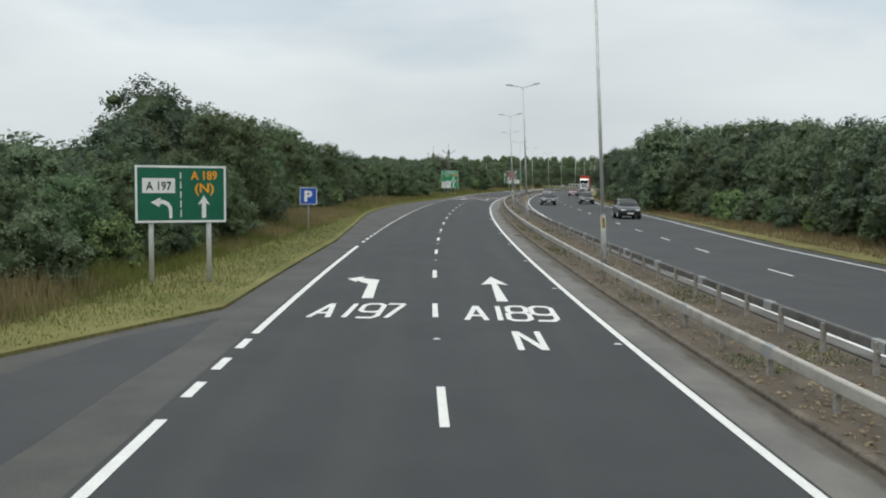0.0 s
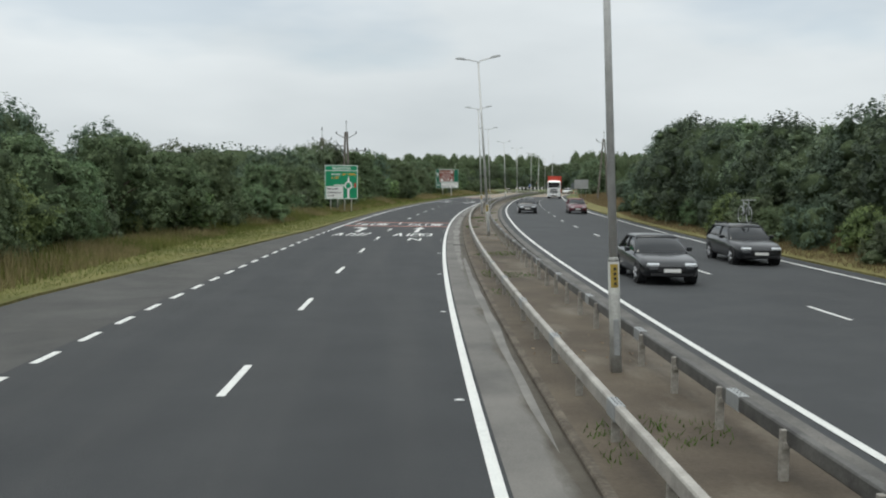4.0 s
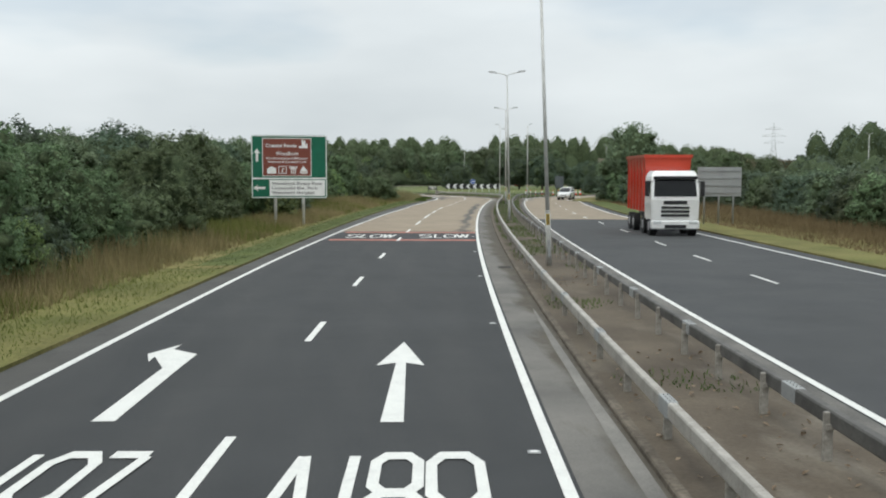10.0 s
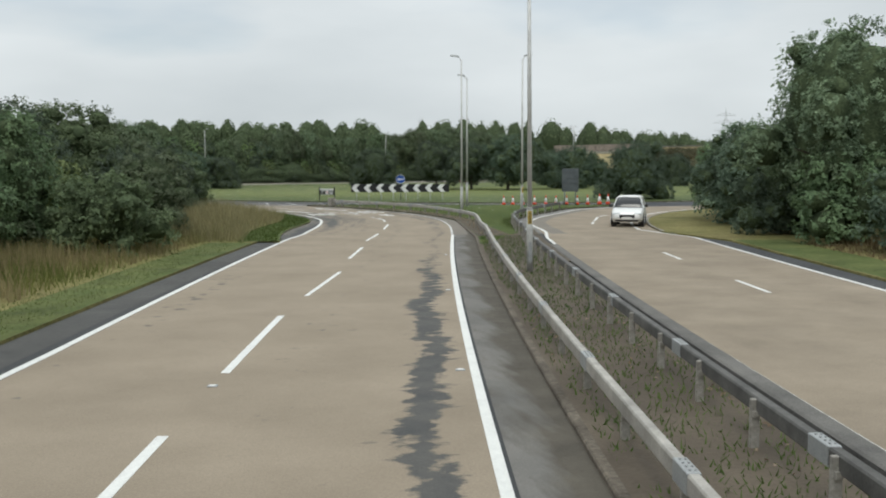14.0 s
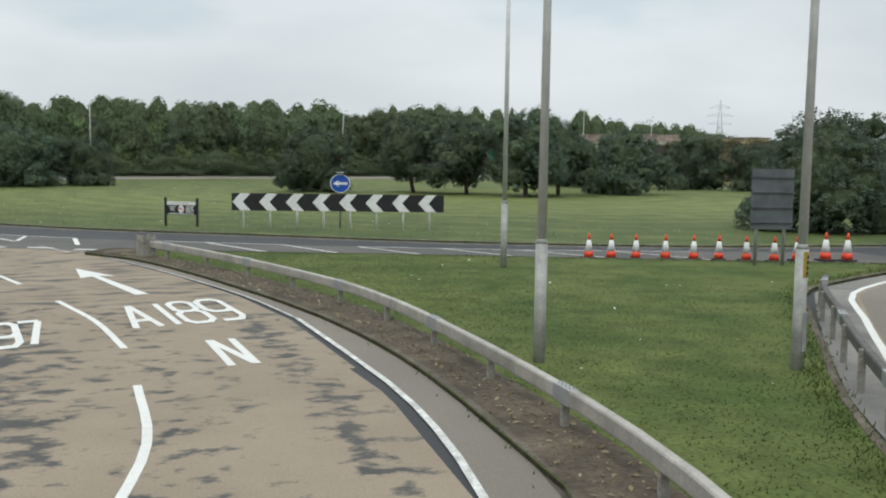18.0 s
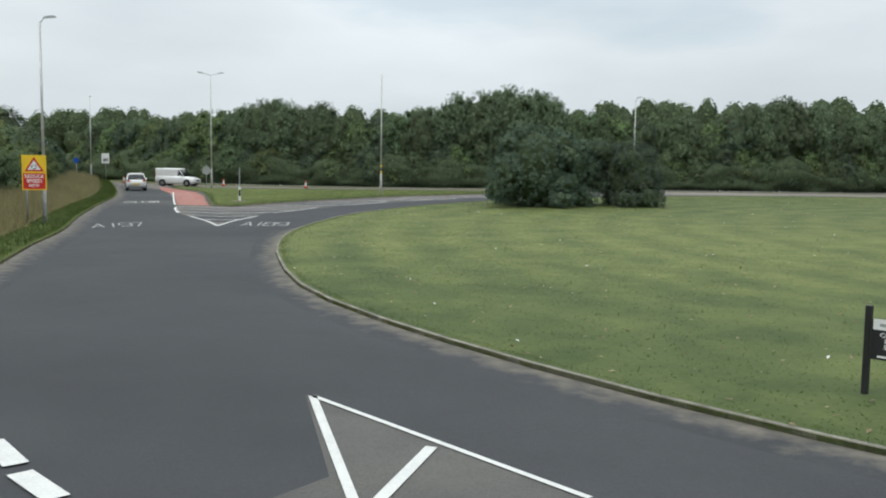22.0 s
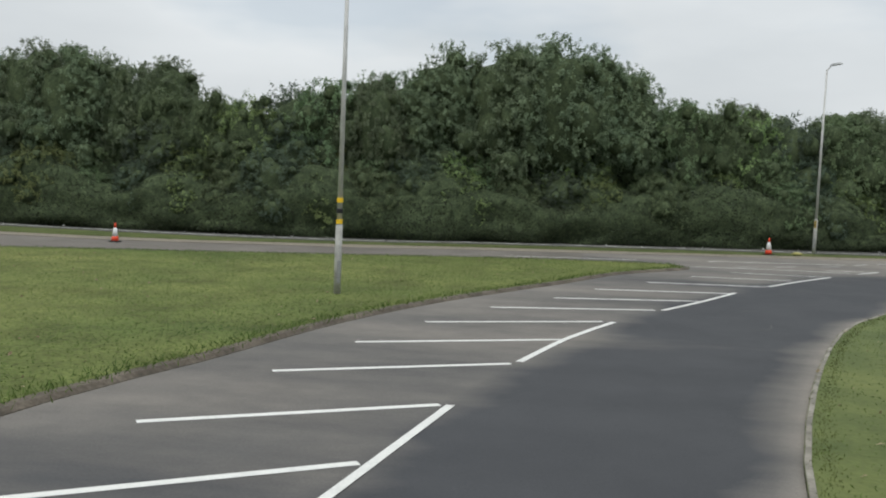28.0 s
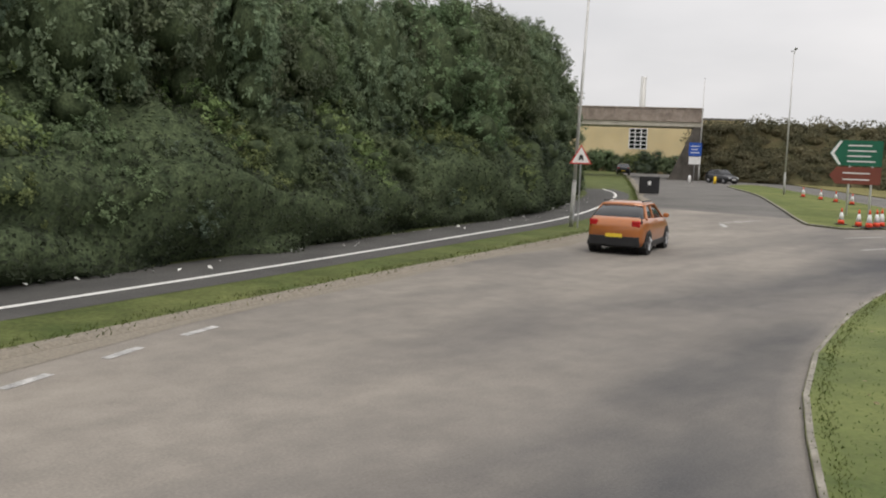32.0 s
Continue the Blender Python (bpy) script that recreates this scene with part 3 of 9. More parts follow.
# wheel tracks a little paler than the oily middle of each lane
across = np.linspace(-12.6, 1.3, 51)
tracks = 0.12 + 0.30 * sum(np.exp(-((across - c) / 0.32) ** 2) for c in (-6.35, -4.75, -2.7, -1.05)) + 0.5 * np.exp(-((across + 7.6) / 0.5) ** 2) + 0.18 * np.exp(-((across + 3.68) / 0.35) ** 2)
set_wear(road, np.tile(tracks, len(road.data.vertices) // 51))
tagged(road, "dark grey asphalt dual carriageway approaching the roundabout", "road", kind="structure")
tagged(part("road_opposite", between(along(-70, 324, 2.9), along(-70, 324, [(r[0], r[1] + 1.6) for r in OPP_OUT]), 0.0, cross=4), M["asphalt"]), "dark asphalt carriageway for oncoming traffic", "road", kind="structure")
ROUND = [(37.5, 324), (46, 323.2), (47, 328.5), (50.0, 323), (60, 321), (68, 332), (80, 338), (112, 340), (150, 380), (139.72, 438.94), (149.45, 481.00), (244.02, 547.62), (212.94, 559.42), (149.23, 515.00), (89.45, 480.61), (39.57, 462.29), (10, 454), (-12, 456), (-30, 478), (-60, 556), (-90, 540), (-20, 440), (15, 385), (30, 355), (38, 345)]
tagged(part("roundabout_road", polygon(ROUND, -0.012), M["asphalt_round"]), "smooth dark grey asphalt of the roundabout", "road", kind="structure")
# buff anti-skid surfacing on both approaches, with the worn dark patch in the wheel track
BUFF_L = along(264.6, 324, [(264, -7.48), (284, -7.30), (298, -7.02), (324, -7.07)]) + ENTRY_L[1:]
BUFF_R = along(264.6, 324, -0.05)[:30] + [ENTRY_R[0]] + [(47.2, 327.6), (48.0, 330.6), (48.7, 334.4), (48.9, 338.5), (48.3, 345.0)][:len(ENTRY_L) - 1]
BUFF_L, BUFF_R = resample(BUFF_L, 120), resample(BUFF_R, 120)
CROSS = 28
buff = part("buff_surfacing", between(BUFF_L, BUFF_R, 0.005, cross=CROSS), M["buff_worn"])
wear = []
for (ax, ay), (bx, by) in zip(BUFF_L, BUFF_R):
    for k in range(CROSS + 1):
        f = k / CROSS
        y = ay + (by - ay) * f
        track = math.exp(-((f - 0.905 - 0.016 * math.sin(y * 0.7) - 0.01 * math.sin(y * 1.9)) / 0.046) ** 2)
        w = 0.14 + 0.84 * track * float(np.interp(y, (265, 268, 280, 305, 316, 330), (0.58, 0.72, 0.86, 1.0, 0.45, 0.35)))
        w += 0.30 * math.exp(-((f - 0.10) / 0.05) ** 2) * (0.5 + 0.5 * math.sin(y * 0.23))
        w += float(np.interp(y, (314, 328, 338, 352), (0.0, 0.24, 0.46, 0.46))) * float(np.interp(f, (0.0, 0.36, 0.5, 1.0), (1.0, 1.0, 0.42, 0.42)))
        w += 0.16 * math.exp(-((f - 0.62) / 0.08) ** 2) + (0.2 if y < 266.5 else 0)
        wear.append(min(w, 1.0))
set_wear(buff, wear)
tagged(buff, "buff coloured high friction surfacing with dark worn patches", "road", kind="structure")
tagged(part("buff_mouth", polygon([(42.1, 340.0), (41.7, 344.0), (40.2, 349.3), (38.3, 354.0), (36.3, 359.6), (37.9, 362.3), (41.6, 360.1), (44.0, 358.9), (45.4, 355.1), (46.7, 351.7), (47.9, 347.8), (48.55, 344.5), (48.85, 340.2)], 0.001), M["buff_mouth"]), "buff surfacing at the give-way line, worn and dusty", "road", kind="structure")
tagged(part("buff_opposite", between(along(279, 323, [(r[0], r[1] + 0.05) for r in OPP_NEAR]) + OPP_IN[2:], along(279, 323, [(r[0], r[1] - 0.05) for r in OPP_OUT]) + OPP_EDGE[2:], 0.005, cross=2), M["buff"]), "buff surfacing on the oncoming carriageway", "road", kind="structure")
FAR_SIDE = smooth_line(FAR_KERB, 2.0)
# outer edge, island edge, and how far across the dark running lane begins
DUST = (((21.5, 396.5), (28.3, 393.0), 0.40), ((15.5, 405.5), (27.3, 400.0), 0.58), ((15.8, 412.0), (27.0, 406.0), 0.60), ((17.5, 419.0), (27.4, 412.0), 0.60), ((20.0, 426.0), (29.4, 420.5), 0.58), ((23.5, 433.5), (32.6, 428.6), 0.56), ((26.5, 442.0), (36.4, 434.8), 0.58), ((27.5, 451.0), (41.5, 440.6), 0.62), ((38.0, 454.7), (48.0, 445.6), 0.60), ((48.4, 458.2), (57.0, 450.1), 0.58), ((59.5, 461.2), (66.0, 452.4), 0.58), ((72.0, 464.7), (78.0, 453.2), 0.58), ((92.5, 474.0), (92.0, 450.2), 0.5))
DA, DB, DF = [], [], []
for (a0, b0, f0), (a1, b1, f1) in zip(DUST[:-1], DUST[1:]):
    ja, jb = (min(range(len(ISLE)), key=lambda i: math.dist(ISLE[i], q)) for q in (b0, b1))
    piece = resample(ISLE[ja:jb + 1], 7)
    for k in range(6 if a1 != DUST[-1][0] else 7):
        DA.append((a0[0] + (a1[0] - a0[0]) * k / 6, a0[1] + (a1[1] - a0[1]) * k / 6))
        DB.append(piece[k])
        DF.append(f0 + (f1 - f0) * k / 6)
dust = part("dusty_lane", between(DA, DB, -0.001, cross=30), M["dust_blend"])
wear = []
for i, fb in enumerate(DF):
    past = min(1.0, max(0.0, (i - 39) / 9))
    for k in range(31):
        f = k / 30
        hatched = float(np.interp(f, (0, fb - 0.05, fb + 0.05, 0.90, 0.96, 1.0), (0.54, 0.48, -0.14, -0.16, 0.30, 0.95)))
        swept = float(np.interp(f, (0, 0.06, 0.3, 0.5, 0.66, 0.8, 0.9, 0.97, 1.0), (0.95, 0.92, 0.97, 0.94, 0.78, 0.50, 0.42, 0.52, 0.92)))
        wear.append((hatched + (swept - hatched) * past) * min(1.0, i / 7))
set_wear(dust, wear)
tagged(dust, "pale dusty asphalt beside the dark running lane", "road", kind="structure")
for nm, la, lb in (("island_kerb_dust", shift(ISLE, -1.0), ISLE), ("left_kerb_dust", shift(smooth_line(LEFT_KERB, 2.0), 1.3), smooth_line(LEFT_KERB, 2.0))):
    kd = part(nm, between(la, lb, -0.004, -0.0135, cross=5), M["kerb_dust"])
    set_wear(kd, [(0.0, 0.18, 0.38, 0.6, 0.8, 1.0)[k] for i in range(len(la)) for k in range(6)])
    tagged(kd, "band of pale dust swept against the kerb", "road", kind="structure")
EAST_ROAD = [(91.8, 474.6)] + FAR_SIDE[next(i for i, q in enumerate(FAR_SIDE) if q[0] > 93):] + [(239.0, 550.6)] + list(reversed(smooth_line(EAST_RIGHT, 2.0)))
tagged(part("east_road", polygon(EAST_ROAD, -0.006), M["east_asphalt"]), "worn grey asphalt road leading under the railway bridge", "road", kind="structure")
for nm, la, lb in (("far_kerb_silt", shift(FAR_SIDE, [0.50 + 0.30 * math.sin(i * 0.9) * math.sin(i * 0.37 + 1) for i in range(len(FAR_SIDE))]), FAR_SIDE),):
    tagged(part(nm, between(la, lb, 0.004), M["silt"]), "strip of sandy silt against the kerb", "road", kind="structure")
HATCHED = [(24.0, 393.7), (22.6, 400.9), (22.3, 407.0), (22.9, 414.0), (24.1, 419.6), (27.0, 428.6), (31.48, 436.63), (36.58, 444.17), (39.76, 447.99), (50.13, 451.76), (60.61, 455.02), (80.08, 460.05), (91.55, 464.63), (94.51, 471.64), (59.57, 462.42), (29.62, 454.22), (10, 449), (-6, 447), (-30, 464), (-42, 500), (-50, 500), (-30, 455), (3.0, 429.0), (9.3, 419.0), (12.6, 409.6), (17.5, 401.6), (19.5, 399.2)]
tagged(part("hatched_area", polygon(HATCHED, -0.008), M["hatch_asphalt"]), "older brownish grey asphalt under the hatching", "road", kind="structure")
tagged(part("entry_area", polygon([(39.5, 366.5), (43.6, 363.6), (50.6, 359.8), (58.4, 356.4), (70, 353.6), (70, 347), (50, 352), (45, 357), (44, 358.9), (41.6, 360.2), (40.0, 361.2), (41.0, 363.5)], -0.008), M["entry_asphalt"]), "older grey asphalt under the entry hatching", "road", kind="structure")
# hard strips beside the edge lines
hs = part("hard_strip", between(along(-70, 324, 0.12) + ENTRY_R[1:], along(-70, 324, 1.0) + [(48.7, 329.3), (49.6, 334.5), (49.85, 338.0), (49.75, 341.0), (49.35, 345.0), (48.6, 348.4), (47.3, 352.4), (46.0, 355.5), (44.5, 358.2)], 0.004, cross=6), M["strip_worn"])
set_wear(hs, [(0.0, 0.05, 0.15, 0.32, 0.55, 0.85, 1.0)[i % 7] + 0.28 * min(1.0, max(0.0, (v.co.y - 225) / 30)) for i, v in enumerate(hs.data.vertices)])
tagged(hs, "grey stained concrete strip beside the median", "road", kind="structure")
tagged(part("hard_strip_left", between(along(-70, 324, [(r[0], r[1] - 0.3) for r in LEFT_VERGE]), along(-70, 324, [(-70, -7.5), (205, -7.5), (228, -7.6), (247, -7.76), (268, -7.65), (290, -7.45), (324, -7.3)]), 0.003), M["asphalt_old"]), "worn grey asphalt edge and lay-by", "road", kind="structure")

for y0_, y1_, c_, w_ in ((96, 124, 0.82, 0.16), (118, 178, 0.62, 0.26), (170, 214, 0.50, 0.22), (186, 236, 0.84, 0.18)):
    n_ = int(y1_ - y0_) + 1
    ys_ = np.linspace(y0_, y1_, n_)
    mid_ = [(right_x(v), v) for v in ys_]
    end_ = np.sin(np.linspace(0, math.pi, n_)) ** 0.5
    a_ = [c_ - w_ * e * (0.65 + 0.6 * noise.noise((v * 0.31, y0_, 2.0))) for v, e in zip(ys_, end_)]
    b_ = [min(0.99, c_ + w_ * e * (0.65 + 0.6 * noise.noise((v * 0.27, y0_, 8.0)))) for v, e in zip(ys_, end_)]
    tagged(part("strip_silt", between(shift(mid_, a_), shift(mid_, b_), 0.0075), M["pale_strip"]), "pale silt washed over the concrete strip", "road", kind="structure")

tagged(part("lay_by_patch", polygon([(-7.6, 13.0), (-6.87, 14.6), (-6.35, 17.8), (-4.95, 20.5), (-4.8, 17.2), (-4.84, 13.5), (-4.75, 10.6), (-4.9, 6.0), (-7.6, 6.0)], 0.0055), M["asphalt"]), "darker newer asphalt in the lay-by", "road", kind="structure")
VERGE_Z = 0.07
left_outer = [(-90, 540), (-160, 520), (-160, -72)]
LEFT_OUT = along(-70, 320, LEFT_VERGE) + smooth_line(LEFT_KERB, 2.0)
LEFT_AREA = LEFT_OUT + left_outer
tagged(part("left_verge", polygon(LEFT_AREA, VERGE_Z), M["verge"]), "dry yellowish roadside grass verge", "verge", kind="structure")
tagged(part("mown_strip", between(along(-70, 245, [(r[0], r[1] - 2.6) for r in LEFT_VERGE]), along(-70, 245, LEFT_VERGE), VERGE_Z + 0.006), M["mown"]), "strip of mown yellow-green grass beside the road", "verge", kind="structure")
tagged(part("mown_strip_green", between(along(245, 320, [(245, -9.8), (320, -9.9)]), along(245, 320, LEFT_VERGE), VERGE_Z + 0.006), M["north_grass"]), "strip of mown green grass beside the road", "verge", kind="structure")
tagged(part("mown_strip_opposite", between(along(240, 286, [(r[0], r[1] + 1.0) for r in OPP_OUT]), along(240, 286, [(r[0], r[1] + 3.2) for r in OPP_OUT]), VERGE_Z + 0.006), M["mown"]), "strip of mown yellow-green grass beyond the oncoming carriageway", "verge", kind="structure")
tagged(part("mown_strip_opposite", between(along(286, 320, [(r[0], r[1] + 1.0) for r in OPP_OUT]), along(286, 320, [(r[0], r[1] + 3.2) for r in OPP_OUT]), VERGE_Z + 0.006), M["north_grass"]), "strip of mown green grass beyond the oncoming carriageway", "verge", kind="structure")
RIGHT_OUT = along(-70, 321, [(r[0], r[1] + 0.9) for r in OPP_OUT]) + smooth_line(OPP_EDGE, 2.0)
RIGHT_AREA = RIGHT_OUT + [(140, 352), (160, 380), (158, 430), (149.52, 469.00), (260, 540), (400, 540), (400, -72), (150, -72)]
tagged(part("right_verge", polygon(RIGHT_OUT + [(130, 349), (300, 349), (300, -72)], VERGE_Z), M["verge"]), "dry roadside grass beyond the oncoming carriageway", "verge", kind="structure")
EXIT_LINE = smooth_line(LEFT_KERB, 2.0)
tagged(part("exit_mown_strip", between(shift(EXIT_LINE, -1.7), EXIT_LINE, VERGE_Z + 0.005), M["lush"]), "strip of mown green grass beside the exit kerb", "verge", kind="structure")
FAR_LINE = smooth_line(FAR_KERB, 2.0)
tagged(part("north_verge", polygon(FAR_LINE + [(215, 700), (-64, 700)], VERGE_Z), M["north_grass"]), "mown green grass strip below the hedge bank", "verge", kind="structure")
tagged(part("island", polygon(ISLE, VERGE_Z), M["grass"]), "broad mown lawn of the roundabout's central island", "lawn", kind="structure")
# the mower's soft bands run round the lawn, with a grazing-angle sheen painted in paler
LOOP = ISLE + ISLE[:1]
centre = (sum(q[0] for q in ISLE) / len(ISLE), sum(q[1] for q in ISLE) / len(ISLE))
mown = part("mown_lawn", between([(x + (centre[0] - x) * 0.0015, y + (centre[1] - y) * 0.0015) for x, y in LOOP], [(x + (centre[0] - x) * 0.8, y + (centre[1] - y) * 0.8) for x, y in LOOP], VERGE_Z + 0.004, cross=72), M["lawn"])
wear = []
for i, v in enumerate(mown.data.vertices):
    x, y = LOOP[i // 73]
    depth = math.hypot(v.co.x - x, v.co.y - y)
    # dry: sheen of grass seen at a low angle, put into the colour
    dry = float(np.interp(v.co.y + 0.25 * v.co.x, (383, 395, 408, 424, 440, 458), (0.12, 0.66, 0.80, 0.50, 0.36, 0.50)))
    wear.append(dry + 0.17 * math.sin(depth * 2.1) * min(1.0, depth / 2) + 0.10 * noise.noise((v.co.x * 0.12, v.co.y * 0.12, 3)))
set_wear(mown, wear)
tagged(mown, "lawn mown in soft paler and darker bands", "lawn", kind="structure")
SPLIT_LINE = smooth_line(SPLIT_W, 1.2, True)
tagged(part("splitter_island", polygon(SPLIT_LINE, VERGE_Z), M["grass"]), "grassy splitter island with worn kerbs", "lawn", kind="structure")
NOSE_LINE = smooth_line(MEDIAN_NOSE, 1.2)
tagged(part("median_lawn", polygon(along(318, 322, 1.05) + NOSE_LINE, VERGE_Z), M["lush"]), "green grass wedge at the end of the median", "lawn", kind="structure")
tagged(part("nose_earth", polygon([(44.25, 357.7), (44.5, 358.3), (45.1, 358.65), (45.75, 358.4), (45.7, 357.4), (45.1, 356.9)], VERGE_Z + 0.016), M["dirt"]), "bare trodden earth at the tip of the median", "ground", kind="structure")
tagged(part("east_splitter", polygon(smooth_line(SPLIT_E, 2.0, True), VERGE_Z), M["grass"]), "small grassy splitter island", "lawn", kind="structure")
EAST_LINE = smooth_line(EAST_RIGHT, 2.0)
tagged(part("east_verge", polygon(EAST_LINE + [(400, 551), (400, 380), (132, 380), (122, 408), (118, 430), (103.69, 443.70)], VERGE_Z), M["verge"]), "rough grass beside the eastern road", "verge", kind="structure")
md = part("median", between(along(-70, 319, 1.12), along(-70, 319, 3.75), VERGE_Z - 0.004, cross=6), M["median_dirt"])
set_wear(md, [float(np.interp(v.co.y, (-70, 40, 80, 130, 160, 212, 236, 262), (0.10, 0.12, 0.38, 0.50, 0.72, 0.74, 0.25, 0.02))) * (0.75, 0.8, 0.9, 1.0, 1.15, 1.2, 1.2)[i % 7] for i, v in enumerate(md.data.vertices)])
tagged(md, "bare brown dirt median with pale silt, weeds and litter", "median", kind="structure")

tagged(part("median_end", polygon(along(312, 324, 1.1) + [(48.6, 329.0), (49.6, 334.6), (52.1, 332.6), (51.4, 328.6), (50.7, 325.0)] + list(reversed(along(312, 323, 3.9))), VERGE_Z - 0.009), M["dirt"]), "bare dirt where the median widens into the grass wedge", "median", kind="structure")


def kerb(line, name, label, closed=False, w=0.125, top=0.088, mat="kerb", face=None):
    line = list(line) + ([line[0]] if closed else [])
    inner = shift(line, w)
    vs, fs = [], []
    for (ax, ay), (bx, by) in zip(line, inner):
        vs += [(ax, ay, -0.1), (ax, ay, top - 0.02 if face is None else face), (ax + (bx - ax) * (0.15 if face is None else 0.3), ay + (by - ay) * (0.15 if face is None else 0.3), top), (bx, by, top), (bx, by, -0.1)]
    for i in range(len(line) - 1):
        for k in range(4):
            a = i * 5 + k
            fs.append((a, a + 1, a + 6, a + 5))
    return tagged(part(name, (vs, fs), M[mat]), label, "kerb", kind="structure")


kerb(along(-70, 322, 1.0) + NOSE_LINE, "median_kerb", "low dark kerb caked with dirt along the median", top=0.08, mat="dry_earth")
kerb(ISLE, "island_kerb", "dirty concrete kerb round the central island", closed=True, w=0.085, top=0.082)
kerb(shift(list(reversed(SPLIT_LINE)), -0.09), "splitter_kerb", "broken mossy kerb round the splitter island", closed=True, w=0.27, top=0.073, mat="dry_earth", face=0.01)
kerb(list(reversed(smooth_line(LEFT_KERB, 2.0))), "left_kerb", "low overgrown concrete kerb", w=0.08, top=0.062)
kerb(shift(list(reversed(FAR_LINE)), -0.09), "far_kerb", "pale dusty concrete kerb", top=0.076, mat="silt", w=0.30, face=0.01)
kerb(smooth_line(OPP_EDGE, 2.0), "right_kerb", "low concrete kerb of the oncoming exit")
kerb(smooth_line(SPLIT_E, 2.0, True), "east_splitter_kerb", "concrete kerb round a small island", closed=True)
DIRT_IN = [(46.8, 322.0), (48.05, 327.4), (49.3, 332.8), (49.75, 336.0), (49.8, 339.2), (49.55, 342.8), (48.85, 346.3), (47.35, 351.4), (45.75, 355.5), (44.5, 357.5)]
DIRT_OUT = [(48.3, 321.8), (49.25, 327.4), (50.2, 331.9), (50.65, 335.0), (50.7, 338.6), (50.5, 342.8), (49.95, 346.2), (48.35, 351.5), (46.75, 355.2), (45.7, 356.9)]
tagged(part("dirt_strip", between(smooth_line(DIRT_IN, 0.8), smooth_line(DIRT_OUT, 0.8)[:len(smooth_line(DIRT_IN, 0.8))] + [DIRT_OUT[-1]] * max(0, len(smooth_line(DIRT_IN, 0.8)) - len(smooth_line(DIRT_OUT, 0.8))), VERGE_Z + 0.012), M["dirt"]), "strip of bare dirt and dead leaves under the barrier", "ground", kind="structure")
kerb(along(-70, 318, 3.85), "median_back_kerb", "pale concrete edging behind the safety barrier", w=0.3, mat="strip")


# ---- road markings ----
def marking(name, label):
    return thing(name, label, "road marking", kind="structure")


def line_mark(name, label, line, width, mat="paint", z=0.010):
    return tagged(part(name, ribbon(line, width, z), M[mat]), label, "road marking", kind="structure")


line_mark("edge_line_right", "solid white edge line beside the median", along(-70, 324, 0.0), 0.14)
line_mark("edge_line_entry", "white edge line round the entry curve", smooth_line(ENTRY_R[:6], 1.0), 0.095, "paint_chipped")
line_mark("edge_line_entry_end", "worn white edge line at the give-way", smooth_line(ENTRY_R[5:], 1.0), 0.075, "paint_worn")
tagged(part("entry_strip", between(smooth_line(ENTRY_R, 1.0), shift(smooth_line(ENTRY_R, 1.0), 0.72), 0.0075), M["dusty"]), "pale worn concrete strip beside the entry kerb", "road", kind="structure")
tagged(part("exit_strip", between(resample(OPP_IN, 24), shift(resample(OPP_IN, 24), -0.9), 0.004), M["pale_strip"]), "pale dusty strip beside the exit barrier", "road", kind="structure")
tagged(part("exit_dirt_band", between(shift(resample(OPP_IN, 24), 0.10), shift(resample(OPP_IN, 24), 0.85), 0.0075), M["dusty"]), "band of brown dirt beside the exit edge line", "road", kind="structure")
line_mark("edge_line_left_lay_by", "solid white edge line between the lay-bys", along(18.6, 44, -7.33), 0.16)
line_mark("edge_line_left_start", "solid white edge line", along(-70, 12.2, -7.33), 0.16)
line_mark("edge_line_opposite_near", "solid white edge line of the oncoming carriageway", along(-70, 322, OPP_NEAR) + smooth_line(OPP_IN, 1.0)[1:], 0.14)
line_mark("edge_line_opposite_far", "solid white edge line of the oncoming carriageway", along(-70, 322, OPP_OUT) + smooth_line(shift(OPP_EDGE, -0.8), 1.0)[2:], 0.15)


def dashes(parent, line, length, gap, first, width, mat="paint", z=0.010, stop=None):
    """Dashes along a line, each a piece of its own."""
    a = np.array(line)
    s = np.concatenate([[0], np.cumsum(np.linalg.norm(np.diff(a, axis=0), axis=1))])
    k = first
    while k + length < (stop if stop is not None else s[-1]):
        ss = np.linspace(k, k + length, max(2, int(length / 0.8) + 1))
        piece = list(zip(np.interp(ss, s, a[:, 0]), np.interp(ss, s, a[:, 1])))
        part("dash", ribbon(piece, width, z), M[mat], parent)
        k += length + gap


LEFT_EDGE = [(-70, -7.36), (44, -7.36), (150, -7.33), (200, -7.38), (228, -7.50), (247, -7.66), (268, -7.55), (284, -7.38), (298, -7.10), (324, -7.15)]
line_mark("edge_line_left", "solid white edge line", along(144, 322, LEFT_EDGE) + smooth_line(ENTRY_L, 1.0)[2:], 0.15)
lane = marking("lane_line", "broken white lane line")


def lane_off(y):
    return float(np.interp(y, (185, 215, 240, 290, 303), (-3.68, -3.80, -3.86, -3.84, -3.80)))


def base_y(y, off=-3.68):
    """The y on the right-hand line whose foot at the offset has this y."""
    k = right_x(y + 0.5) - right_x(y - 0.5)
    return y + off * k / math.sqrt(1 + k * k)


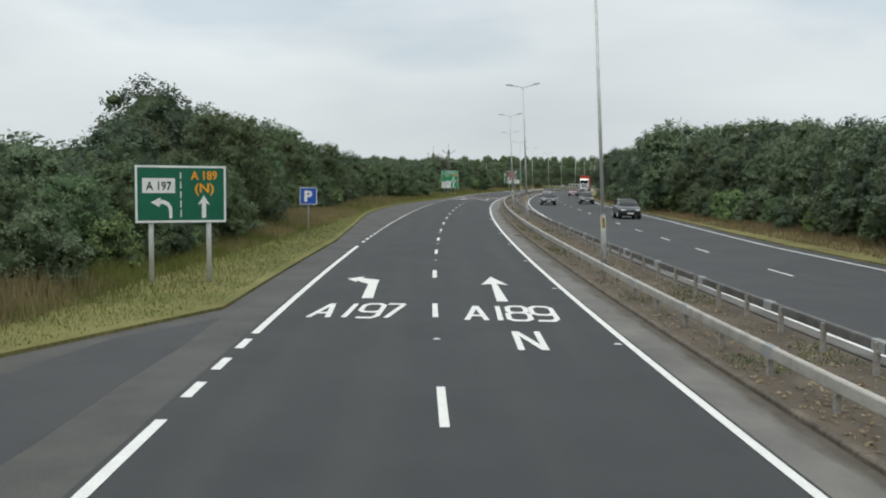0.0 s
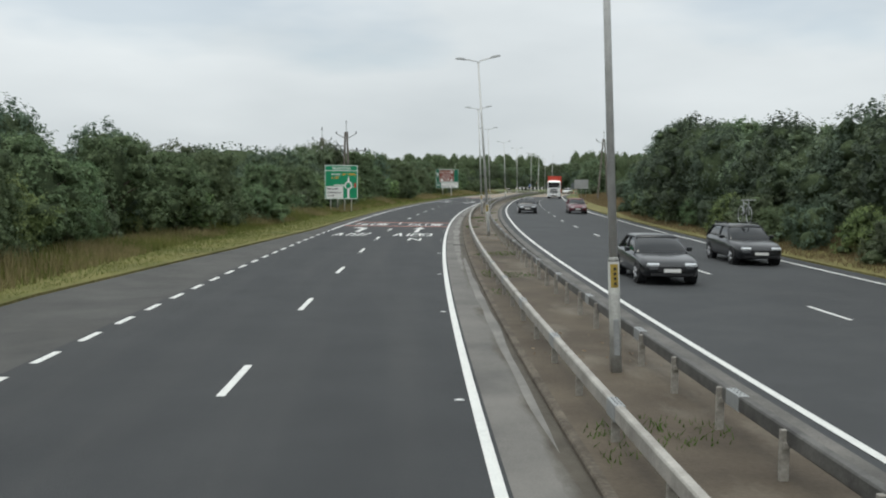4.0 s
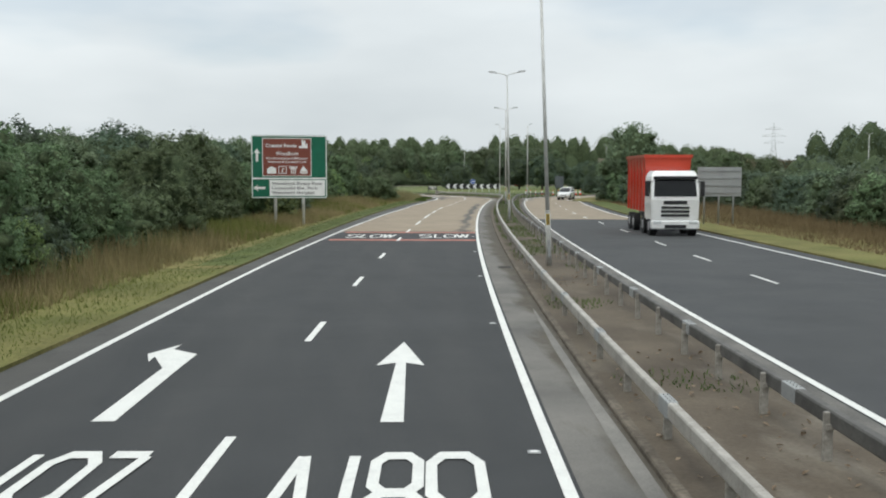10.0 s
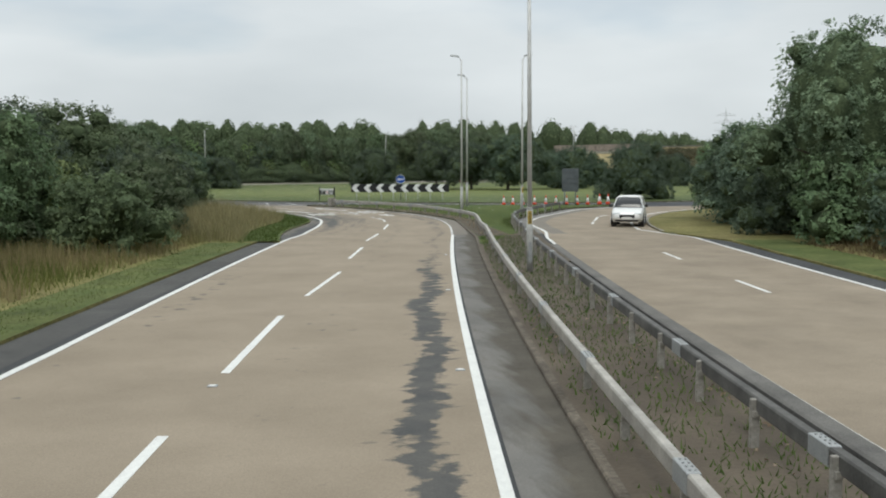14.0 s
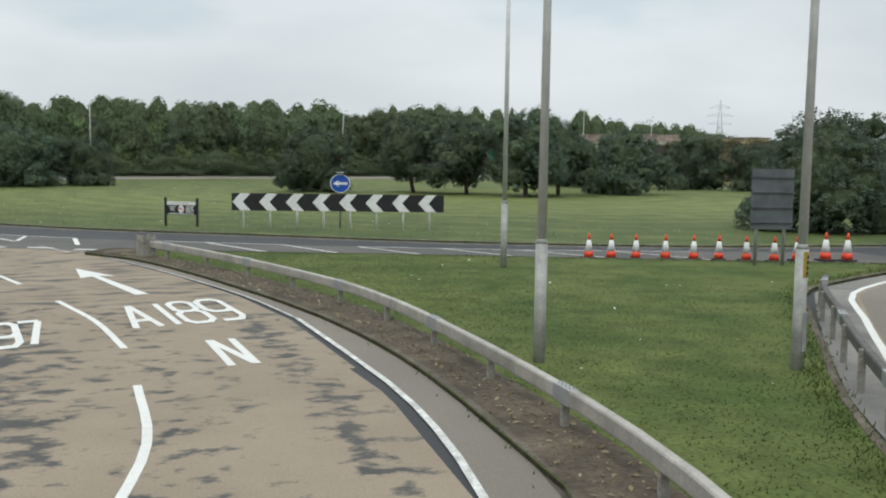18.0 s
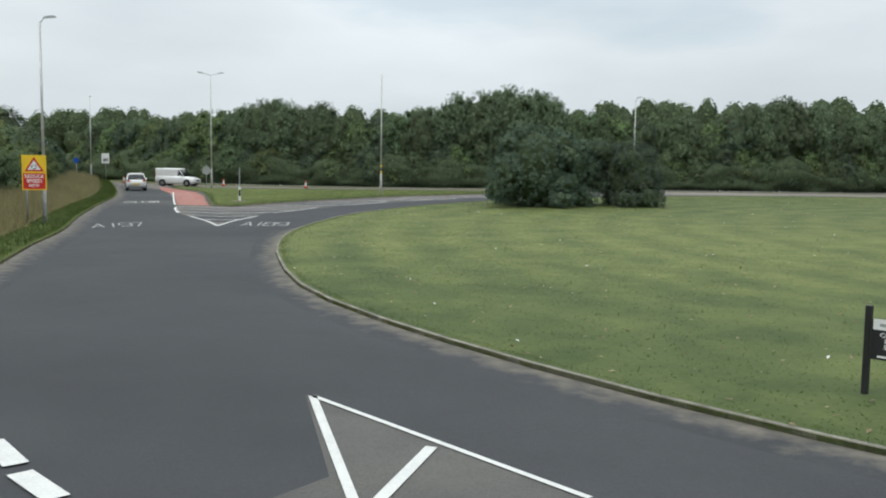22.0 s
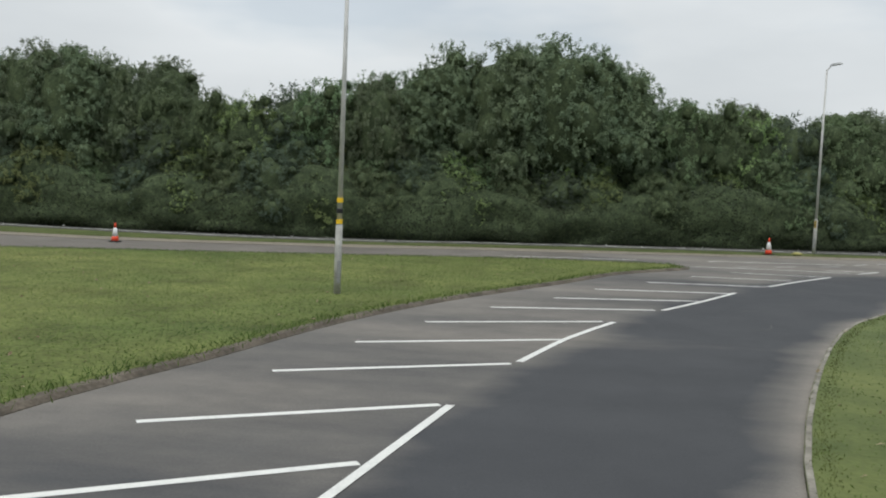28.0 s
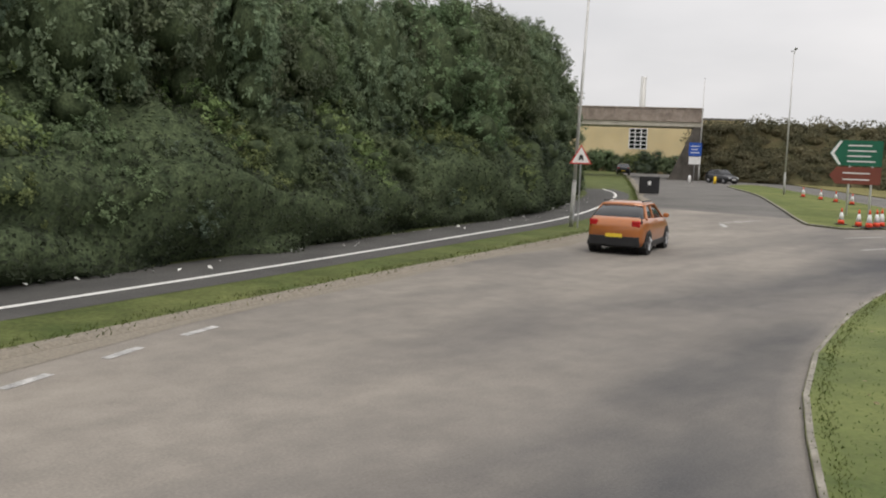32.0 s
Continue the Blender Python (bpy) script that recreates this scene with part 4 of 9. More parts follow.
DASHES = (20.9, 11.55, 38.6, 46.9, 55.4, 64.2, 73.0, 81.8, 90.2, 99.0, 108.0, 117.0, 126.2, 135.2, 144.3, 152.9, 162.0, 171.0, 179.8, 188.6, 197.3, 205.9, 215.0, 223.6, 232.2, 240.8, 249.3)
for y0 in DASHES:
    dy = 2.3
    part("dash", ribbon(shift([(right_x(base_y(y)), base_y(y)) for y in np.linspace(y0, y0 + dy, 3)], lane_off(y0)), 0.13, 0.010), M["paint"], lane)
for y0, y1 in ((29.3, 31.7), (258.4, 260.6), (264.9, 267.4), (272.4, 277.0), (281.0, 286.9), (289.5, 294.2), (297.4, 302.7)):
    part("dash", ribbon(shift([(right_x(base_y(y)), base_y(y)) for y in np.linspace(y0, y1, 5)], lane_off(y0)), 0.14, 0.010), M["paint"], lane)
for line in ([(36.9, 305.6), (38.6, 310.5)], [(39.6, 314.4), (40.9, 318.6)], [(41.7, 321.7), (43.1, 325.7)], [(44.0, 328.6), (45.1, 332.4)], [(45.45, 334.7), (45.85, 337.2), (45.75, 339.9)], [(45.55, 342.5), (45.0, 345.2), (44.13, 347.95)], [(43.1, 350.8), (42.2, 353.1), (41.1, 355.4)]):
    part("dash", ribbon(smooth_line(line, 0.6), 0.115, 0.010), M["paint"], lane)
lay = marking("lay_by_line", "broken white line across the lay-by mouth")
for y0 in (13.2, 15.1, 17.0):
    part("dash", ribbon(along(y0, y0 + 1.0, -7.33, 0.5), 0.16, 0.010), M["paint"], lay)
for k in range(46):
    y0 = 45.0 + k * 2.16
    part("dash", ribbon(along(y0, y0 + 1.1, -7.33, 0.55), 0.15, 0.010), M["paint"], lay)
opp = marking("oncoming_lane_line", "broken white lane line of the oncoming carriageway")
for y0 in (-28, -18, -8, 2, 12, 22, 32, 42, 50, 58.5, 67.5, 77, 87, 97.3, 107.8, 118.5, 129.5, 141, 151, 161, 171, 181, 191.5, 202, 212, 222, 232.5, 242, 249, 256.3, 265.8, 274.2, 282, 289.3, 297.2, 306, 314):
    part("dash", ribbon(along(y0 - 1.2, y0 + 1.2, OPP_DASH, 1.2), 0.12, 0.010), M["paint"], opp)
for line in ([(55.6, 328.9), (56.5, 330.7)], [(57.0, 331.6), (58.9, 335.1)], [(59.3, 335.7), (60.5, 337.1)], [(62.0, 338.6), (63.3, 339.9)]):
    part("dash", ribbon(smooth_line(line, 0.6), 0.13, 0.010), M["paint"], opp)


def letters(text, bold=0.0):
    """The outline of a word in the built-in font, as a flat mesh, with its size."""
    cu = bpy.data.curves.new("letters", "FONT")
    cu.body, cu.size, cu.offset, cu.resolution_u = text, 1.0, bold, 3
    ob = bpy.data.objects.new("letters", cu)
    me = bpy.data.meshes.new_from_object(ob)
    bpy.data.objects.remove(ob)
    return me


def ring(x0, x1, z0, z1, c=0.24):
    """An eight-cornered ring, as road letters have it."""
    cx, cz = (x1 - x0) * c, (z1 - z0) * c * 0.8
    return [(x0 + cx, z0), (x1 - cx, z0), (x1, z0 + cz), (x1, z1 - cz), (x1 - cx, z1), (x0 + cx, z1), (x0, z1 - cz), (x0, z0 + cz)], True


GLYPHS = {
    "A": [([(0, 0), (0.48, 1)], False), ([(0.52, 1), (1, 0)], False), ([(0.16, 0.30), (0.84, 0.30)], False)],
    "N": [([(0, 0), (0, 1)], False), ([(0.06, 0.97), (0.94, 0.03)], False), ([(1, 0), (1, 1)], False)],
    "1": [([(0.5, 0), (0.5, 1)], False)],
    "7": [([(0, 1), (1, 1)], False), ([(0.97, 0.98), (0.36, 0)], False)],
    "8": [ring(0.06, 0.94, 0.53, 1), ring(0, 1, 0, 0.53)],
    "9": [ring(0, 1, 0.40, 1), ([(1, 0.66), (1, 0.14), (0.78, 0), (0.08, 0)], False)],
    "S": [([(1, 0.86), (0.78, 1), (0.22, 1), (0, 0.86), (0, 0.64), (0.22, 0.52), (0.78, 0.50), (1, 0.37), (1, 0.14), (0.78, 0), (0.22, 0), (0, 0.14)], False)],
    "L": [([(0, 1), (0, 0), (1, 0)], False)],
    "O": [ring(0, 1, 0, 1)],
    "W": [([(0, 1), (0.24, 0)], False), ([(0.27, 0), (0.49, 1)], False), ([(0.51, 1), (0.73, 0)], False), ([(0.76, 0), (1, 1)], False)],
}
SPACING = {"A 197": (("A", 0.0, 0.22), ("1", 0.36, 0.44), ("9", 0.52, 0.76), ("7", 0.80, 1.0)),
           "A 189": (("A", 0.0, 0.22), ("1", 0.33, 0.41), ("8", 0.47, 0.71), ("9", 0.76, 1.0)),
           "SLOW": (("S", 0.0, 0.23), ("L", 0.31, 0.45), ("O", 0.51, 0.73), ("W", 0.77, 1.0)),
           "N": (("N", 0.0, 1.0),)}


def stroke(line, closed, w):
    """A strip of one width along a line of points, with mitred corners."""
    P = [Vector(p) for p in line]
    n = len(P)
    vs = []
    for i in range(n):
        a = P[i - 1] if closed or i else None
        c = P[(i + 1) % n] if closed or i + 1 < n else None
        d0 = (P[i] - a).normalized() if a is not None else None
        d1 = (c - P[i]).normalized() if c is not None else None
        d0, d1 = d0 or d1, d1 or d0
        n0, n1 = Vector((-d0.y, d0.x)), Vector((-d1.y, d1.x))
        m = (n0 + n1)
        m = m.normalized() if m.length > 0.2 else n0
        k = w / 2 / max(0.45, m.dot(n1))
        vs += [P[i] + m * k, P[i] - m * k]
    fs = [(2 * i, 2 * i + 1, (2 * i + 3) % (2 * n), (2 * i + 2) % (2 * n)) for i in range(n if closed else n - 1)]
    return vs, fs


def road_word(text, bl, br, tl, label, mat="paint", z=0.011, w=0.125):
    """A word on the road: its lower left, lower right and upper left corners as the driver reads it."""
    bl, br, tl = Vector(bl), Vector(br), Vector(tl)
    wide, tall = (br - bl).length, (tl - bl).length / 2.1
    u, v = (br - bl) / wide, (tl - bl) / tall
    V, F = [], []
    for ch, x0, x1 in SPACING[text]:
        for line, closed in GLYPHS[ch]:
            pts = [((x0 + (x1 - x0) * px) * (wide - w) + w / 2, w / 2 + pz * (tall - w)) for px, pz in line]
            vs, fs = stroke(pts, closed, w)
            F += [tuple(i + len(V) for i in f) for f in fs]
            V += [(*(bl + u * p.x + v * p.y), z) for p in vs]
            z += 0.001
    return tagged(part("road_lettering", (V, F), M[mat]), label, "road marking", kind="structure")


def outline(name, pts, mat, label, z=0.011):
    bm = bmesh.new()
    fc = bm.faces.new([bm.verts.new((x, y, z)) for x, y in pts])
    bm.normal_update()
    if fc.normal.z < 0:
        fc.normal_flip()
    bmesh.ops.triangulate(bm, faces=bm.faces[:])
    return tagged(part(name, bm, M[mat]), label, "road marking", kind="structure")


def arrow_ahead(tail, tip, w=0.30, head=0.8):
    a, b = Vector(tail), Vector(tip)
    d = (b - a).normalized()
    n = Vector((d.y, -d.x))
    ln = (b - a).length
    pts = [a - n * w / 2, a + d * ln * 0.66 - n * w * 0.28, a + d * ln * 0.62 - n * head / 2, b, a + d * ln * 0.62 + n * head / 2, a + d * ln * 0.66 + n * w * 0.28, a + n * w / 2]
    return outline("road_arrow", [(p.x, p.y) for p in pts], "paint", "white straight-ahead arrow on the road")


def arrow_left(tail, bend, tip, w=0.30):
    a, b, c = Vector(tail), Vector(bend), Vector(tip)
    d = (b - a).normalized()
    n = Vector((d.y, -d.x))
    e = (c - b).normalized()
    pts = [a - n * w / 2, a + (b - a) * 0.72 - n * w * 0.42, b - n * 0.52 - d * 0.30, b - n * 0.50 - d * 0.75, c, b - n * 0.34 + d * 0.85, b - n * 0.36 + d * 0.36, b + n * w * 0.55 - d * 0.1, a + (b - a) * 0.75 + n * w * 0.5, a + n * w / 2]
    return outline("road_arrow", [(p.x, p.y) for p in pts], "paint", "white bent left-turn arrow on the road")


road_word("A 197", (-3.08, 20.6), (-0.95, 20.55), (-2.98, 23.15), "white road number A 197 painted on the asphalt")
road_word("A 189", (0.50, 20.4), (2.66, 20.3), (0.55, 22.95), "white road number A 189 painted on the asphalt")
road_word("N", (1.42, 16.8), (2.0, 16.8), (1.44, 19.15), "white letter N painted on the asphalt")
arrow_left((-1.95, 24.1), (-2.1, 28.6), (-2.95, 28.75))
arrow_ahead((1.56, 23.7), (1.56, 29.7))
road_word("A 197", (1.62, 138.45), (3.66, 138.3), (1.98, 141.3), "white road number A 197 painted on the asphalt")
road_word("A 189", (5.05, 138.2), (7.28, 137.95), (5.40, 141.05), "white road number A 189 painted on the asphalt")
road_word("N", (5.75, 134.2), (6.45, 134.1), (6.0, 136.6), "white letter N painted on the asphalt")
arrow_left((3.06, 142.6), (3.62, 147.3), (2.78, 147.5))
arrow_ahead((6.68, 142.3), (7.33, 148.2))
road_word("SLOW", (2.79, 150.95), (5.05, 150.75), (3.1, 153.85), "white word SLOW painted on the asphalt", w=0.11)
road_word("SLOW", (6.52, 150.63), (8.94, 150.43), (6.86, 153.55), "white word SLOW painted on the asphalt", w=0.11)
for y0, y1 in ((154.5, 155.3), (149.0, 149.8)):
    tagged(part("red_bar", between(along(y0, y1, -7.2, (y1 - y0) / 2), along(y0, y1, -0.1, (y1 - y0) / 2), 0.006), M["red"]), "faded red bar across both lanes", "road marking", kind="structure")
tagged(part("dark_panel", between(along(149.8, 154.5, -7.2, 0.94), along(149.8, 154.5, -0.1, 0.94), 0.0045), M["asphalt"]), "fresh dark panel under the painted words", "road marking", kind="structure")
road_word("A 197", (14.12, 222.95), (16.28, 222.5), (14.76, 225.9), "white road number A 197 painted on the asphalt")
road_word("A 189", (17.72, 222.3), (20.0, 221.9), (18.26, 225.12), "white road number A 189 painted on the asphalt")
road_word("N", (17.72, 218.1), (18.36, 217.95), (18.06, 220.5), "white letter N painted on the asphalt")
arrow_left((16.08, 226.95), (16.86, 231.45), (16.15, 231.5))
arrow_ahead((19.71, 226.2), (20.77, 231.8))
road_word("SLOW", (22.42, 261.05), (24.85, 260.5), (23.0, 263.6), "white word SLOW painted on the asphalt", w=0.11)
road_word("SLOW", (26.08, 260.3), (28.6, 259.75), (26.64, 262.95), "white word SLOW painted on the asphalt", w=0.11)
for y0, y1 in ((257.7, 258.6), (263.4, 264.3)):
    tagged(part("red_bar", between(along(y0, y1, -7.2, (y1 - y0) / 2), along(y0, y1, -0.1, (y1 - y0) / 2), 0.006), M["red"]), "faded red bar across both lanes", "road marking", kind="structure")
road_word("A 197", (42.62, 342.5), (44.45, 343.1), (42.2, 345.0), "white road number A 197 painted on buff surfacing")
road_word("A 189", (45.7, 344.1), (47.85, 344.75), (45.25, 346.9), "white road number A 189 painted on buff surfacing")
road_word("N", (47.05, 340.65), (47.55, 340.72), (46.82, 342.95), "white letter N painted on buff surfacing")
arrow_ahead((45.85, 348.5), (44.15, 353.8), head=0.85)
arrow_left((42.94, 346.6), (41.3, 350.2), (40.3, 350.3))
road_word("A 197", (19.85, 390.2), (21.25, 392.2), (18.45, 392.2), "worn white road number A 197 on the roundabout", mat="paint_worn", w=0.085)
road_word("A 189", (24.9, 394.1), (27.0, 394.75), (24.05, 396.4), "worn white road number A 189 on the roundabout", mat="paint_worn", w=0.085)
tagged(part("red_panel", between([(8.6, 406.6), (7.2, 412.6)][:2], [(12.9, 409.5), (9.9, 414.6)][:2], 0.001), M["asphalt_old"]), "worn panel under the painted word", "road marking", kind="structure")
road_word("SLOW", (9.2, 409.1), (10.8, 411.0), (7.9, 411.1), "worn white word SLOW on the exit road", mat="paint_worn", z=0.008)

# give-way line, hatching at the entry
giveway = marking("give_way_line", "broken white give-way line")
for a, b in (((35.5, 364.6), (36.4, 364.0)), ((37.0, 363.5), (37.8, 362.9)), ((38.0, 362.7), (38.8, 362.2)), ((39.2, 361.75), (40.1, 361.25)), ((40.7, 360.8), (41.6, 360.4)), ((42.3, 360.15), (43.1, 359.8)), ((43.8, 359.25), (44.6, 358.95))):
    part("dash", ribbon([a, b], 0.26, 0.0105), M["paint"], giveway)
hatch = marking("entry_hatching", "white hatching along the edge of the entry")
for a, b, w in (((39.65, 366.4), (43.6, 363.6), 0.12), ((45.8, 362.3), (50.6, 359.75), 0.12), ((53.05, 358.6), (58.4, 356.4), 0.12), ((58.4, 356.4), (64.3, 354.8), 0.12), ((39.65, 366.4), (41.6, 362.65), 0.16), ((41.75, 364.7), (41.68, 362.75), 0.2), ((43.55, 363.5), (43.8, 360.9), 0.24), ((42.6, 360.7), (43.7, 358.4), 0.15), ((45.85, 362.2), (46.9, 358.2), 0.18), ((48.1, 360.95), (50.0, 356.85), 0.16), ((50.6, 359.8), (52.3, 355.9), 0.16), ((53.1, 358.5), (54.9, 355.0), 0.14), ((55.8, 357.4), (57.6, 354.1), 0.14), ((58.4, 356.4), (60.4, 353.3), 0.14), ((61.4, 355.5), (63.3, 352.3), 0.14)):
    part("stripe", ribbon([a, ((a[0] + b[0]) / 2, (a[1] + b[1]) / 2), b], w * 0.7, 0.006), M["paint_worn" if a == (42.6, 360.7) else "paint"], hatch)
hatch2 = marking("splitter_hatching", "white chevron hatching before the splitter island")
for line, w in (([(24.06, 393.6), (23.2, 396.9), (22.6, 400.9)], 0.16), ([(22.2, 404.0), (22.4, 410.1)], 0.15), ([(22.8, 413.6), (24.05, 419.6)], 0.15), ([(24.95, 423.1), (25.9, 426.0), (27.06, 428.7)], 0.16), ([(28.53, 431.33), (29.89, 433.66), (31.48, 436.63)], 0.15), ([(33.12, 439.24), (34.90, 441.86), (36.68, 444.27)], 0.15), ([(38.47, 446.58), (39.81, 448.04)], 0.15),
                ([(24.06, 393.6), (22.0, 396.4), (19.45, 399.3)], 0.16), ([(17.5, 401.6), (15.8, 404.2), (14.5, 406.5)], 0.16), ([(12.9, 409.2), (9.8, 414.4), (5.3, 422.1), (2.3, 427.3)], 0.14)):
    part("stripe", ribbon(smooth_line(line, 1.0), w * 0.85, 0.0105), M["paint"], hatch2)
for line in ([(21.4, 397.4), (22.4, 397.15), (22.9, 398.0)], [(18.8, 400.2), (21.1, 399.65), (22.3, 401.0)], [(16.8, 402.9), (19.7, 402.25), (22.05, 404.5)], [(15.3, 405.3), (18.5, 404.85), (22.0, 407.5)], [(14.1, 407.4), (17.8, 407.6), (22.2, 410.2)], [(19.2, 411.2), (22.6, 413.5)], [(19.7, 414.5), (23.3, 416.7)], [(20.3, 417.7), (23.9, 419.6)], [(21.05, 421.1), (24.8, 422.9)], [(21.8, 424.1), (25.8, 425.8)], [(22.8, 427.1), (26.8, 428.7)], [(24.09, 430.14), (28.33, 431.33)], [(25.74, 432.80), (29.87, 433.87)], [(27.04, 435.61), (31.33, 436.43)], [(28.97, 438.62), (33.02, 439.14)], [(30.90, 441.63), (34.60, 441.95)], [(32.88, 444.24), (36.48, 444.37)], [(31.57, 446.13), (34.87, 446.76), (38.27, 446.78)], [(37.56, 447.67), (39.76, 448.04)]):
    part("stripe", ribbon(line, 0.15 if line[0][1] < 440 else 0.12, 0.006), M["paint"], hatch2)
tagged(part("red_strip", between([(12.9, 409.3), (9.9, 414.4), (5.4, 422.1), (-2.0, 432.4), (-6.0, 439.0)], [(15.5, 409.3), (12.2, 414.5), (9.0, 420.3), (3.7, 428.6), (-3.4, 436.4)], 0.001), M["red"]), "red surfaced strip beside the splitter island with white bars", "road marking", kind="structure")
bars = marking("red_strip_bars", "white bars across the red strip")
for k in range(9):
    f = k / 8.4
    a = (12.7 - 11.6 * f, 410.0 + 18.4 * f)
    part("stripe", ribbon([a, (a[0] + 1.7, a[1] + 0.9)], 0.14, 0.006), M["paint"], bars)
opp_in = marking("oncoming_give_way", "broken white lines of the northern entry")
for line in ([(23.87, 446.88), (29.66, 448.42)], [(32.95, 449.64), (39.54, 451.59)]):
    part("dash", ribbon(line, 0.12, 0.006), M["paint"], opp_in)
for p, q in (((33.66, 447.25), (34.66, 447.65)), ((35.56, 448.26), (36.65, 448.97)), ((37.85, 449.68), (39.04, 450.48)), ((40.04, 451.69), (40.93, 452.65)), ((41.53, 453.10), (42.42, 453.66)), ((42.92, 454.01), (43.77, 454.41)), ((44.41, 454.82), (45.21, 455.22)), ((45.81, 455.53), (46.61, 455.88)), ((47.21, 456.19), (47.90, 456.54)), ((48.80, 456.95), (49.55, 457.30)), ((50.50, 457.66), (51.24, 458.01)), ((52.19, 458.37), (52.99, 458.67))):
    part("dash", ribbon([p, q], 0.16, 0.006), M["paint_worn"], opp_in)
worn_word = marking("worn_road_lettering", "worn white lettering on the eastern road, past reading")
for p, q in (((82.9, 464.1), (84.3, 465.0)), ((85.0, 465.5), (85.5, 465.1)), ((85.9, 465.6), (86.5, 465.0)), ((86.9, 465.6), (87.5, 464.9)), ((87.9, 465.4), (88.5, 464.9))):
    part("bar", ribbon([p, q], 0.24, 0.006), M["paint_worn"], worn_word)
worn_lines = marking("eastern_entry_lines", "short white lines by the eastern splitter island")
for p, q in (((82.6, 458.85), (85.0, 458.1)), ((78.1, 456.7), (80.2, 456.2))):
    part("dash", ribbon([p, q], 0.14, 0.006), M["paint_worn"], worn_lines)
cracks = marking("road_crack", "thin dark cracks in the smooth asphalt lane")
for line in ([(30.72, 432.05), (30.92, 432.38), (30.99, 432.22), (31.18, 432.39)], [(30.89, 429.67), (30.79, 429.23), (30.57, 428.81), (30.35, 428.63), (30.2, 428.81)]):
    part("crack", ribbon(line, 0.035, 0.004), M["tar"], cracks)
PATH_LINE = smooth_line([(-30, 465), (-14, 453.6), (-4, 450.3), (8, 449.7), (16, 450.9), (22.0, 453.4), (30.3, 456.1), (39.4, 458.8), (45.0, 460.4), (51.2, 462.0), (58.5, 463.9), (68, 466.6), (78.9, 470.0), (91, 475.6), (102.7, 482.3), (109.5, 487.8)])
line_mark("footpath_line", "white line along the footpath", PATH_LINE, 0.19, z=VERGE_Z + 0.014)
tagged(part("footpath", ribbon(shift(PATH_LINE, -0.55), 3.0, VERGE_Z + 0.006), M["asphalt_old"]), "narrow asphalt footpath along the hedge", "footpath", kind="structure")


# reflecting road studs and gully gratings
stud = thing("road_stud", "worn cat's eye road stud set in the road", "road stud", pose(right_x(18.0) - 3.68, 18.0, 0.004), "road studs")
bm = bmesh.new()
box(bm, -0.075, 0.075, -0.06, 0.06, 0.0, 0.014, 0.006)
part("casting", bm, M["steel"], stud, "grey iron casting")
bm = bmesh.new()
box(bm, -0.045, 0.045, -0.03, 0.03, 0.012, 0.022, 0.004)
part("reflector", bm, M["white"], stud, "white reflector")
for y in list(np.arange(-0.4, 320, 9.0)):
    for off_ in (-3.68, -0.22):
        if 149 < y < 155 or (off_ < -1 and (9 < y < 34 or y > 303 or any(-0.5 < y - q < 2.8 for q in DASHES))):
            continue
        yy = base_y(y, off_)
        p = shift([(right_x(yy), yy), (right_x(yy + 0.5), yy + 0.5)], off_ if off_ > -1 else lane_off(y))[0]
        copy_thing(stud, pose(p[0], p[1], 0.004, 0, 0, -math.degrees(math.atan(right_x(y + 1) - right_x(y)))))
grate = thing("gully_grating", "dark iron gully grating beside the kerb", "drain", pose(right_x(245.2) + 0.72, 245.2, 0.006, 0, 0, -12), "gully gratings")
bm = bmesh.new()
box(bm, -0.24, 0.24, -0.24, 0.24, -0.02, 0.006)
part("frame", bm, M["tar"], grate)
for k in range(6):
    bm = bmesh.new()
    box(bm, -0.20, 0.20, -0.19 + k * 0.07, -0.16 + k * 0.07, 0.006, 0.012)
    part("slat", bm, M["asphalt_old"], grate)
for y in (52.0, 92.0, 131.0, 168.0, 207.0, 283.0):
    copy_thing(grate, pose(right_x(y) + 0.72, y, 0.006, 0, 0, -10))

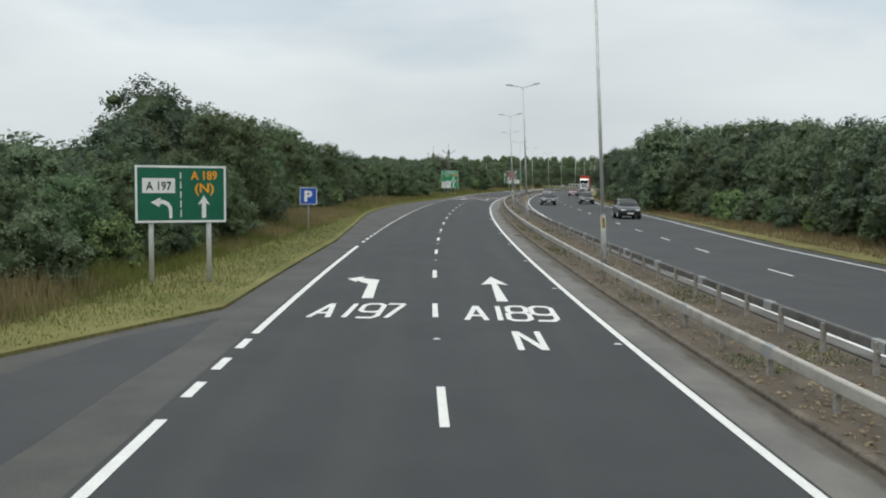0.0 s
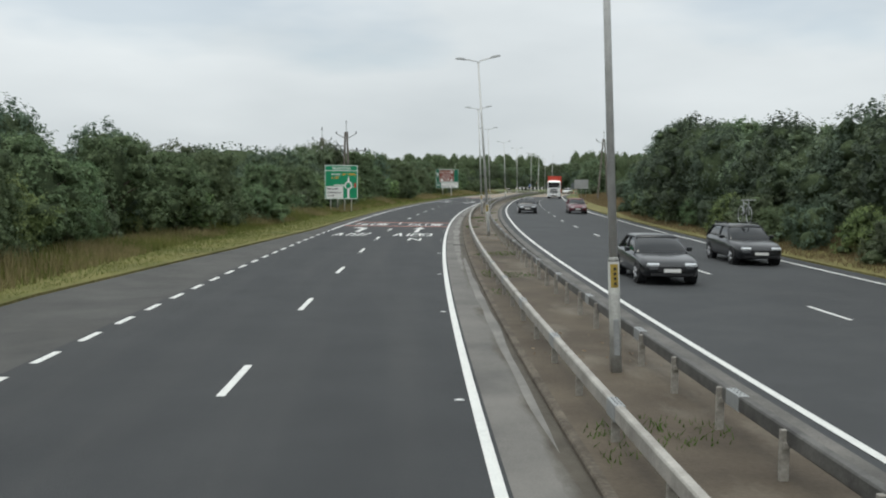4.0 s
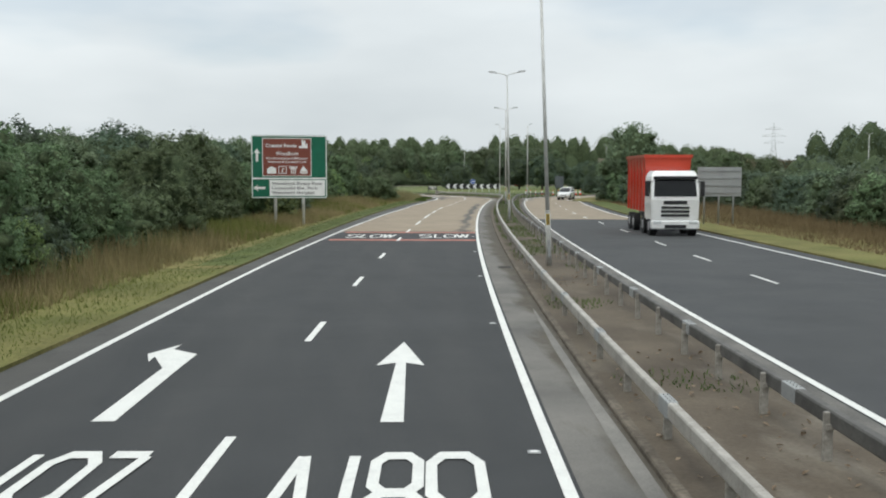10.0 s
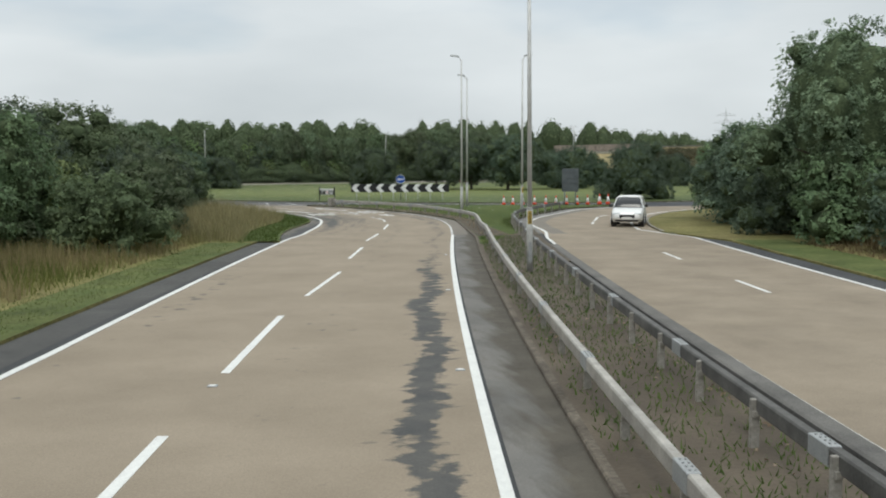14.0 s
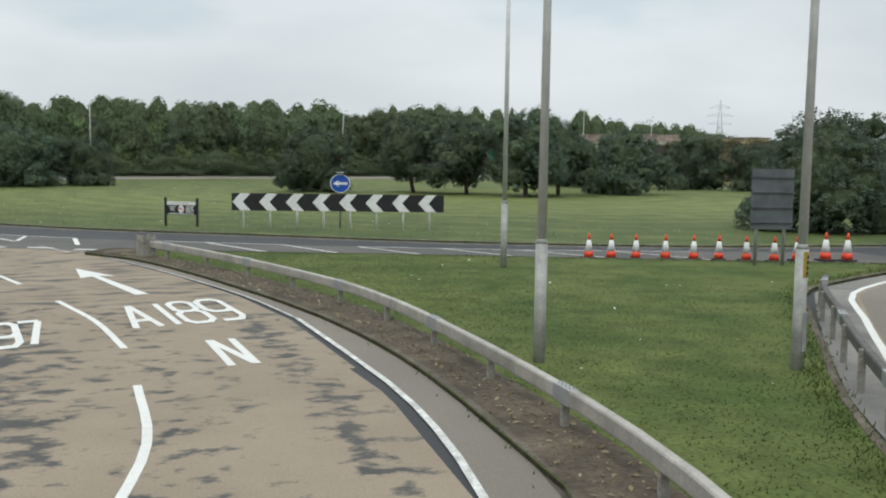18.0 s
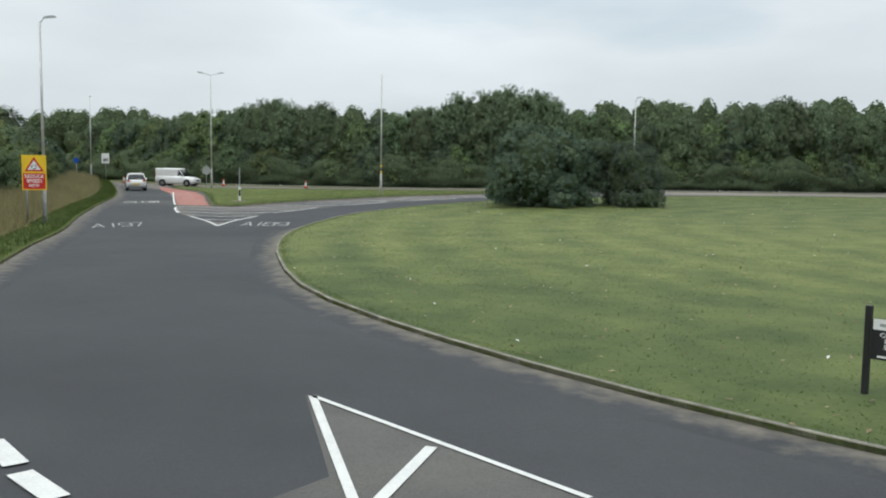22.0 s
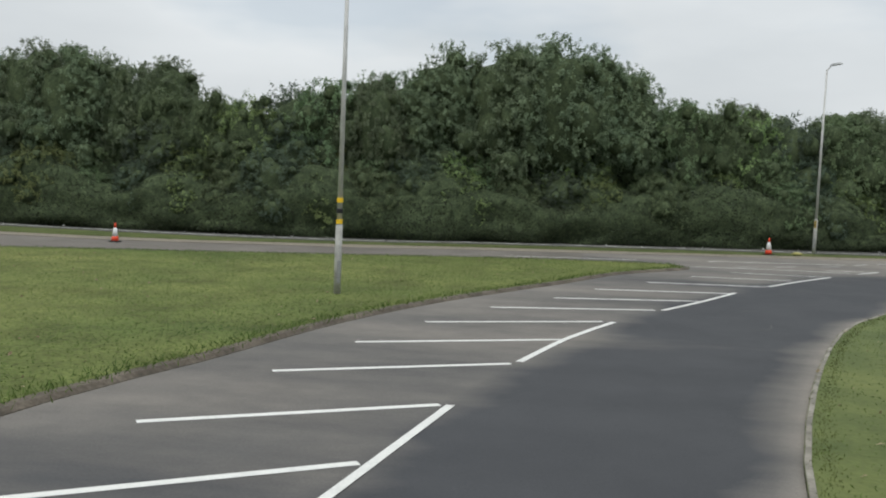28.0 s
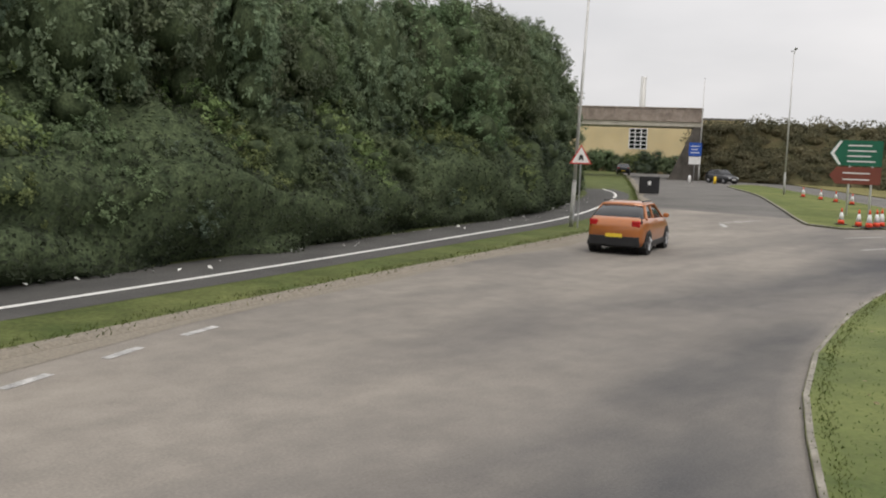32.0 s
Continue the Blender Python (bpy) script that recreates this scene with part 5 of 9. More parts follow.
# ---- safety barriers ----
def barrier(name, label, line, spacing, end_box=False, skip=0.0, beam_z=(0.50, 0.70), beam="beam", back=0.0):
    b = thing(name, label, "safety barrier")
    a = np.array(line)
    s = np.concatenate([[0], np.cumsum(np.linalg.norm(np.diff(a, axis=0), axis=1))])
    lo, hi = beam_z
    prof = [(o + back, z) for o, z in ((-0.05, lo), (-0.06, lo + 0.02), (-0.06, hi - 0.02), (-0.045, hi), (0.045, hi), (0.06, hi - 0.02), (0.06, lo + 0.02), (0.05, lo))]
    nn = normals(line)
    vs, fs = [], []
    for i, (x, y) in enumerate(line):
        for o, z in prof:
            vs.append((x + nn[i][0] * o, y + nn[i][1] * o, z))
    k = len(prof)
    for i in range(len(line) - 1):
        for j in range(k):
            fs.append((i * k + j, i * k + (j + 1) % k, (i + 1) * k + (j + 1) % k, (i + 1) * k + j))
    fs += [tuple(range(k)), tuple(range((len(line) - 1) * k, len(line) * k))]
    part("beam", (vs, fs), M[beam], b, "grey steel box beam")
    bm = bmesh.new()
    box(bm, -0.05, 0.05, -0.03, 0.03, -0.1, lo + (0.10 if not back else 0.16), 0.008)
    box(bm, -0.035, 0.035, -0.07, 0.0, lo - 0.03, lo + 0.03)
    post_me = None
    q = 0.6
    while q < s[-1] - 0.3:
        x, y = float(np.interp(q, s, a[:, 0])), float(np.interp(q, s, a[:, 1]))
        x2, y2 = float(np.interp(q + 0.3, s, a[:, 0])), float(np.interp(q + 0.3, s, a[:, 1]))
        if post_me is None:
            first = part("post", bm, M["post"], b)
            post_me = first.data
            ob = first
        else:
            ob = new("post", post_me)
            ob.parent = b
        ob.matrix_basis = Matrix.Translation((x, y, 0)) @ Matrix.Rotation(math.atan2(y2 - y, x2 - x) - math.pi / 2, 4, "Z")
        q += spacing
    jb = bmesh.new()
    box(jb, -0.066 + back, 0.066 + back, -0.22, 0.22, lo - 0.006, hi + 0.006, 0.006)
    for ox in (-0.15, -0.05, 0.05, 0.15):
        tube(jb, (back - 0.02, ox, hi), (back - 0.02, ox, hi + 0.022), 0.014, 0.012, 6)
        tube(jb, (back + 0.03, ox, hi), (back + 0.03, ox, hi + 0.022), 0.014, 0.012, 6)
    jm = None
    q = 3.0
    while q < s[-1] - 0.5:
        x, y = float(np.interp(q, s, a[:, 0])), float(np.interp(q, s, a[:, 1]))
        x2, y2 = float(np.interp(q + 0.3, s, a[:, 0])), float(np.interp(q + 0.3, s, a[:, 1]))
        if jm is None:
            ob = part("splice", jb, M["steel"], b, "bolted steel splice plate")
            jm = ob.data
        else:
            ob = new("splice", jm)
            ob.parent = b
        ob.matrix_basis = Matrix.Translation((x, y, 0)) @ Matrix.Rotation(math.atan2(y2 - y, x2 - x) - math.pi / 2, 4, "Z")
        q += 4.8
    return b


NEAR_BARRIER = along(-70, 322, [(-70, 1.6), (80, 1.55), (150, 1.45), (200, 1.32), (250, 1.45), (324, 1.5)]) + smooth_line([(47.6, 324.0), (49.0, 328.6), (49.95, 332.0), (50.35, 334.6), (50.45, 337.0), (50.42, 340.0), (50.27, 343.0), (49.93, 345.4), (49.38, 347.5), (48.75, 349.5), (48.05, 351.5), (47.2, 353.6), (46.15, 355.9)], 1.0)[1:]
FAR_BARRIER = along(-70, 318, [(-70, 3.3), (20, 3.3), (60, 3.1), (100, 2.95), (210, 2.9), (250, 2.95), (280, 2.78), (324, 2.9)]) + smooth_line([(48.3, 320.2), (49.1, 323.2), (49.9, 325.7), (51.4, 330.0), (53.1, 333.6), (55.3, 337.1), (57.6, 340.3), (59.1, 342.4), (60.5, 344.0)], 1.0)[1:]
barrier("crash_barrier", "long galvanised box-beam crash barrier on the median", NEAR_BARRIER, 2.4, beam_z=(0.36, 0.55))
barrier("crash_barrier", "weathered steel crash barrier on the far side of the median", FAR_BARRIER, 2.0, beam_z=(0.45, 0.63), beam="beam_dark", back=0.07)
anchor = thing("barrier_anchor", "open steel box anchoring the end of the barrier", "barrier end", pose(46.0, 356.15, 0, 0, 0, 25))
bm = bmesh.new()
box(bm, -0.19, -0.16, -0.26, 0.26, 0, 0.70)
box(bm, 0.16, 0.19, -0.26, 0.26, 0, 0.70)
box(bm, -0.16, 0.16, -0.26, -0.23, 0, 0.66)
part("box", bm, M["post"], anchor)


# ---- lamp columns ----
M["labelyellow"] = material("worn_yellow_label", ((0.30, 0.21, 0.04), (0.44, 0.32, 0.07)), 9.0, 0.6, spread=0.15, stains=0.3, stain_scale=8)
M["polebase"] = material("stained_column_base", ((0.32, 0.32, 0.30), (0.48, 0.48, 0.45)), 2.5, 0.6, 0.1, bump=0.15, fine=25, spread=0.12, stains=0.35, stain_scale=1.8)


def heading_at(y):
    return -math.degrees(math.atan(right_x(y + 1) - right_x(y)))


def lamp_column(x, y, turn, arms=2, height=10.0, tag=True, lean=0.0, bands=False, label=None):
    lamp = thing("street_lamp", label or "tall grey steel street lamp with %s" % ("two arms" if arms == 2 else "one arm"), "street lamp", pose(x, y, 0, 0, lean, turn), "street lamps")
    bm = bmesh.new()
    tube(bm, (0, 0, -0.2), (0, 0, 1.88), 0.092, 0.092, 14)
    tube(bm, (0, 0, 1.88), (0, 0, 1.95), 0.092, 0.070, 14)
    part("base", bm, M["polebase"], lamp, smooth=True)
    bm = bmesh.new()
    tube(bm, (0, 0, 1.9), (0, 0, height - 0.2), 0.070, 0.046, 12)
    part("column", bm, M["pole"], lamp, smooth=True)
    bm = bmesh.new()
    box(bm, -0.045, 0.045, -0.112, -0.085, 0.35, 0.95, 0.006)
    part("access_door", bm, M["steel"], lamp, "small access door")
    for sgn in ((-1, 1) if arms == 2 else (1,)):
        if arms:
            reach = 0.74 if arms == 2 else 0.22
            part("arm", bent([(0, 0, height - 0.25), (sgn * 0.10, 0, height - 0.13), (sgn * reach, 0, height + 0.02)], 0.030), M["pole"], lamp)
            bm = bmesh.new()
            rows = [[bm.verts.new((sgn * (reach - 0.06 + u), v, height - 0.03 + 0.16 * u + dz)) for v, dz in ((-w, 0.0), (w, 0.0), (w * 0.7, h), (-w * 0.7, h))] for u, w, h in ((0.0, 0.05, 0.07), (0.14, 0.11, 0.11), (0.44, 0.12, 0.10), (0.58, 0.07, 0.05))]
            for ra, rb in zip(rows[:-1], rows[1:]):
                for i in range(4):
                    bm.faces.new((ra[i], ra[(i + 1) % 4], rb[(i + 1) % 4], rb[i]))
            bm.faces.new(rows[0])
            bm.faces.new(list(reversed(rows[-1])))
            bmesh.ops.recalc_face_normals(bm, faces=bm.faces[:])
            part("lantern", bm, M["steel"], lamp, "flat grey lantern head")
    if tag:
        bm = bmesh.new()
        for k in range(4):
            a0, a1 = radians(225 + k * 20), radians(245 + k * 20)
            q = [(0.095 * math.cos(a), 0.095 * math.sin(a)) for a in (a0, a1)]
            bm.faces.new([bm.verts.new((*q[0], 1.46)), bm.verts.new((*q[1], 1.46)), bm.verts.new((*q[1], 1.84)), bm.verts.new((*q[0], 1.84))])
        bmesh.ops.remove_doubles(bm, verts=bm.verts[:], dist=0.001)
        t = part("number_label", bm, M["labelyellow"], lamp, "worn yellow identification label")
        for k in range(4):
            bm = bmesh.new()
            box(bm, -0.020, 0.020, -0.101, -0.096, 1.50 + k * 0.08, 1.545 + k * 0.08)
            part("bar", bm, M["black"], t)
    if bands:
        for k in range(3):
            bm = bmesh.new()
            tube(bm, (0, 0, 1.9 + k * 0.28), (0, 0, 2.02 + k * 0.28), 0.085, 0.085, 12)
            part("band", bm, M["yellow"] if k % 2 == 0 else M["black"], lamp, "yellow and black warning band")
    return lamp


for x0, y0 in ((5.75, 32.7), (6.3, 68.7), (7.6, 100.2), (10.55, 137.6), (14.55, 172.1), (19.92, 205.7), (27.94, 245.0), (35.1, 275.7), (43.85, 308.4), (7.0, -1.0), (8.2, -35.0)):
    lamp_column(x0, y0, heading_at(y0), 2, lean=float(np.interp(y0, (40, 100, 137, 172, 206, 245, 276, 308), (-3.2, -2.7, -4.2, -2.6, -2.5, -2.3, -1.3, -0.4))))
lamp_column(51.56, 339.6, 150, 1)
lamp_column(55.1, 338.15, 20, 1)
lamp_column(55.7, 351.4, 160, 1)
lamp_column(20.02, 430.62, 30, 0, 10.4, False, bands=True, label="tall pale post with black and yellow bands, no lantern")
lamp_column(0.45, 437.65, 25, 2, 11.1, False)
lamp_column(-26.8, 457.8, 120, 1, 10.3, False)
lamp_column(39.94, 457.89, -30, 1, 10.0, True)
lamp_column(75.34, 467.12, -20, 1, 10.0, False, lean=2)
lamp_column(16.25, 391.9, 60, 1, 9.3, False)
lamp_column(147.9, 499.2, 30, 1, 12.2, False)
lamp_column(121.4, 477.6, 30, 2, 12.0, False)
lamp_column(118.0, 352.0, 30, 2, 10.0, False)
lamp_column(135.0, 357.0, 30, 1, 10.0, False)

# ---- vegetation ----
RNG = np.random.default_rng(7)


def leaf_cards(points, out, size, rng, flat=0.45):
    """Small folded leaf sprays at the points, turned about their outward ways."""
    n = len(points)
    nrm = out + rng.normal(0, flat, (n, 3))
    nrm /= np.maximum(np.linalg.norm(nrm, axis=1)[:, None], 1e-6)
    ref = rng.normal(0, 1, (n, 3))
    u = np.cross(nrm, ref)
    u /= np.maximum(np.linalg.norm(u, axis=1)[:, None], 1e-6)
    v = np.cross(nrm, u)
    s = size * rng.uniform(0.6, 1.35, (n, 1))
    a = points - u * s
    b = points + v * s * 0.55 + nrm * s * 0.18
    c = points + u * s
    d = points - v * s * 0.55 + nrm * s * 0.18
    vs = np.stack([a, b, c, d], 1).reshape(-1, 3)
    i = np.arange(n) * 4
    fs = np.stack([i, i + 1, i + 2, i + 3], 1)
    return vs, fs


def blob_core(c, r, rng, scale=0.8, detail=2):
    bm = bmesh.new()
    bmesh.ops.create_icosphere(bm, subdivisions=detail, radius=1.0)
    vs = []
    off = Vector(rng.uniform(0, 50, 3))
    for v in bm.verts:
        q = Vector(v.co)
        k = scale * (1 + 0.30 * noise.noise(q * 1.7 + off) + 0.22 * noise.noise(q * 4.5 + off))
        vs.append((c[0] + v.co.x * r[0] * k, c[1] + v.co.y * r[1] * k, max(0.02, c[2] + v.co.z * r[2] * k)))
    bm.verts.index_update()
    fs = [tuple(w.index for w in f.verts) for f in bm.faces]
    bm.free()
    return vs, fs


def crown_mesh(name, blobs, clumps, per, size, seed, leaf, core=0.78):
    """A crown of many leaf sprays in clumps over several lobes, about a core coloured as inner shade."""
    rng = np.random.default_rng(seed)
    pts, outs = [], []
    total = sum((q[1][0] * q[1][1] * q[1][2]) ** (2 / 3) for q in blobs)
    for (c, r) in blobs:
        c, r = np.array(c), np.array(r)
        k = int(clumps * (r[0] * r[1] * r[2]) ** (2 / 3) / total)
        d = rng.normal(0, 1, (k, 3))
        d /= np.linalg.norm(d, axis=1)[:, None]
        p = c + d * r * (rng.uniform(0.78, 1.03, (k, 1)) + 0.05 * np.maximum(0, rng.normal(0, 0.6, (k, 1))))
        keep = p[:, 2] > 0.05
        for (c2, r2) in blobs:
            if (c2, r2) != (tuple(c), tuple(r)):
                keep &= (((p - np.array(c2)) / np.array(r2)) ** 2).sum(1) > 0.66
        p, d = p[keep], d[keep]
        n = len(p) * per
        # each clump is a drooping spray along its own twig
        along_ = np.repeat(d + rng.normal(0, 0.5, d.shape), per, 0) * rng.uniform(-0.8, 2.0, (n, 1)) * size
        cl = np.repeat(p, per, 0) + along_ + rng.normal(0, 1, (n, 3)) * size * 0.95
        pts.append(cl)
        outs.append(np.repeat(d, per, 0) * 0.8 + np.array([0, 0, 0.45]))
    pts, outs = np.concatenate(pts), np.concatenate(outs)
    ok = pts[:, 2] > 0.02
    vs, fs = leaf_cards(pts[ok], outs[ok], size, rng)
    vs, fs = [tuple(v) for v in vs.tolist()], [tuple(f) for f in fs.tolist()]
    nl = len(fs)
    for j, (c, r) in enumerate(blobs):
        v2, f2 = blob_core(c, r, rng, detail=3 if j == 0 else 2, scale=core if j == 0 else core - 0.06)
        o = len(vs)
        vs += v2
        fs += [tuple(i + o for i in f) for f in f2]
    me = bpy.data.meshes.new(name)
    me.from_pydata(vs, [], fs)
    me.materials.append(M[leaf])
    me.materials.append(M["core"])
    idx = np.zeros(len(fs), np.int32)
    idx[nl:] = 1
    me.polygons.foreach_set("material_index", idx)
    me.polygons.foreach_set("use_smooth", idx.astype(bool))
    return me


def trunk_mesh(h, r, limbs, seed, spread):
    rng = np.random.default_rng(seed)
    bm = bmesh.new()
    p = Vector((0, 0, -0.2))
    for k in range(4):
        q = p + Vector((rng.normal(0, 0.12), rng.normal(0, 0.12), h / 4))
        tube(bm, p, q, r * (1 - k * 0.2), r * (0.8 - k * 0.2), 8)
        p = q
    for k in range(limbs):
        a = k / limbs * 6.283 + rng.uniform(-0.4, 0.4)
        z = h * rng.uniform(0.35, 0.8)
        e = Vector((math.cos(a) * spread, math.sin(a) * spread, z + spread * rng.uniform(0.3, 1.0)))
        mid = Vector((e.x * 0.45, e.y * 0.45, z + (e.z - z) * 0.6))
        tube(bm, (0, 0, z), mid, r * 0.42, r * 0.28, 6)
        tube(bm, mid, e, r * 0.28, r * 0.08, 6)
    me = bpy.data.meshes.new("trunk")
    bm.to_mesh(me)
    bm.free()
    me.materials.append(M["bark"])
    return me


def lobes(seed, h, w, low=0.0, n=15):
    """A main body and uneven lobes about it, broad below and narrowing upwards."""
    rng = np.random.default_rng(seed)
    out = [((rng.normal(0, 0.1) * w, rng.normal(0, 0.1) * w, low + (h - low) * 0.44), (w * 0.68, w * 0.64, (h - low) * 0.44))]
    for k in range(n):
        a = k * 2.4 + rng.uniform(-0.6, 0.6)
        f = (k + 0.5) / n * 0.86 + rng.uniform(-0.06, 0.06)
        z = low + (h - low) * (0.10 + 0.82 * f)
        d = w * rng.uniform(0.55, 0.85) * (1.0 - 0.72 * max(0, f - 0.25))
        r = w * rng.uniform(0.17, 0.40) * (1.08 - 0.40 * f)
        out.append(((math.cos(a) * d, math.sin(a) * d, z), (r * rng.uniform(0.8, 1.25), r * rng.uniform(0.8, 1.25), r * rng.uniform(0.65, 1.0))))
    return out


KINDS = {}


def plant_kind(key, name, label, category, h, w, low, clumps, per, size, seed, leaf, trunk_r=0.16, core=0.78):
    KINDS[key] = (name, label, category, crown_mesh(name + "_crown", lobes(seed, h, w, low), clumps, per, size, seed, leaf, core), trunk_mesh(h * 0.55, trunk_r, 5, seed, w * 0.55))


def plant(key, x, y, z=VERGE_Z, scale=1.0, tall=1.0, turn=None, group="roadside trees"):
    name, label, category, crown, trunk = KINDS[key]
    t = thing(name, label, category, Matrix.Translation((x, y, z)) @ Matrix.Rotation(random.uniform(0, 6.28) if turn is None else turn, 4, "Z") @ Matrix.Diagonal((scale, scale, scale * tall, 1)), group)
    for nm, me in (("trunk", trunk), ("crown", crown)):
        o = new(nm, me)
        o.parent = t
    return t


for i in range(4):
    plant_kind("tree%d" % i, "roadside_tree", "dense green roadside tree with leaves down to the ground", "tree", 7.0, 2.9, 0.2, 900, 14, 0.092, 11 + i, "leaf%d" % (0, 1, 0, 3)[i], 0.16, 0.72)
for i in range(4):
    plant_kind("bush%d" % i, "bush", "thick green bush in full leaf", "bush", 3.4, 2.1, 0.0, 560, 13, 0.080, 31 + i, "leaf%d" % (0, 1, 2, 3)[i], 0.07, 0.72)
for i in range(3):
    plant_kind("fine%d" % i, "hedge_shrub", "dense leafy shrub of the hedge bank", "shrub", 4.2, 2.4, 0.0, 900, 18, 0.052, 51 + i, "leaf%d" % (3, 0, 2)[i], 0.08, 0.72)
plant_kind("lime0", "hedge_shrub", "bright yellow-green shrub in the hedge", "shrub", 3.6, 1.8, 0.0, 600, 13, 0.056, 61, "leaf4", 0.07, 0.80)
for i in range(2):
    plant_kind("big%d" % i, "bank_tree", "tall dark broadleaf tree on the bank", "tree", 8.0, 3.6, 0.6, 1300, 20, 0.066, 71 + i, "leaf%d" % (1, 0)[i], 0.2, 0.76)
for i in range(2):
    plant_kind("lifted%d" % i, "island_tree", "dark spreading tree with a bare low trunk", "tree", 7.2, 3.5, 1.0, 1500, 20, 0.072, 91 + i, "leaf3", 0.2, 0.72)
for i in range(2):
    plant_kind("round%d" % i, "island_tree", "rounded dark tree with low skirts", "tree", 6.8, 4.2, -0.7, 2300, 20, 0.070, 81 + i, "leaf3", 0.2, 0.74)


TOPS = {}


def plant_top(key, x, y, z, top, tall=1.0, group="roadside trees"):
    """A plant whose crown reaches the height top."""
    if key not in TOPS:
        TOPS[key] = max(v.co.z for v in KINDS[key][3].vertices)
    return plant(key, x, y, z, (top - z) / TOPS[key] / tall, tall, group=group)


def west_height(y):
    return float(np.interp(y, (-20, 20, 30, 37, 45, 55, 100, 122, 150, 160, 172, 195, 208, 224, 235, 245, 262, 300, 330), (2.9, 3.2, 3.7, 4.4, 5.8, 9.0, 8.3, 6.7, 5.2, 4.7, 5.7, 6.9, 8.0, 7.8, 5.8, 5.0, 6.2, 6.2, 5.8)))


# left of the main road
k = 0
for y in np.arange(-14, 322, 3.4):
    bulge = 1.8 * math.sin(y * 0.06) + 1.2 * math.sin(y * 0.17 + 1)
    base = -14.6 - (2.6 if 256 < y < 277 else 0) - (1.0 if y < 60 else 0) - (2.5 if 60 < y < 135 else 0) - (2.0 if y > 285 else 0)
    for row in range(2):
        yy = y + random.uniform(-1.2, 1.2)
        p = shift([(right_x(yy), yy), (right_x(yy + 1), yy + 1)], base + bulge * 0.5 - row * 4.6 + random.uniform(-0.7, 0.7))[0]
        tallness = west_height(y) / 7.0 * (1 + random.uniform(-0.26, 0.20)) * (1.0 if row else 0.86)
        key = ("tree%d" % (k * 7 % 4)) if row or k % 3 else "bush%d" % (k % 4)
        plant(key, p[0], p[1], scale=tallness * (1.0 if key[0] == "t" else 1.25))
        k += 1
for y in np.arange(-12, 330, 5.2):
    p = shift([(right_x(y), y), (right_x(y + 1), y + 1)], -14.2 - (2.6 if 256 < y < 277 else 0) - (2.0 if 60 < y < 135 else 0) - (2.4 if y > 285 else 0) + random.uniform(-0.8, 0.4))[0]
    plant("bush%d" % (k % 4), p[0], p[1], scale=random.uniform(0.55, 0.85), group="roadside bushes")
    k += 1
# left of the entry and round the western exit
for x, y, s in ((31.6, 318.0, 0.66), (33.0, 325.0, 0.62), (29.0, 322.5, 0.75), (31.4, 331.0, 0.66), (27.5, 329.0, 0.8), (29.0, 337.5, 0.7), (25.5, 314.0, 0.8), (22, 331, 0.85), (19, 337, 0.9), (24.5, 336, 0.75), (26, 342, 0.7), (21, 345, 0.8), (16, 343, 0.9), (22, 351, 0.75), (17, 352, 0.85), (14, 360, 0.8), (18.5, 358, 0.7), (8, 368, 0.9), (12.5, 371, 0.75), (5, 378, 0.9), (7, 384, 0.85), (1, 387, 0.95), (0.5, 394, 0.9), (-4, 398, 1.0), (-3.5, 405, 0.95), (-9, 409, 1.0), (-10, 417, 1.0), (-16, 421, 1.1), (-18, 430, 1.0), (-25, 437, 1.1), (-33, 447, 1.1), (-40, 460, 1.1), (-48, 472, 1.1), (-12, 400, 1.1), (-20, 412, 1.1), (-8, 388, 1.1), (-30, 430, 1.1)):
    plant("tree%d" % (k % 4) if k % 2 else "bush%d" % (k % 4), x, y, scale=s * (1.0 if k % 2 else 1.5) * (1.0 if y < 350 else 1.1 if y < 390 else 1.3 if y < 415 else 1.3))
    k += 1
# right of the oncoming carriageway
for y in np.arange(-20, 186, 3.6):
    for row in range(2):
        p = shift([(right_x(y), y), (right_x(y + 1), y + 1)], 21.5 + row * 5.0 + 1.8 * math.sin(y * 0.11) + random.uniform(-0.8, 0.8) - (1.0 if y > 95 else 0))[0]
        plant("tree%d" % (k * 5 % 4), p[0], p[1], scale=1.22 + 0.14 * math.sin(y * 0.08) + random.uniform(-0.12, 0.12))
        k += 1
for y in np.arange(-20, 186, 4.4):
    p = shift([(right_x(y), y), (right_x(y + 1), y + 1)], 18.6 + random.uniform(-0.5, 0.8) - (1.0 if y > 95 else 0))[0]
    plant("bush%d" % (k % 4), p[0], p[1], scale=random.uniform(0.55, 0.85), group="roadside bushes")
    k += 1
for y in np.arange(192, 300, 4.2):
    for row in range(2):
        p = shift([(right_x(y), y), (right_x(y + 1), y + 1)], 33.0 + row * 6 + 2.0 * math.sin(y * 0.09) + random.uniform(-1, 1))[0]
        plant("bush%d" % (k % 4), p[0], p[1], scale=random.uniform(0.7, 0.95), group="field scrub")
        k += 1
state = random.getstate()
for y in np.arange(189, 306, 2.7):
    for row in range(2):
        off = float(np.interp(y, (189, 220, 266, 300), (23.6, 25.4, 22.6, 24.0))) + row * 3.4 + random.uniform(-0.5, 0.5)
        p = shift([(right_x(y), y), (right_x(y + 1), y + 1)], off)[0]
        plant_top("bush%d" % random.choice((0, 3, 3, 1)), p[0], p[1], 0.0, random.uniform(3.2, 3.75), 1.0, group="field hedge bushes")
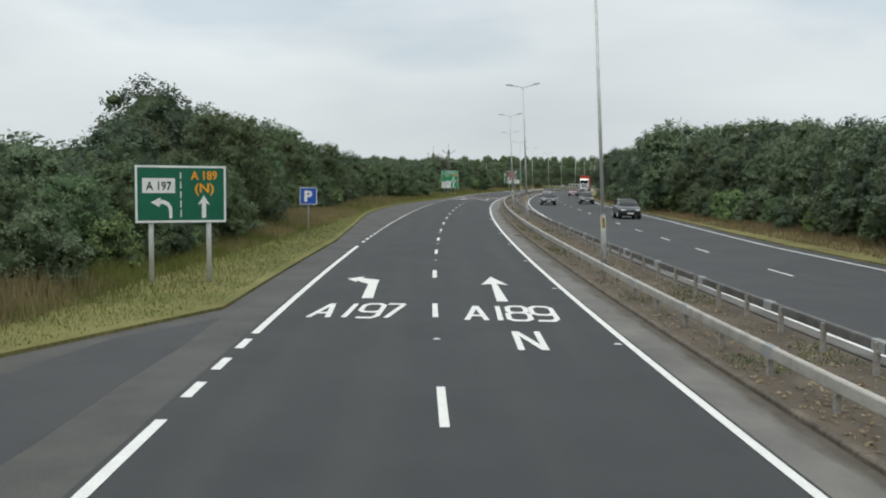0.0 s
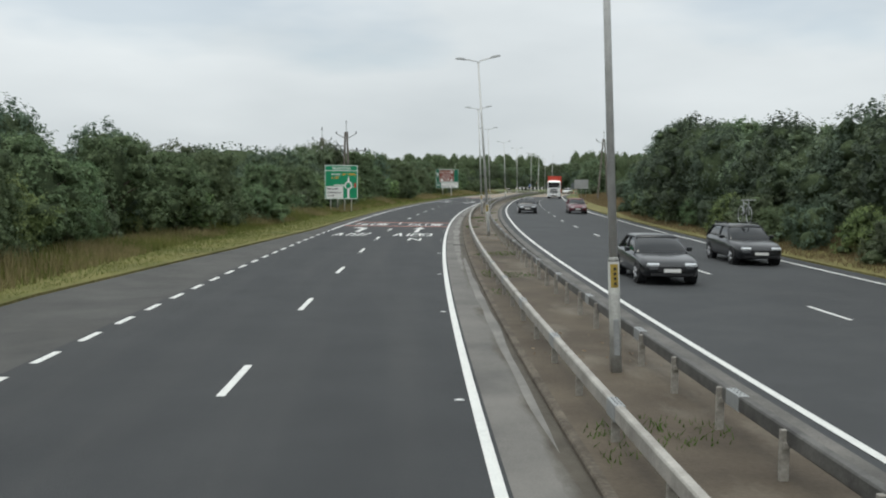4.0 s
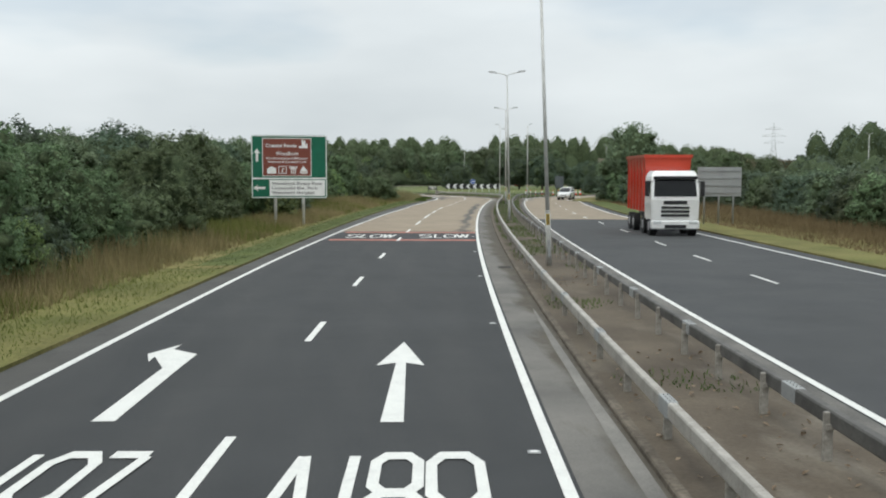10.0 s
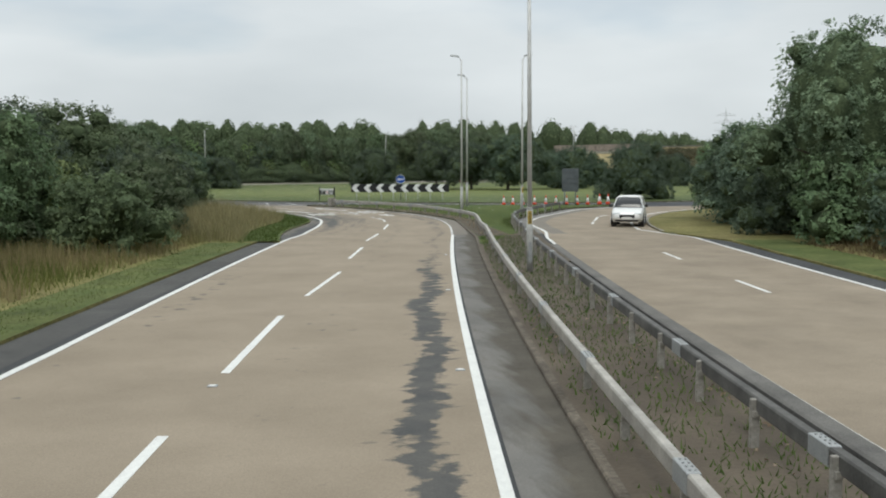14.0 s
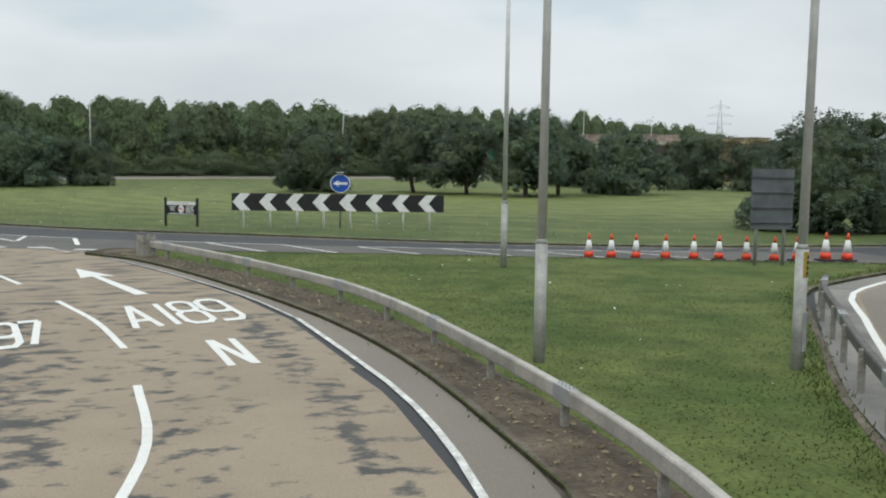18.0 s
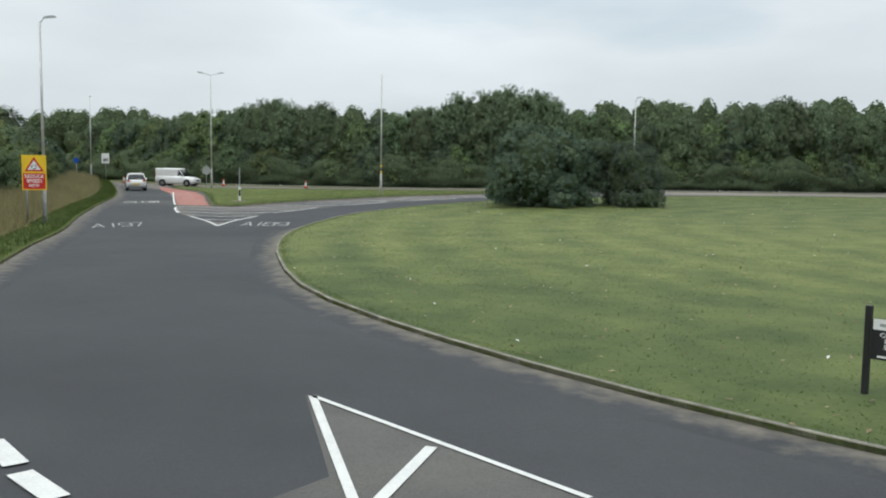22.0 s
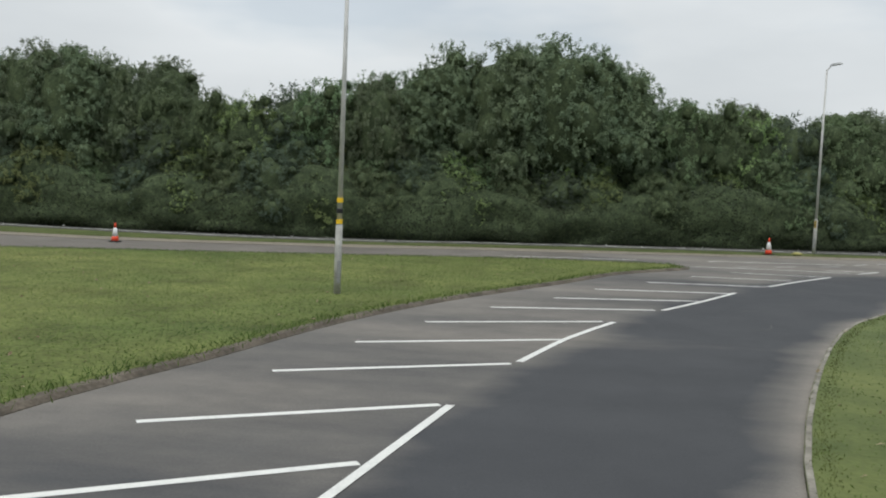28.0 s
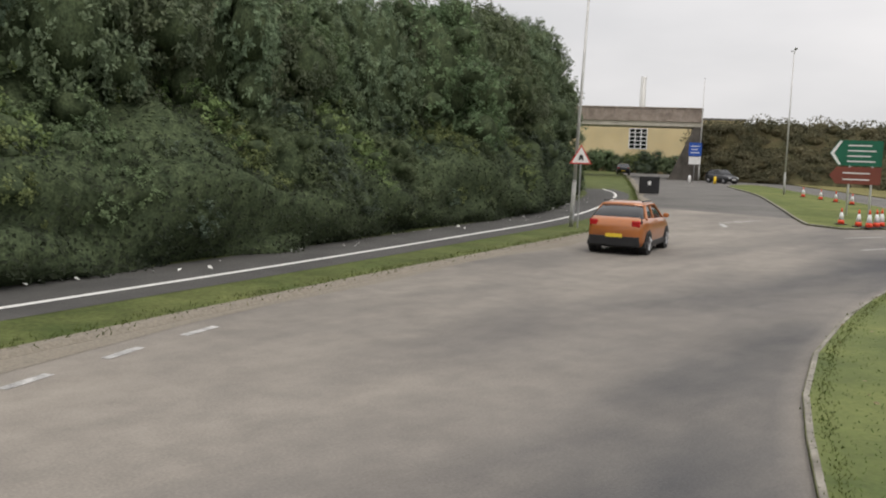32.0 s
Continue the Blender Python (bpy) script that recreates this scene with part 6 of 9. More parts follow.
# trees and bushes crowding the verges just before the roundabout
for key, x, y, top in (("tree0", 29.0, 337.0, 6.9), ("tree1", 25.2, 344.0, 7.6), ("tree2", 22.0, 339.0, 7.4), ("tree3", 26.6, 330.5, 6.5), ("tree1", 31.0, 339.5, 5.6), ("bush3", 32.6, 343.5, 4.9), ("tree0", 30.6, 346.5, 5.4), ("bush0", 33.4, 348.0, 4.3)):
    plant_top(key, x, y, 0.0, top)
for key, x, y, top in (("bush3", 60.4, 319.5, 3.7), ("bush0", 59.5, 313.6, 3.9), ("bush3", 58.4, 309.4, 3.1), ("tree3", 63.8, 328.2, 5.6), ("bush3", 62.2, 324.0, 4.5), ("tree0", 66.4, 332.0, 6.0), ("bush1", 58.6, 305.2, 2.5), ("tree3", 66.8, 326.0, 6.6)):
    plant_top(key, x, y, 0.0, top, group="bushes round the lone tree")
random.setstate(state)
for x, y, s in ((60.8, 315.6, 1.29), (66.5, 321.0, 0.8), (64.0, 309.5, 0.6), (72.0, 314.0, 0.8), (73.5, 326.0, 0.85), (78.0, 330.0, 0.85), (76.5, 322.0, 0.9), (84.0, 333.5, 0.8), (90, 336, 0.85), (97, 337, 0.8), (104, 338, 0.85)):
    plant("big%d" % (k % 2), x, y, scale=s)
    k += 1
for x, y, s in ((63.5, 309.0, 0.7), (66.0, 322.5, 0.6), (70.5, 327.5, 0.75), (62.0, 303.0, 0.6), (60.5, 296.0, 0.5), (75.5, 332.5, 0.7), (80.5, 335.5, 0.7)):
    plant("bush%d" % (k % 4), x, y, scale=s * 1.2, group="roadside bushes")
    k += 1
# trees on the central island
for x, y, s, key in ((60.3, 407.0, 0.95, "round0"), (68.9, 405.5, 0.98, "lifted1"), (72.4, 401.5, 0.98, "lifted0"), (76.0, 397.2, 1.08, "lifted1"), (80.2, 400.0, 0.98, "lifted0"), (88.0, 402.0, 1.0, "round0"), (75.6, 361.8, 0.92, "round1"), (35.0, 417.5, 0.95, "round0"), (40.6, 421.8, 0.78, "round1"), (37.4, 421.5, 0.8, "round1"), (93, 421, 0.85, "round1"), (98, 418.5, 0.82, "round0"), (108, 411, 0.86, "round1"), (113, 406, 0.84, "round0"), (117.5, 399, 0.86, "round1"), (96, 430, 1.0, "round0"), (104, 415, 1.0, "round1"), (100, 385, 0.95, "round0")):
    plant(key, x, y, scale=s, group="trees on the island")
# hedge bank north of the roundabout
HEDGE = smooth_line([(-78, 545), (-58, 508), (-45, 478), (-33, 463), (-20, 455.2), (-8, 451.6), (2, 450.6), (10, 450.9), (17.5, 452.3), (29.5, 456.9), (39.5, 460.3), (47.3, 462.9), (57.6, 465.4), (66.5, 468.2), (79.2, 472.0), (88.0, 476.2), (97.0, 481.6), (106.0, 488.4), (116.0, 498.0)], 2.2)
HN = normals(HEDGE)
for i, (x, y) in enumerate(HEDGE):
    for row, (d, s0, z0) in enumerate(((1.9, 0.82, 0.4), (3.6, 1.0, 1.0), (7.2, 0.9, 3.0))):
        if row > 1 and ((i + row) % 2 or x < -25):
            continue
        px, py = x - HN[i][0] * d + random.uniform(-0.5, 0.5), y - HN[i][1] * d + random.uniform(-0.25, 0.25)
        key = "fine%d" % ((i * 5 + row * 3) % 3)
        if row == 1 and (abs(x - 58) < 1.2 or abs(x - 27) < 1.2):
            key = "lime0"
        if row == 2 and i % 6 == 0:
            key = "lime0"
        plant(key, px, py, VERGE_Z + z0, s0 * random.uniform(0.85, 1.15), random.uniform(0.9, 1.15), group="hedge bank shrubs")


def bank_top(x):
    """How high the trees on the bank stand, along the hedge."""
    return float(np.interp(x, (-90, -12, -7, -1.5, 2.5, 4.5, 9.5, 10.5, 18, 18.8, 22, 28.2, 30.6, 32.2, 52, 54, 57, 61, 63, 70, 80, 88, 97, 116),
                           (8.0, 8.1, 9.0, 10.2, 9.6, 7.6, 7.6, 8.7, 9.2, 10.4, 11.6, 11.7, 11.0, 8.8, 8.7, 9.8, 10.8, 10.6, 9.2, 9.4, 10.3, 11.2, 11.9, 11.2)))


for i in range(len(HEDGE)):
    d = 4.9 + 0.7 * math.sin(i * 1.7)
    px, py = HEDGE[i][0] - HN[i][0] * d, HEDGE[i][1] - HN[i][1] * d
    top = bank_top(px) + random.uniform(-0.55, 0.25)
    plant_top("big0" if top > 8.8 else ("fine0", "fine1", "big1", "fine2")[i % 4], px, py, 1.4, top, random.uniform(1.25, 1.5), group="bank trees")
for i in range(0, len(HEDGE), 2):
    d = 10.2 + 1.2 * math.sin(i * 1.7)
    px, py = HEDGE[i][0] - HN[i][0] * d, HEDGE[i][1] - HN[i][1] * d
    plant_top("big%d" % (k % 2), px, py, 3.0, bank_top(px) + random.uniform(-0.4, 0.5), random.uniform(0.95, 1.1), group="bank trees")
    k += 1
for i in range(len(HEDGE)):
    x, y = HEDGE[i]
    if x > 64 and i % 2 == 0:
        d = 5.6 + 1.5 * math.sin(i * 1.3)
        plant_top("big%d" % (i // 2 % 2), x - HN[i][0] * d, y - HN[i][1] * d, 1.2, bank_top(x) + random.uniform(-0.5, 0.4), random.uniform(0.95, 1.1), group="bank trees")
# the dark tree that stands out of the bank
plant_top("big0", 56.0, 470.2, 2.4, 11.2, 1.15, group="bank trees")
plant_top("big0", 52.4, 469.4, 2.4, 10.2, 1.7, group="bank trees")


def hedge_wall(line, seed):
    """The dense continuous hedge at the foot of the bank."""
    rng = np.random.default_rng(seed)
    hd = thing("hedge", "long dense dark green hedge along the footpath", "hedge")
    nn = normals(line)
    a = np.array(line)
    s_ = np.concatenate([[0], np.cumsum(np.linalg.norm(np.diff(a, axis=0), axis=1))])
    prof = ((0.30, 0.0), (0.08, 0.4), (0.0, 1.0), (0.10, 1.7), (0.34, 2.3), (0.85, 2.75), (1.7, 3.0), (2.8, 3.2))

    def surface(q, v):
        """The place and outward way at q metres along, v of the profile."""
        d, z = np.interp(v, range(8), [p[0] for p in prof]), np.interp(v, range(8), [p[1] for p in prof])
        x, y = np.interp(q, s_, a[:, 0]), np.interp(q, s_, a[:, 1])
        nx, ny = np.interp(q, s_, nn[:, 0]), np.interp(q, s_, nn[:, 1])
        hgt = 1.0 + 0.12 * np.sin(q * 0.31) + 0.12 * np.sin(q * 0.83 + 1)
        bulge = np.array([0.75 * noise.noise((float(qq) * 0.33, float(vv) * 0.55, 3.1)) + 0.30 * noise.noise((float(qq) * 1.6, float(vv) * 2.2, 7.7)) for qq, vv in zip(q, v)])
        out = np.stack([nx * np.clip(1.2 - z / 3.6, 0, 1), ny * np.clip(1.2 - z / 3.6, 0, 1), np.clip(z / 3.4, 0.1, 1)], 1)
        p = np.stack([x - nx * d, y - ny * d, z * hgt], 1) + out * bulge[:, None]
        return p, out

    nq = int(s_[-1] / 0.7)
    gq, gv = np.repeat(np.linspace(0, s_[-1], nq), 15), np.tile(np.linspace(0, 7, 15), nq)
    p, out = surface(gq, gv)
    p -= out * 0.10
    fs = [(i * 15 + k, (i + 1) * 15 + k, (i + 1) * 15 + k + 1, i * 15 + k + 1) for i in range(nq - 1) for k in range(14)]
    # sheet behind the leaves, its dark colour standing for the shade inside
    part("inside", ([tuple(v) for v in p.tolist()], fs), M["core"], hd, "hedge inside with the inner shade put into its colour", smooth=True)
    n = 62000
    near = rng.uniform(0, 1, n) < 0.9
    q = np.where(near, rng.uniform(s_[-1] * 0.45, s_[-1], n), rng.uniform(0, s_[-1] * 0.45, n))
    p, out = surface(q, rng.uniform(0, 6.6, n))
    p += out * rng.uniform(-0.12, 0.16, (n, 1))
    p[:, 2] = np.maximum(p[:, 2], 0.08)
    vs, fs = leaf_cards(p, out + np.array([0, 0, 0.3]), 0.062, rng, 0.5)
    part("leaves", ([tuple(v) for v in vs.tolist()], [tuple(f) for f in fs.tolist()]), M["hedge_leaf"], hd, "small dark green leaves")


hedge_wall(HEDGE, 77)
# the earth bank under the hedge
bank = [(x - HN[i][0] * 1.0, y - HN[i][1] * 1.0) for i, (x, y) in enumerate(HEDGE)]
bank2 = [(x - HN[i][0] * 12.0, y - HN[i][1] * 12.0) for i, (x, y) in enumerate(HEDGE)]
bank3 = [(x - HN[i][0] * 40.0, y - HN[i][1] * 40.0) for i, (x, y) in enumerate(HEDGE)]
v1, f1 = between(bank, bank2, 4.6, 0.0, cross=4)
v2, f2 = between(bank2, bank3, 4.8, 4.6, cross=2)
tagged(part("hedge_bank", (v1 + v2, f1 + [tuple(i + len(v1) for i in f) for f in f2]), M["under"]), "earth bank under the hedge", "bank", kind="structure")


def far_wood(name, label, spots, seed, leaf, size=0.55, per=60, core=0.92, loose=0.07, inner="core", h_min=False):
    """Far woods as one mass of lobes with large leaf sprays."""
    rng = np.random.default_rng(seed)
    V, F, mi = [], [], []
    if h_min:
        # tall trees: a body with smaller heads leaning out of it
        spots = [q for x, y, z, w, h in spots for q in ((x, y, z, w * 0.85, h * 0.74), (x + rng.uniform(-0.5, 0.5) * w, y + rng.uniform(-0.5, 0.5) * w, z + h * 0.46, w * 0.55, h * 0.50), (x + rng.uniform(-0.9, 0.9) * w, y + rng.uniform(-0.9, 0.9) * w, z + h * 0.38, w * 0.5, h * 0.42))]
    for x, y, z, w, h in spots:
        d = rng.normal(0, 1, (per, 3))
        d /= np.linalg.norm(d, axis=1)[:, None]
        d[:, 2] = np.abs(d[:, 2])
        p = np.array((x, y, z + h * 0.25)) + d * np.array((w, w, h * 0.75)) * (1 + rng.uniform(-0.15, 1.0, (per, 1)) * loose)
        vs, fs = leaf_cards(p, d, size, rng)
        o = len(V)
        V += vs.tolist()
        F += (fs + o).tolist()
        mi += [0] * len(fs)
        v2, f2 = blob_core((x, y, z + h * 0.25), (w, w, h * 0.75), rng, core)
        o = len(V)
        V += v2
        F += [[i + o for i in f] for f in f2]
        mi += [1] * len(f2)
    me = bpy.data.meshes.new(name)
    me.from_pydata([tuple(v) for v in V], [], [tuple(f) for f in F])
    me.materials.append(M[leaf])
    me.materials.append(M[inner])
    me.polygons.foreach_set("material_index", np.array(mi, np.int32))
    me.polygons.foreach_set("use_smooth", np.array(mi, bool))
    return tagged(new(name, me), label, "woodland", kind="stuff")


# railway embankment running away from the bridge, under rough scrub
RAIL = [(153.3 + 0.47 * s_, 503.4 - 0.88 * s_) for s_ in range(0, 150, 6)]
UP = [(x + 0.88 * 4, y + 0.47 * 4) for x, y in RAIL]
FOOT = [(x - 0.88 * (2.0 + min(8.0, i * 3.0)), y - 0.47 * (2.0 + min(8.0, i * 3.0))) for i, (x, y) in enumerate(RAIL)]
va, fa = between(FOOT, RAIL, 6.6, VERGE_Z, cross=4)
vb, fb = between(RAIL, UP, 6.7, 6.6, cross=1)
vc, fc_ = between(UP, [(x + 8, y + 4.3) for x, y in UP], -0.2, 6.7, cross=3)
tagged(part("east_embankment", (va + vb + vc, fa + [tuple(i + len(va) for i in f) for f in fb] + [tuple(i + len(va) + len(vb) for i in f) for f in fc_]), M["scrub"]), "scrubby embankment beside the railway bridge", "bank", kind="structure")
spots = []
for i in range(760):
    q, c_ = random.uniform(0, len(RAIL) - 1.01), random.uniform(-0.05, 1.25)
    j = int(q)
    rx, ry = RAIL[j][0] + (RAIL[j + 1][0] - RAIL[j][0]) * (q - j), RAIL[j][1] + (RAIL[j + 1][1] - RAIL[j][1]) * (q - j)
    fx, fy = FOOT[j][0] + (FOOT[j + 1][0] - FOOT[j][0]) * (q - j), FOOT[j][1] + (FOOT[j + 1][1] - FOOT[j][1]) * (q - j)
    w = random.uniform(0.6, 1.7)
    spots.append((fx + (rx - fx) * c_, fy + (ry - fy) * c_, 6.6 * min(1.0, max(0.0, c_)) - 0.5, w, w * random.uniform(0.7, 1.3)))
for i in range(120):
    q = random.uniform(10, len(EAST_LINE) - 45)
    p = shift(EAST_LINE, 7.0 + random.uniform(0, 14))[int(q)]
    w = random.uniform(0.8, 1.6)
    spots.append((p[0], p[1], -0.2, w, w * random.uniform(0.9, 1.6)))
far_wood("embankment_scrub", "rough brown and olive scrub covering the embankment", spots, 95, "scrub_leaf", 0.16, 190, 0.64, 0.30, "scrub")
plant("round1", 176.0, 462.5, 6.0, 0.42, 1.3, group="embankment trees")
plant("round0", 158.5, 495.5, 5.8, 0.30, 0.9, group="embankment trees")
plant("round1", 167.5, 478.0, 5.8, 0.26, 0.9, group="embankment trees")
# field hedge and lone scrub beyond the oncoming carriageway
spots = []
for i in range(70):
    y = 186 + i * 1.9
    spots.append((right_x(min(y, 320)) + 39 + 2.5 * math.sin(y * 0.1) + random.uniform(-1, 1), y, 0, random.uniform(2.0, 3.0), random.uniform(4.0, 5.4)))
far_wood("field_hedge", "dark hedge along the field edge", spots, 96, "leaf3", 0.22, 150)
spots = []
for i in range(150):
    f = i / 150
    x = -150 + 420 * f
    if x > 95:
        continue
    spots.append((x + random.uniform(-2, 2), 600 + 20 * math.sin(f * 9) + random.uniform(-10, 10) - (0 if f < 0.5 else (f - 0.5) * 160), 4.0, random.uniform(4, 6.5), random.uniform(11.5, 14.5)))
far_wood("far_wood_north", "distant dark woodland on the skyline", spots, 91, "leaf0", 0.42, 130, h_min=True)
spots = []
for i in range(132):
    y = 20 + i * 3.3
    spots.append((185 + 7 * math.sin(i * 0.13) + random.uniform(-9, 9), y, 0, random.uniform(4.5, 7), random.uniform(14.5, 19.5)))
far_wood("far_wood_east", "distant line of trees beyond the fields", spots, 92, "leaf3", 0.42, 120, h_min=True)
spots = []
for i in range(46):
    q, r_ = radians(15.0 + i * 0.4), 390 + random.uniform(-22, 22)
    spots.append((35 + r_ * math.sin(q), 290 + r_ * math.cos(q), 0, random.uniform(5, 8), float(np.interp(i, (0, 22, 34, 46), (23.5, 22.5, 19, 14))) * random.uniform(0.88, 1.05)))
far_wood("far_wood_north_east", "distant woodland beyond the railway", spots, 97, "leaf0", 0.42, 130, h_min=True)
spots = []
for i in range(90):
    y = -40 + i * 4.6
    spots.append((right_x(min(y, 320)) - 27 - random.uniform(0, 5), y, 0, random.uniform(3, 4.5), west_height(y) * random.uniform(0.85, 1.02) * (0.62 if y < 95 else 1.0)))
far_wood("wood_west", "dense wood behind the roadside trees", spots, 93, "leaf3", 0.26, 160)
spots = []
for i in range(64):
    y = -40 + i * 3.6
    spots.append((right_x(y) + 33 + random.uniform(0, 4), y, 0, random.uniform(3, 4.5), random.uniform(5.5, 7.2)))
far_wood("wood_east", "dense wood behind the eastern trees", spots, 94, "leaf3", 0.26, 160)


def blades(name, label, x, y, z, height, width, mat, seed, lean=0.35):
    """Grass blades, one slim triangle each."""
    rng = np.random.default_rng(seed)
    n = len(x)
    h = np.broadcast_to(height, (n,)) * rng.uniform(0.55, 1.25, n)
    a = rng.uniform(0, 6.283, n)
    l = rng.normal(0, lean, (n, 2)) * h[:, None]
    w = np.broadcast_to(width, (n,))
    p0 = np.stack([x - np.cos(a) * w, y - np.sin(a) * w, np.full(n, z)], 1)
    p1 = np.stack([x + np.cos(a) * w, y + np.sin(a) * w, np.full(n, z)], 1)
    p2 = np.stack([x + l[:, 0], y + l[:, 1], z + h], 1)
    me = bpy.data.meshes.new(name)
    v = np.stack([p0, p1, p2], 1).reshape(-1, 3)
    me.vertices.add(len(v))
    me.vertices.foreach_set("co", v.ravel())
    me.loops.add(n * 3)
    me.loops.foreach_set("vertex_index", np.arange(n * 3, dtype=np.int32))
    me.polygons.add(n)
    me.polygons.foreach_set("loop_start", np.arange(n, dtype=np.int32) * 3)
    me.polygons.foreach_set("loop_total", np.full(n, 3, np.int32))
    me.update()
    me.materials.append(mat)
    return tagged(new(name, me), label, "grass", kind="stuff")


def scatter_band(y0, y1, off0, off1, n, seed):
    rng = np.random.default_rng(seed)
    y = rng.uniform(y0, y1, n)
    base = np.array([right_x(v) for v in y])
    slope = np.array([(right_x(v + 1) - right_x(v)) for v in y])
    d = rng.uniform(0, 1, n)
    o0 = np.interp(y, [r[0] for r in off0], [r[1] for r in off0])
    o1 = np.interp(y, [r[0] for r in off1], [r[1] for r in off1])
    o = o0 + (o1 - o0) * d
    ln = np.sqrt(1 + slope ** 2)
    return base + o / ln, y - o * slope / ln, d


LV2 = [(r[0], r[1] - 0.25) for r in LEFT_VERGE]
x, y, d = scatter_band(-10, 322, LV2, [(r[0], min(r[1] - 4.0, -12.6)) for r in LEFT_VERGE], 90000, 3)
far = y > 245
blades("verge_grass", "short dry yellow-green verge grass", x[~far], y[~far], VERGE_Z, 0.08 + 0.25 * d[~far] ** 2, 0.012, M["tallgreen"], 4)
far &= d < 0.42
blades("verge_grass_green", "short green verge grass", x[far], y[far], VERGE_Z, 0.05, 0.012, M["blade"], 14)
x, y, d = scatter_band(-10, 330, [(-10, -12.5), (20, -12.3), (60, -11.2), (130, -12.3), (180, -10.6), (330, -10.1)], [(r[0], min(r[1] - 6.0, -15.5)) for r in LEFT_VERGE], 110000, 5)
patch = np.array([noise.noise((float(a) * 0.16, float(b) * 0.16, 9)) for a, b in zip(x, y)]) + RNG.normal(0, 0.16, len(x)) > -0.07
tall = 0.34 + 0.70 * np.clip(d * 2.5, 0, 1) * (0.6 + 0.4 * np.sin(y * 0.13)) * np.where(patch, 1.0, 0.8)
blades("tall_grass", "tall straw-coloured dry grass below the trees", x[patch], y[patch], VERGE_Z, tall[patch], 0.016, M["drygrass"], 6, 0.24)
blades("tall_green_grass", "tall olive green grass among the dry grass", x[~patch], y[~patch], VERGE_Z, tall[~patch], 0.016, M["tallgreen"], 7, 0.3)
x, y, d = scatter_band(-10, 318, [(-10, 13.6), (72, 14.8), (160, 15.2), (200, 16.6), (262, 15.2), (318, 13.6)], [(-10, 22), (110, 24), (180, 23.5), (220, 25), (266, 22.6), (300, 24), (318, 20)], 120000, 8)
blades("right_grass", "dry grass beyond the oncoming carriageway", x, y, VERGE_Z, 0.16 + 0.62 * np.clip(d * 2.4 - 0.35, 0, 1) * (0.75 + 0.25 * np.sin(y * 0.4 + x)), 0.02, M["drygrass"], 9, 0.3)
x, y, d = scatter_band(-10, 322, [(0, 1.2), (322, 1.2)], [(0, 3.6), (322, 3.6)], 60000, 10)
keep = np.array([noise.noise((float(a) * 0.35, float(b) * 0.35, 0)) for a, b in zip(x, y)]) + np.clip((y - 250) / 120, 0, 0.6) > np.interp(y, (0, 110, 228, 262), (0.16, 0.33, 0.33, -0.13))
blades("median_weeds", "sparse weeds on the dirt median", x[keep], y[keep], VERGE_Z, 0.09, 0.012, M["blade"], 11, 0.5)


def lawn(name, label, outline_pts, n, seed, near, reach, h=0.03, mat="blade"):
    rng = np.random.default_rng(seed)
    a = np.array(outline_pts)
    x = rng.uniform(a[:, 0].min(), a[:, 0].max(), n)
    y = rng.uniform(a[:, 1].min(), a[:, 1].max(), n)
    ok = inside(outline_pts, x, y)
    x, y = x[ok], y[ok]
    dist = np.min([np.hypot(x - q[0], y - q[1]) for q in near], 0)
    keep = rng.uniform(0, 1, len(x)) < np.clip(1.5 - dist / reach, 0.03, 1)
    blades(name, label, x[keep], y[keep], VERGE_Z, h, 0.011, M[mat], seed + 1, 0.9)


RING = [(46, 348), (40, 364), (33, 378), (26, 395), (25, 410), (30, 430), (39.70, 442.29), (47.66, 448.34)]
lawn("island_grass", "short mown grass blades", ISLE, 420000, 20, RING, 16)
lawn("median_grass", "rough green grass blades of the median wedge", NOSE_LINE, 70000, 24, [(48, 336), (47, 344), (45, 352)], 10, 0.028, "blade")
lawn("splitter_grass", "short grass blades of the splitter island", SPLIT_LINE, 120000, 22, RING, 22)


def edge_tufts(name, line, n, seed, h, mat, side=0.15, spread_=0.18):
    rng = np.random.default_rng(seed)
    a = np.array(line)
    s = np.concatenate([[0], np.cumsum(np.linalg.norm(np.diff(a, axis=0), axis=1))])
    q = rng.uniform(0, s[-1], n)
    nn = normals(line)
    x = np.interp(q, s, a[:, 0]) + np.interp(q, s, nn[:, 0]) * (side + rng.normal(0, spread_, n))
    y = np.interp(q, s, a[:, 1]) + np.interp(q, s, nn[:, 1]) * (side + rng.normal(0, spread_, n))
    blades(name, "ragged grass growing over the kerb", x, y, 0.05, h, 0.012, mat, seed, 0.6)


edge_tufts("kerb_grass", ISLE + ISLE[:1], 26000, 31, 0.07, M["blade"], 0.24, 0.09)
edge_tufts("kerb_grass", list(reversed(SPLIT_LINE)), 7000, 32, 0.11, M["blade"], 0.25)
edge_tufts("kerb_grass", smooth_line(LEFT_KERB, 2.0), 16000, 33, 0.10, M["lush_blade"], -0.35, 0.25)
edge_tufts("kerb_grass", FAR_LINE, 16000, 34, 0.10, M["blade"], -0.3, 0.2)
edge_tufts("kerb_grass", NOSE_LINE, 6000, 35, 0.08, M["lush_blade"], 0.3, 0.2)
rng = np.random.default_rng(44)
q = rng.uniform(0, 1, 60000)
LK = smooth_line(LEFT_KERB, 2.0)
la, ln_ = np.array(LK), normals(LK)
s = np.linspace(0, 1, len(LK))
dd = rng.uniform(1.5, 6.5, 60000)
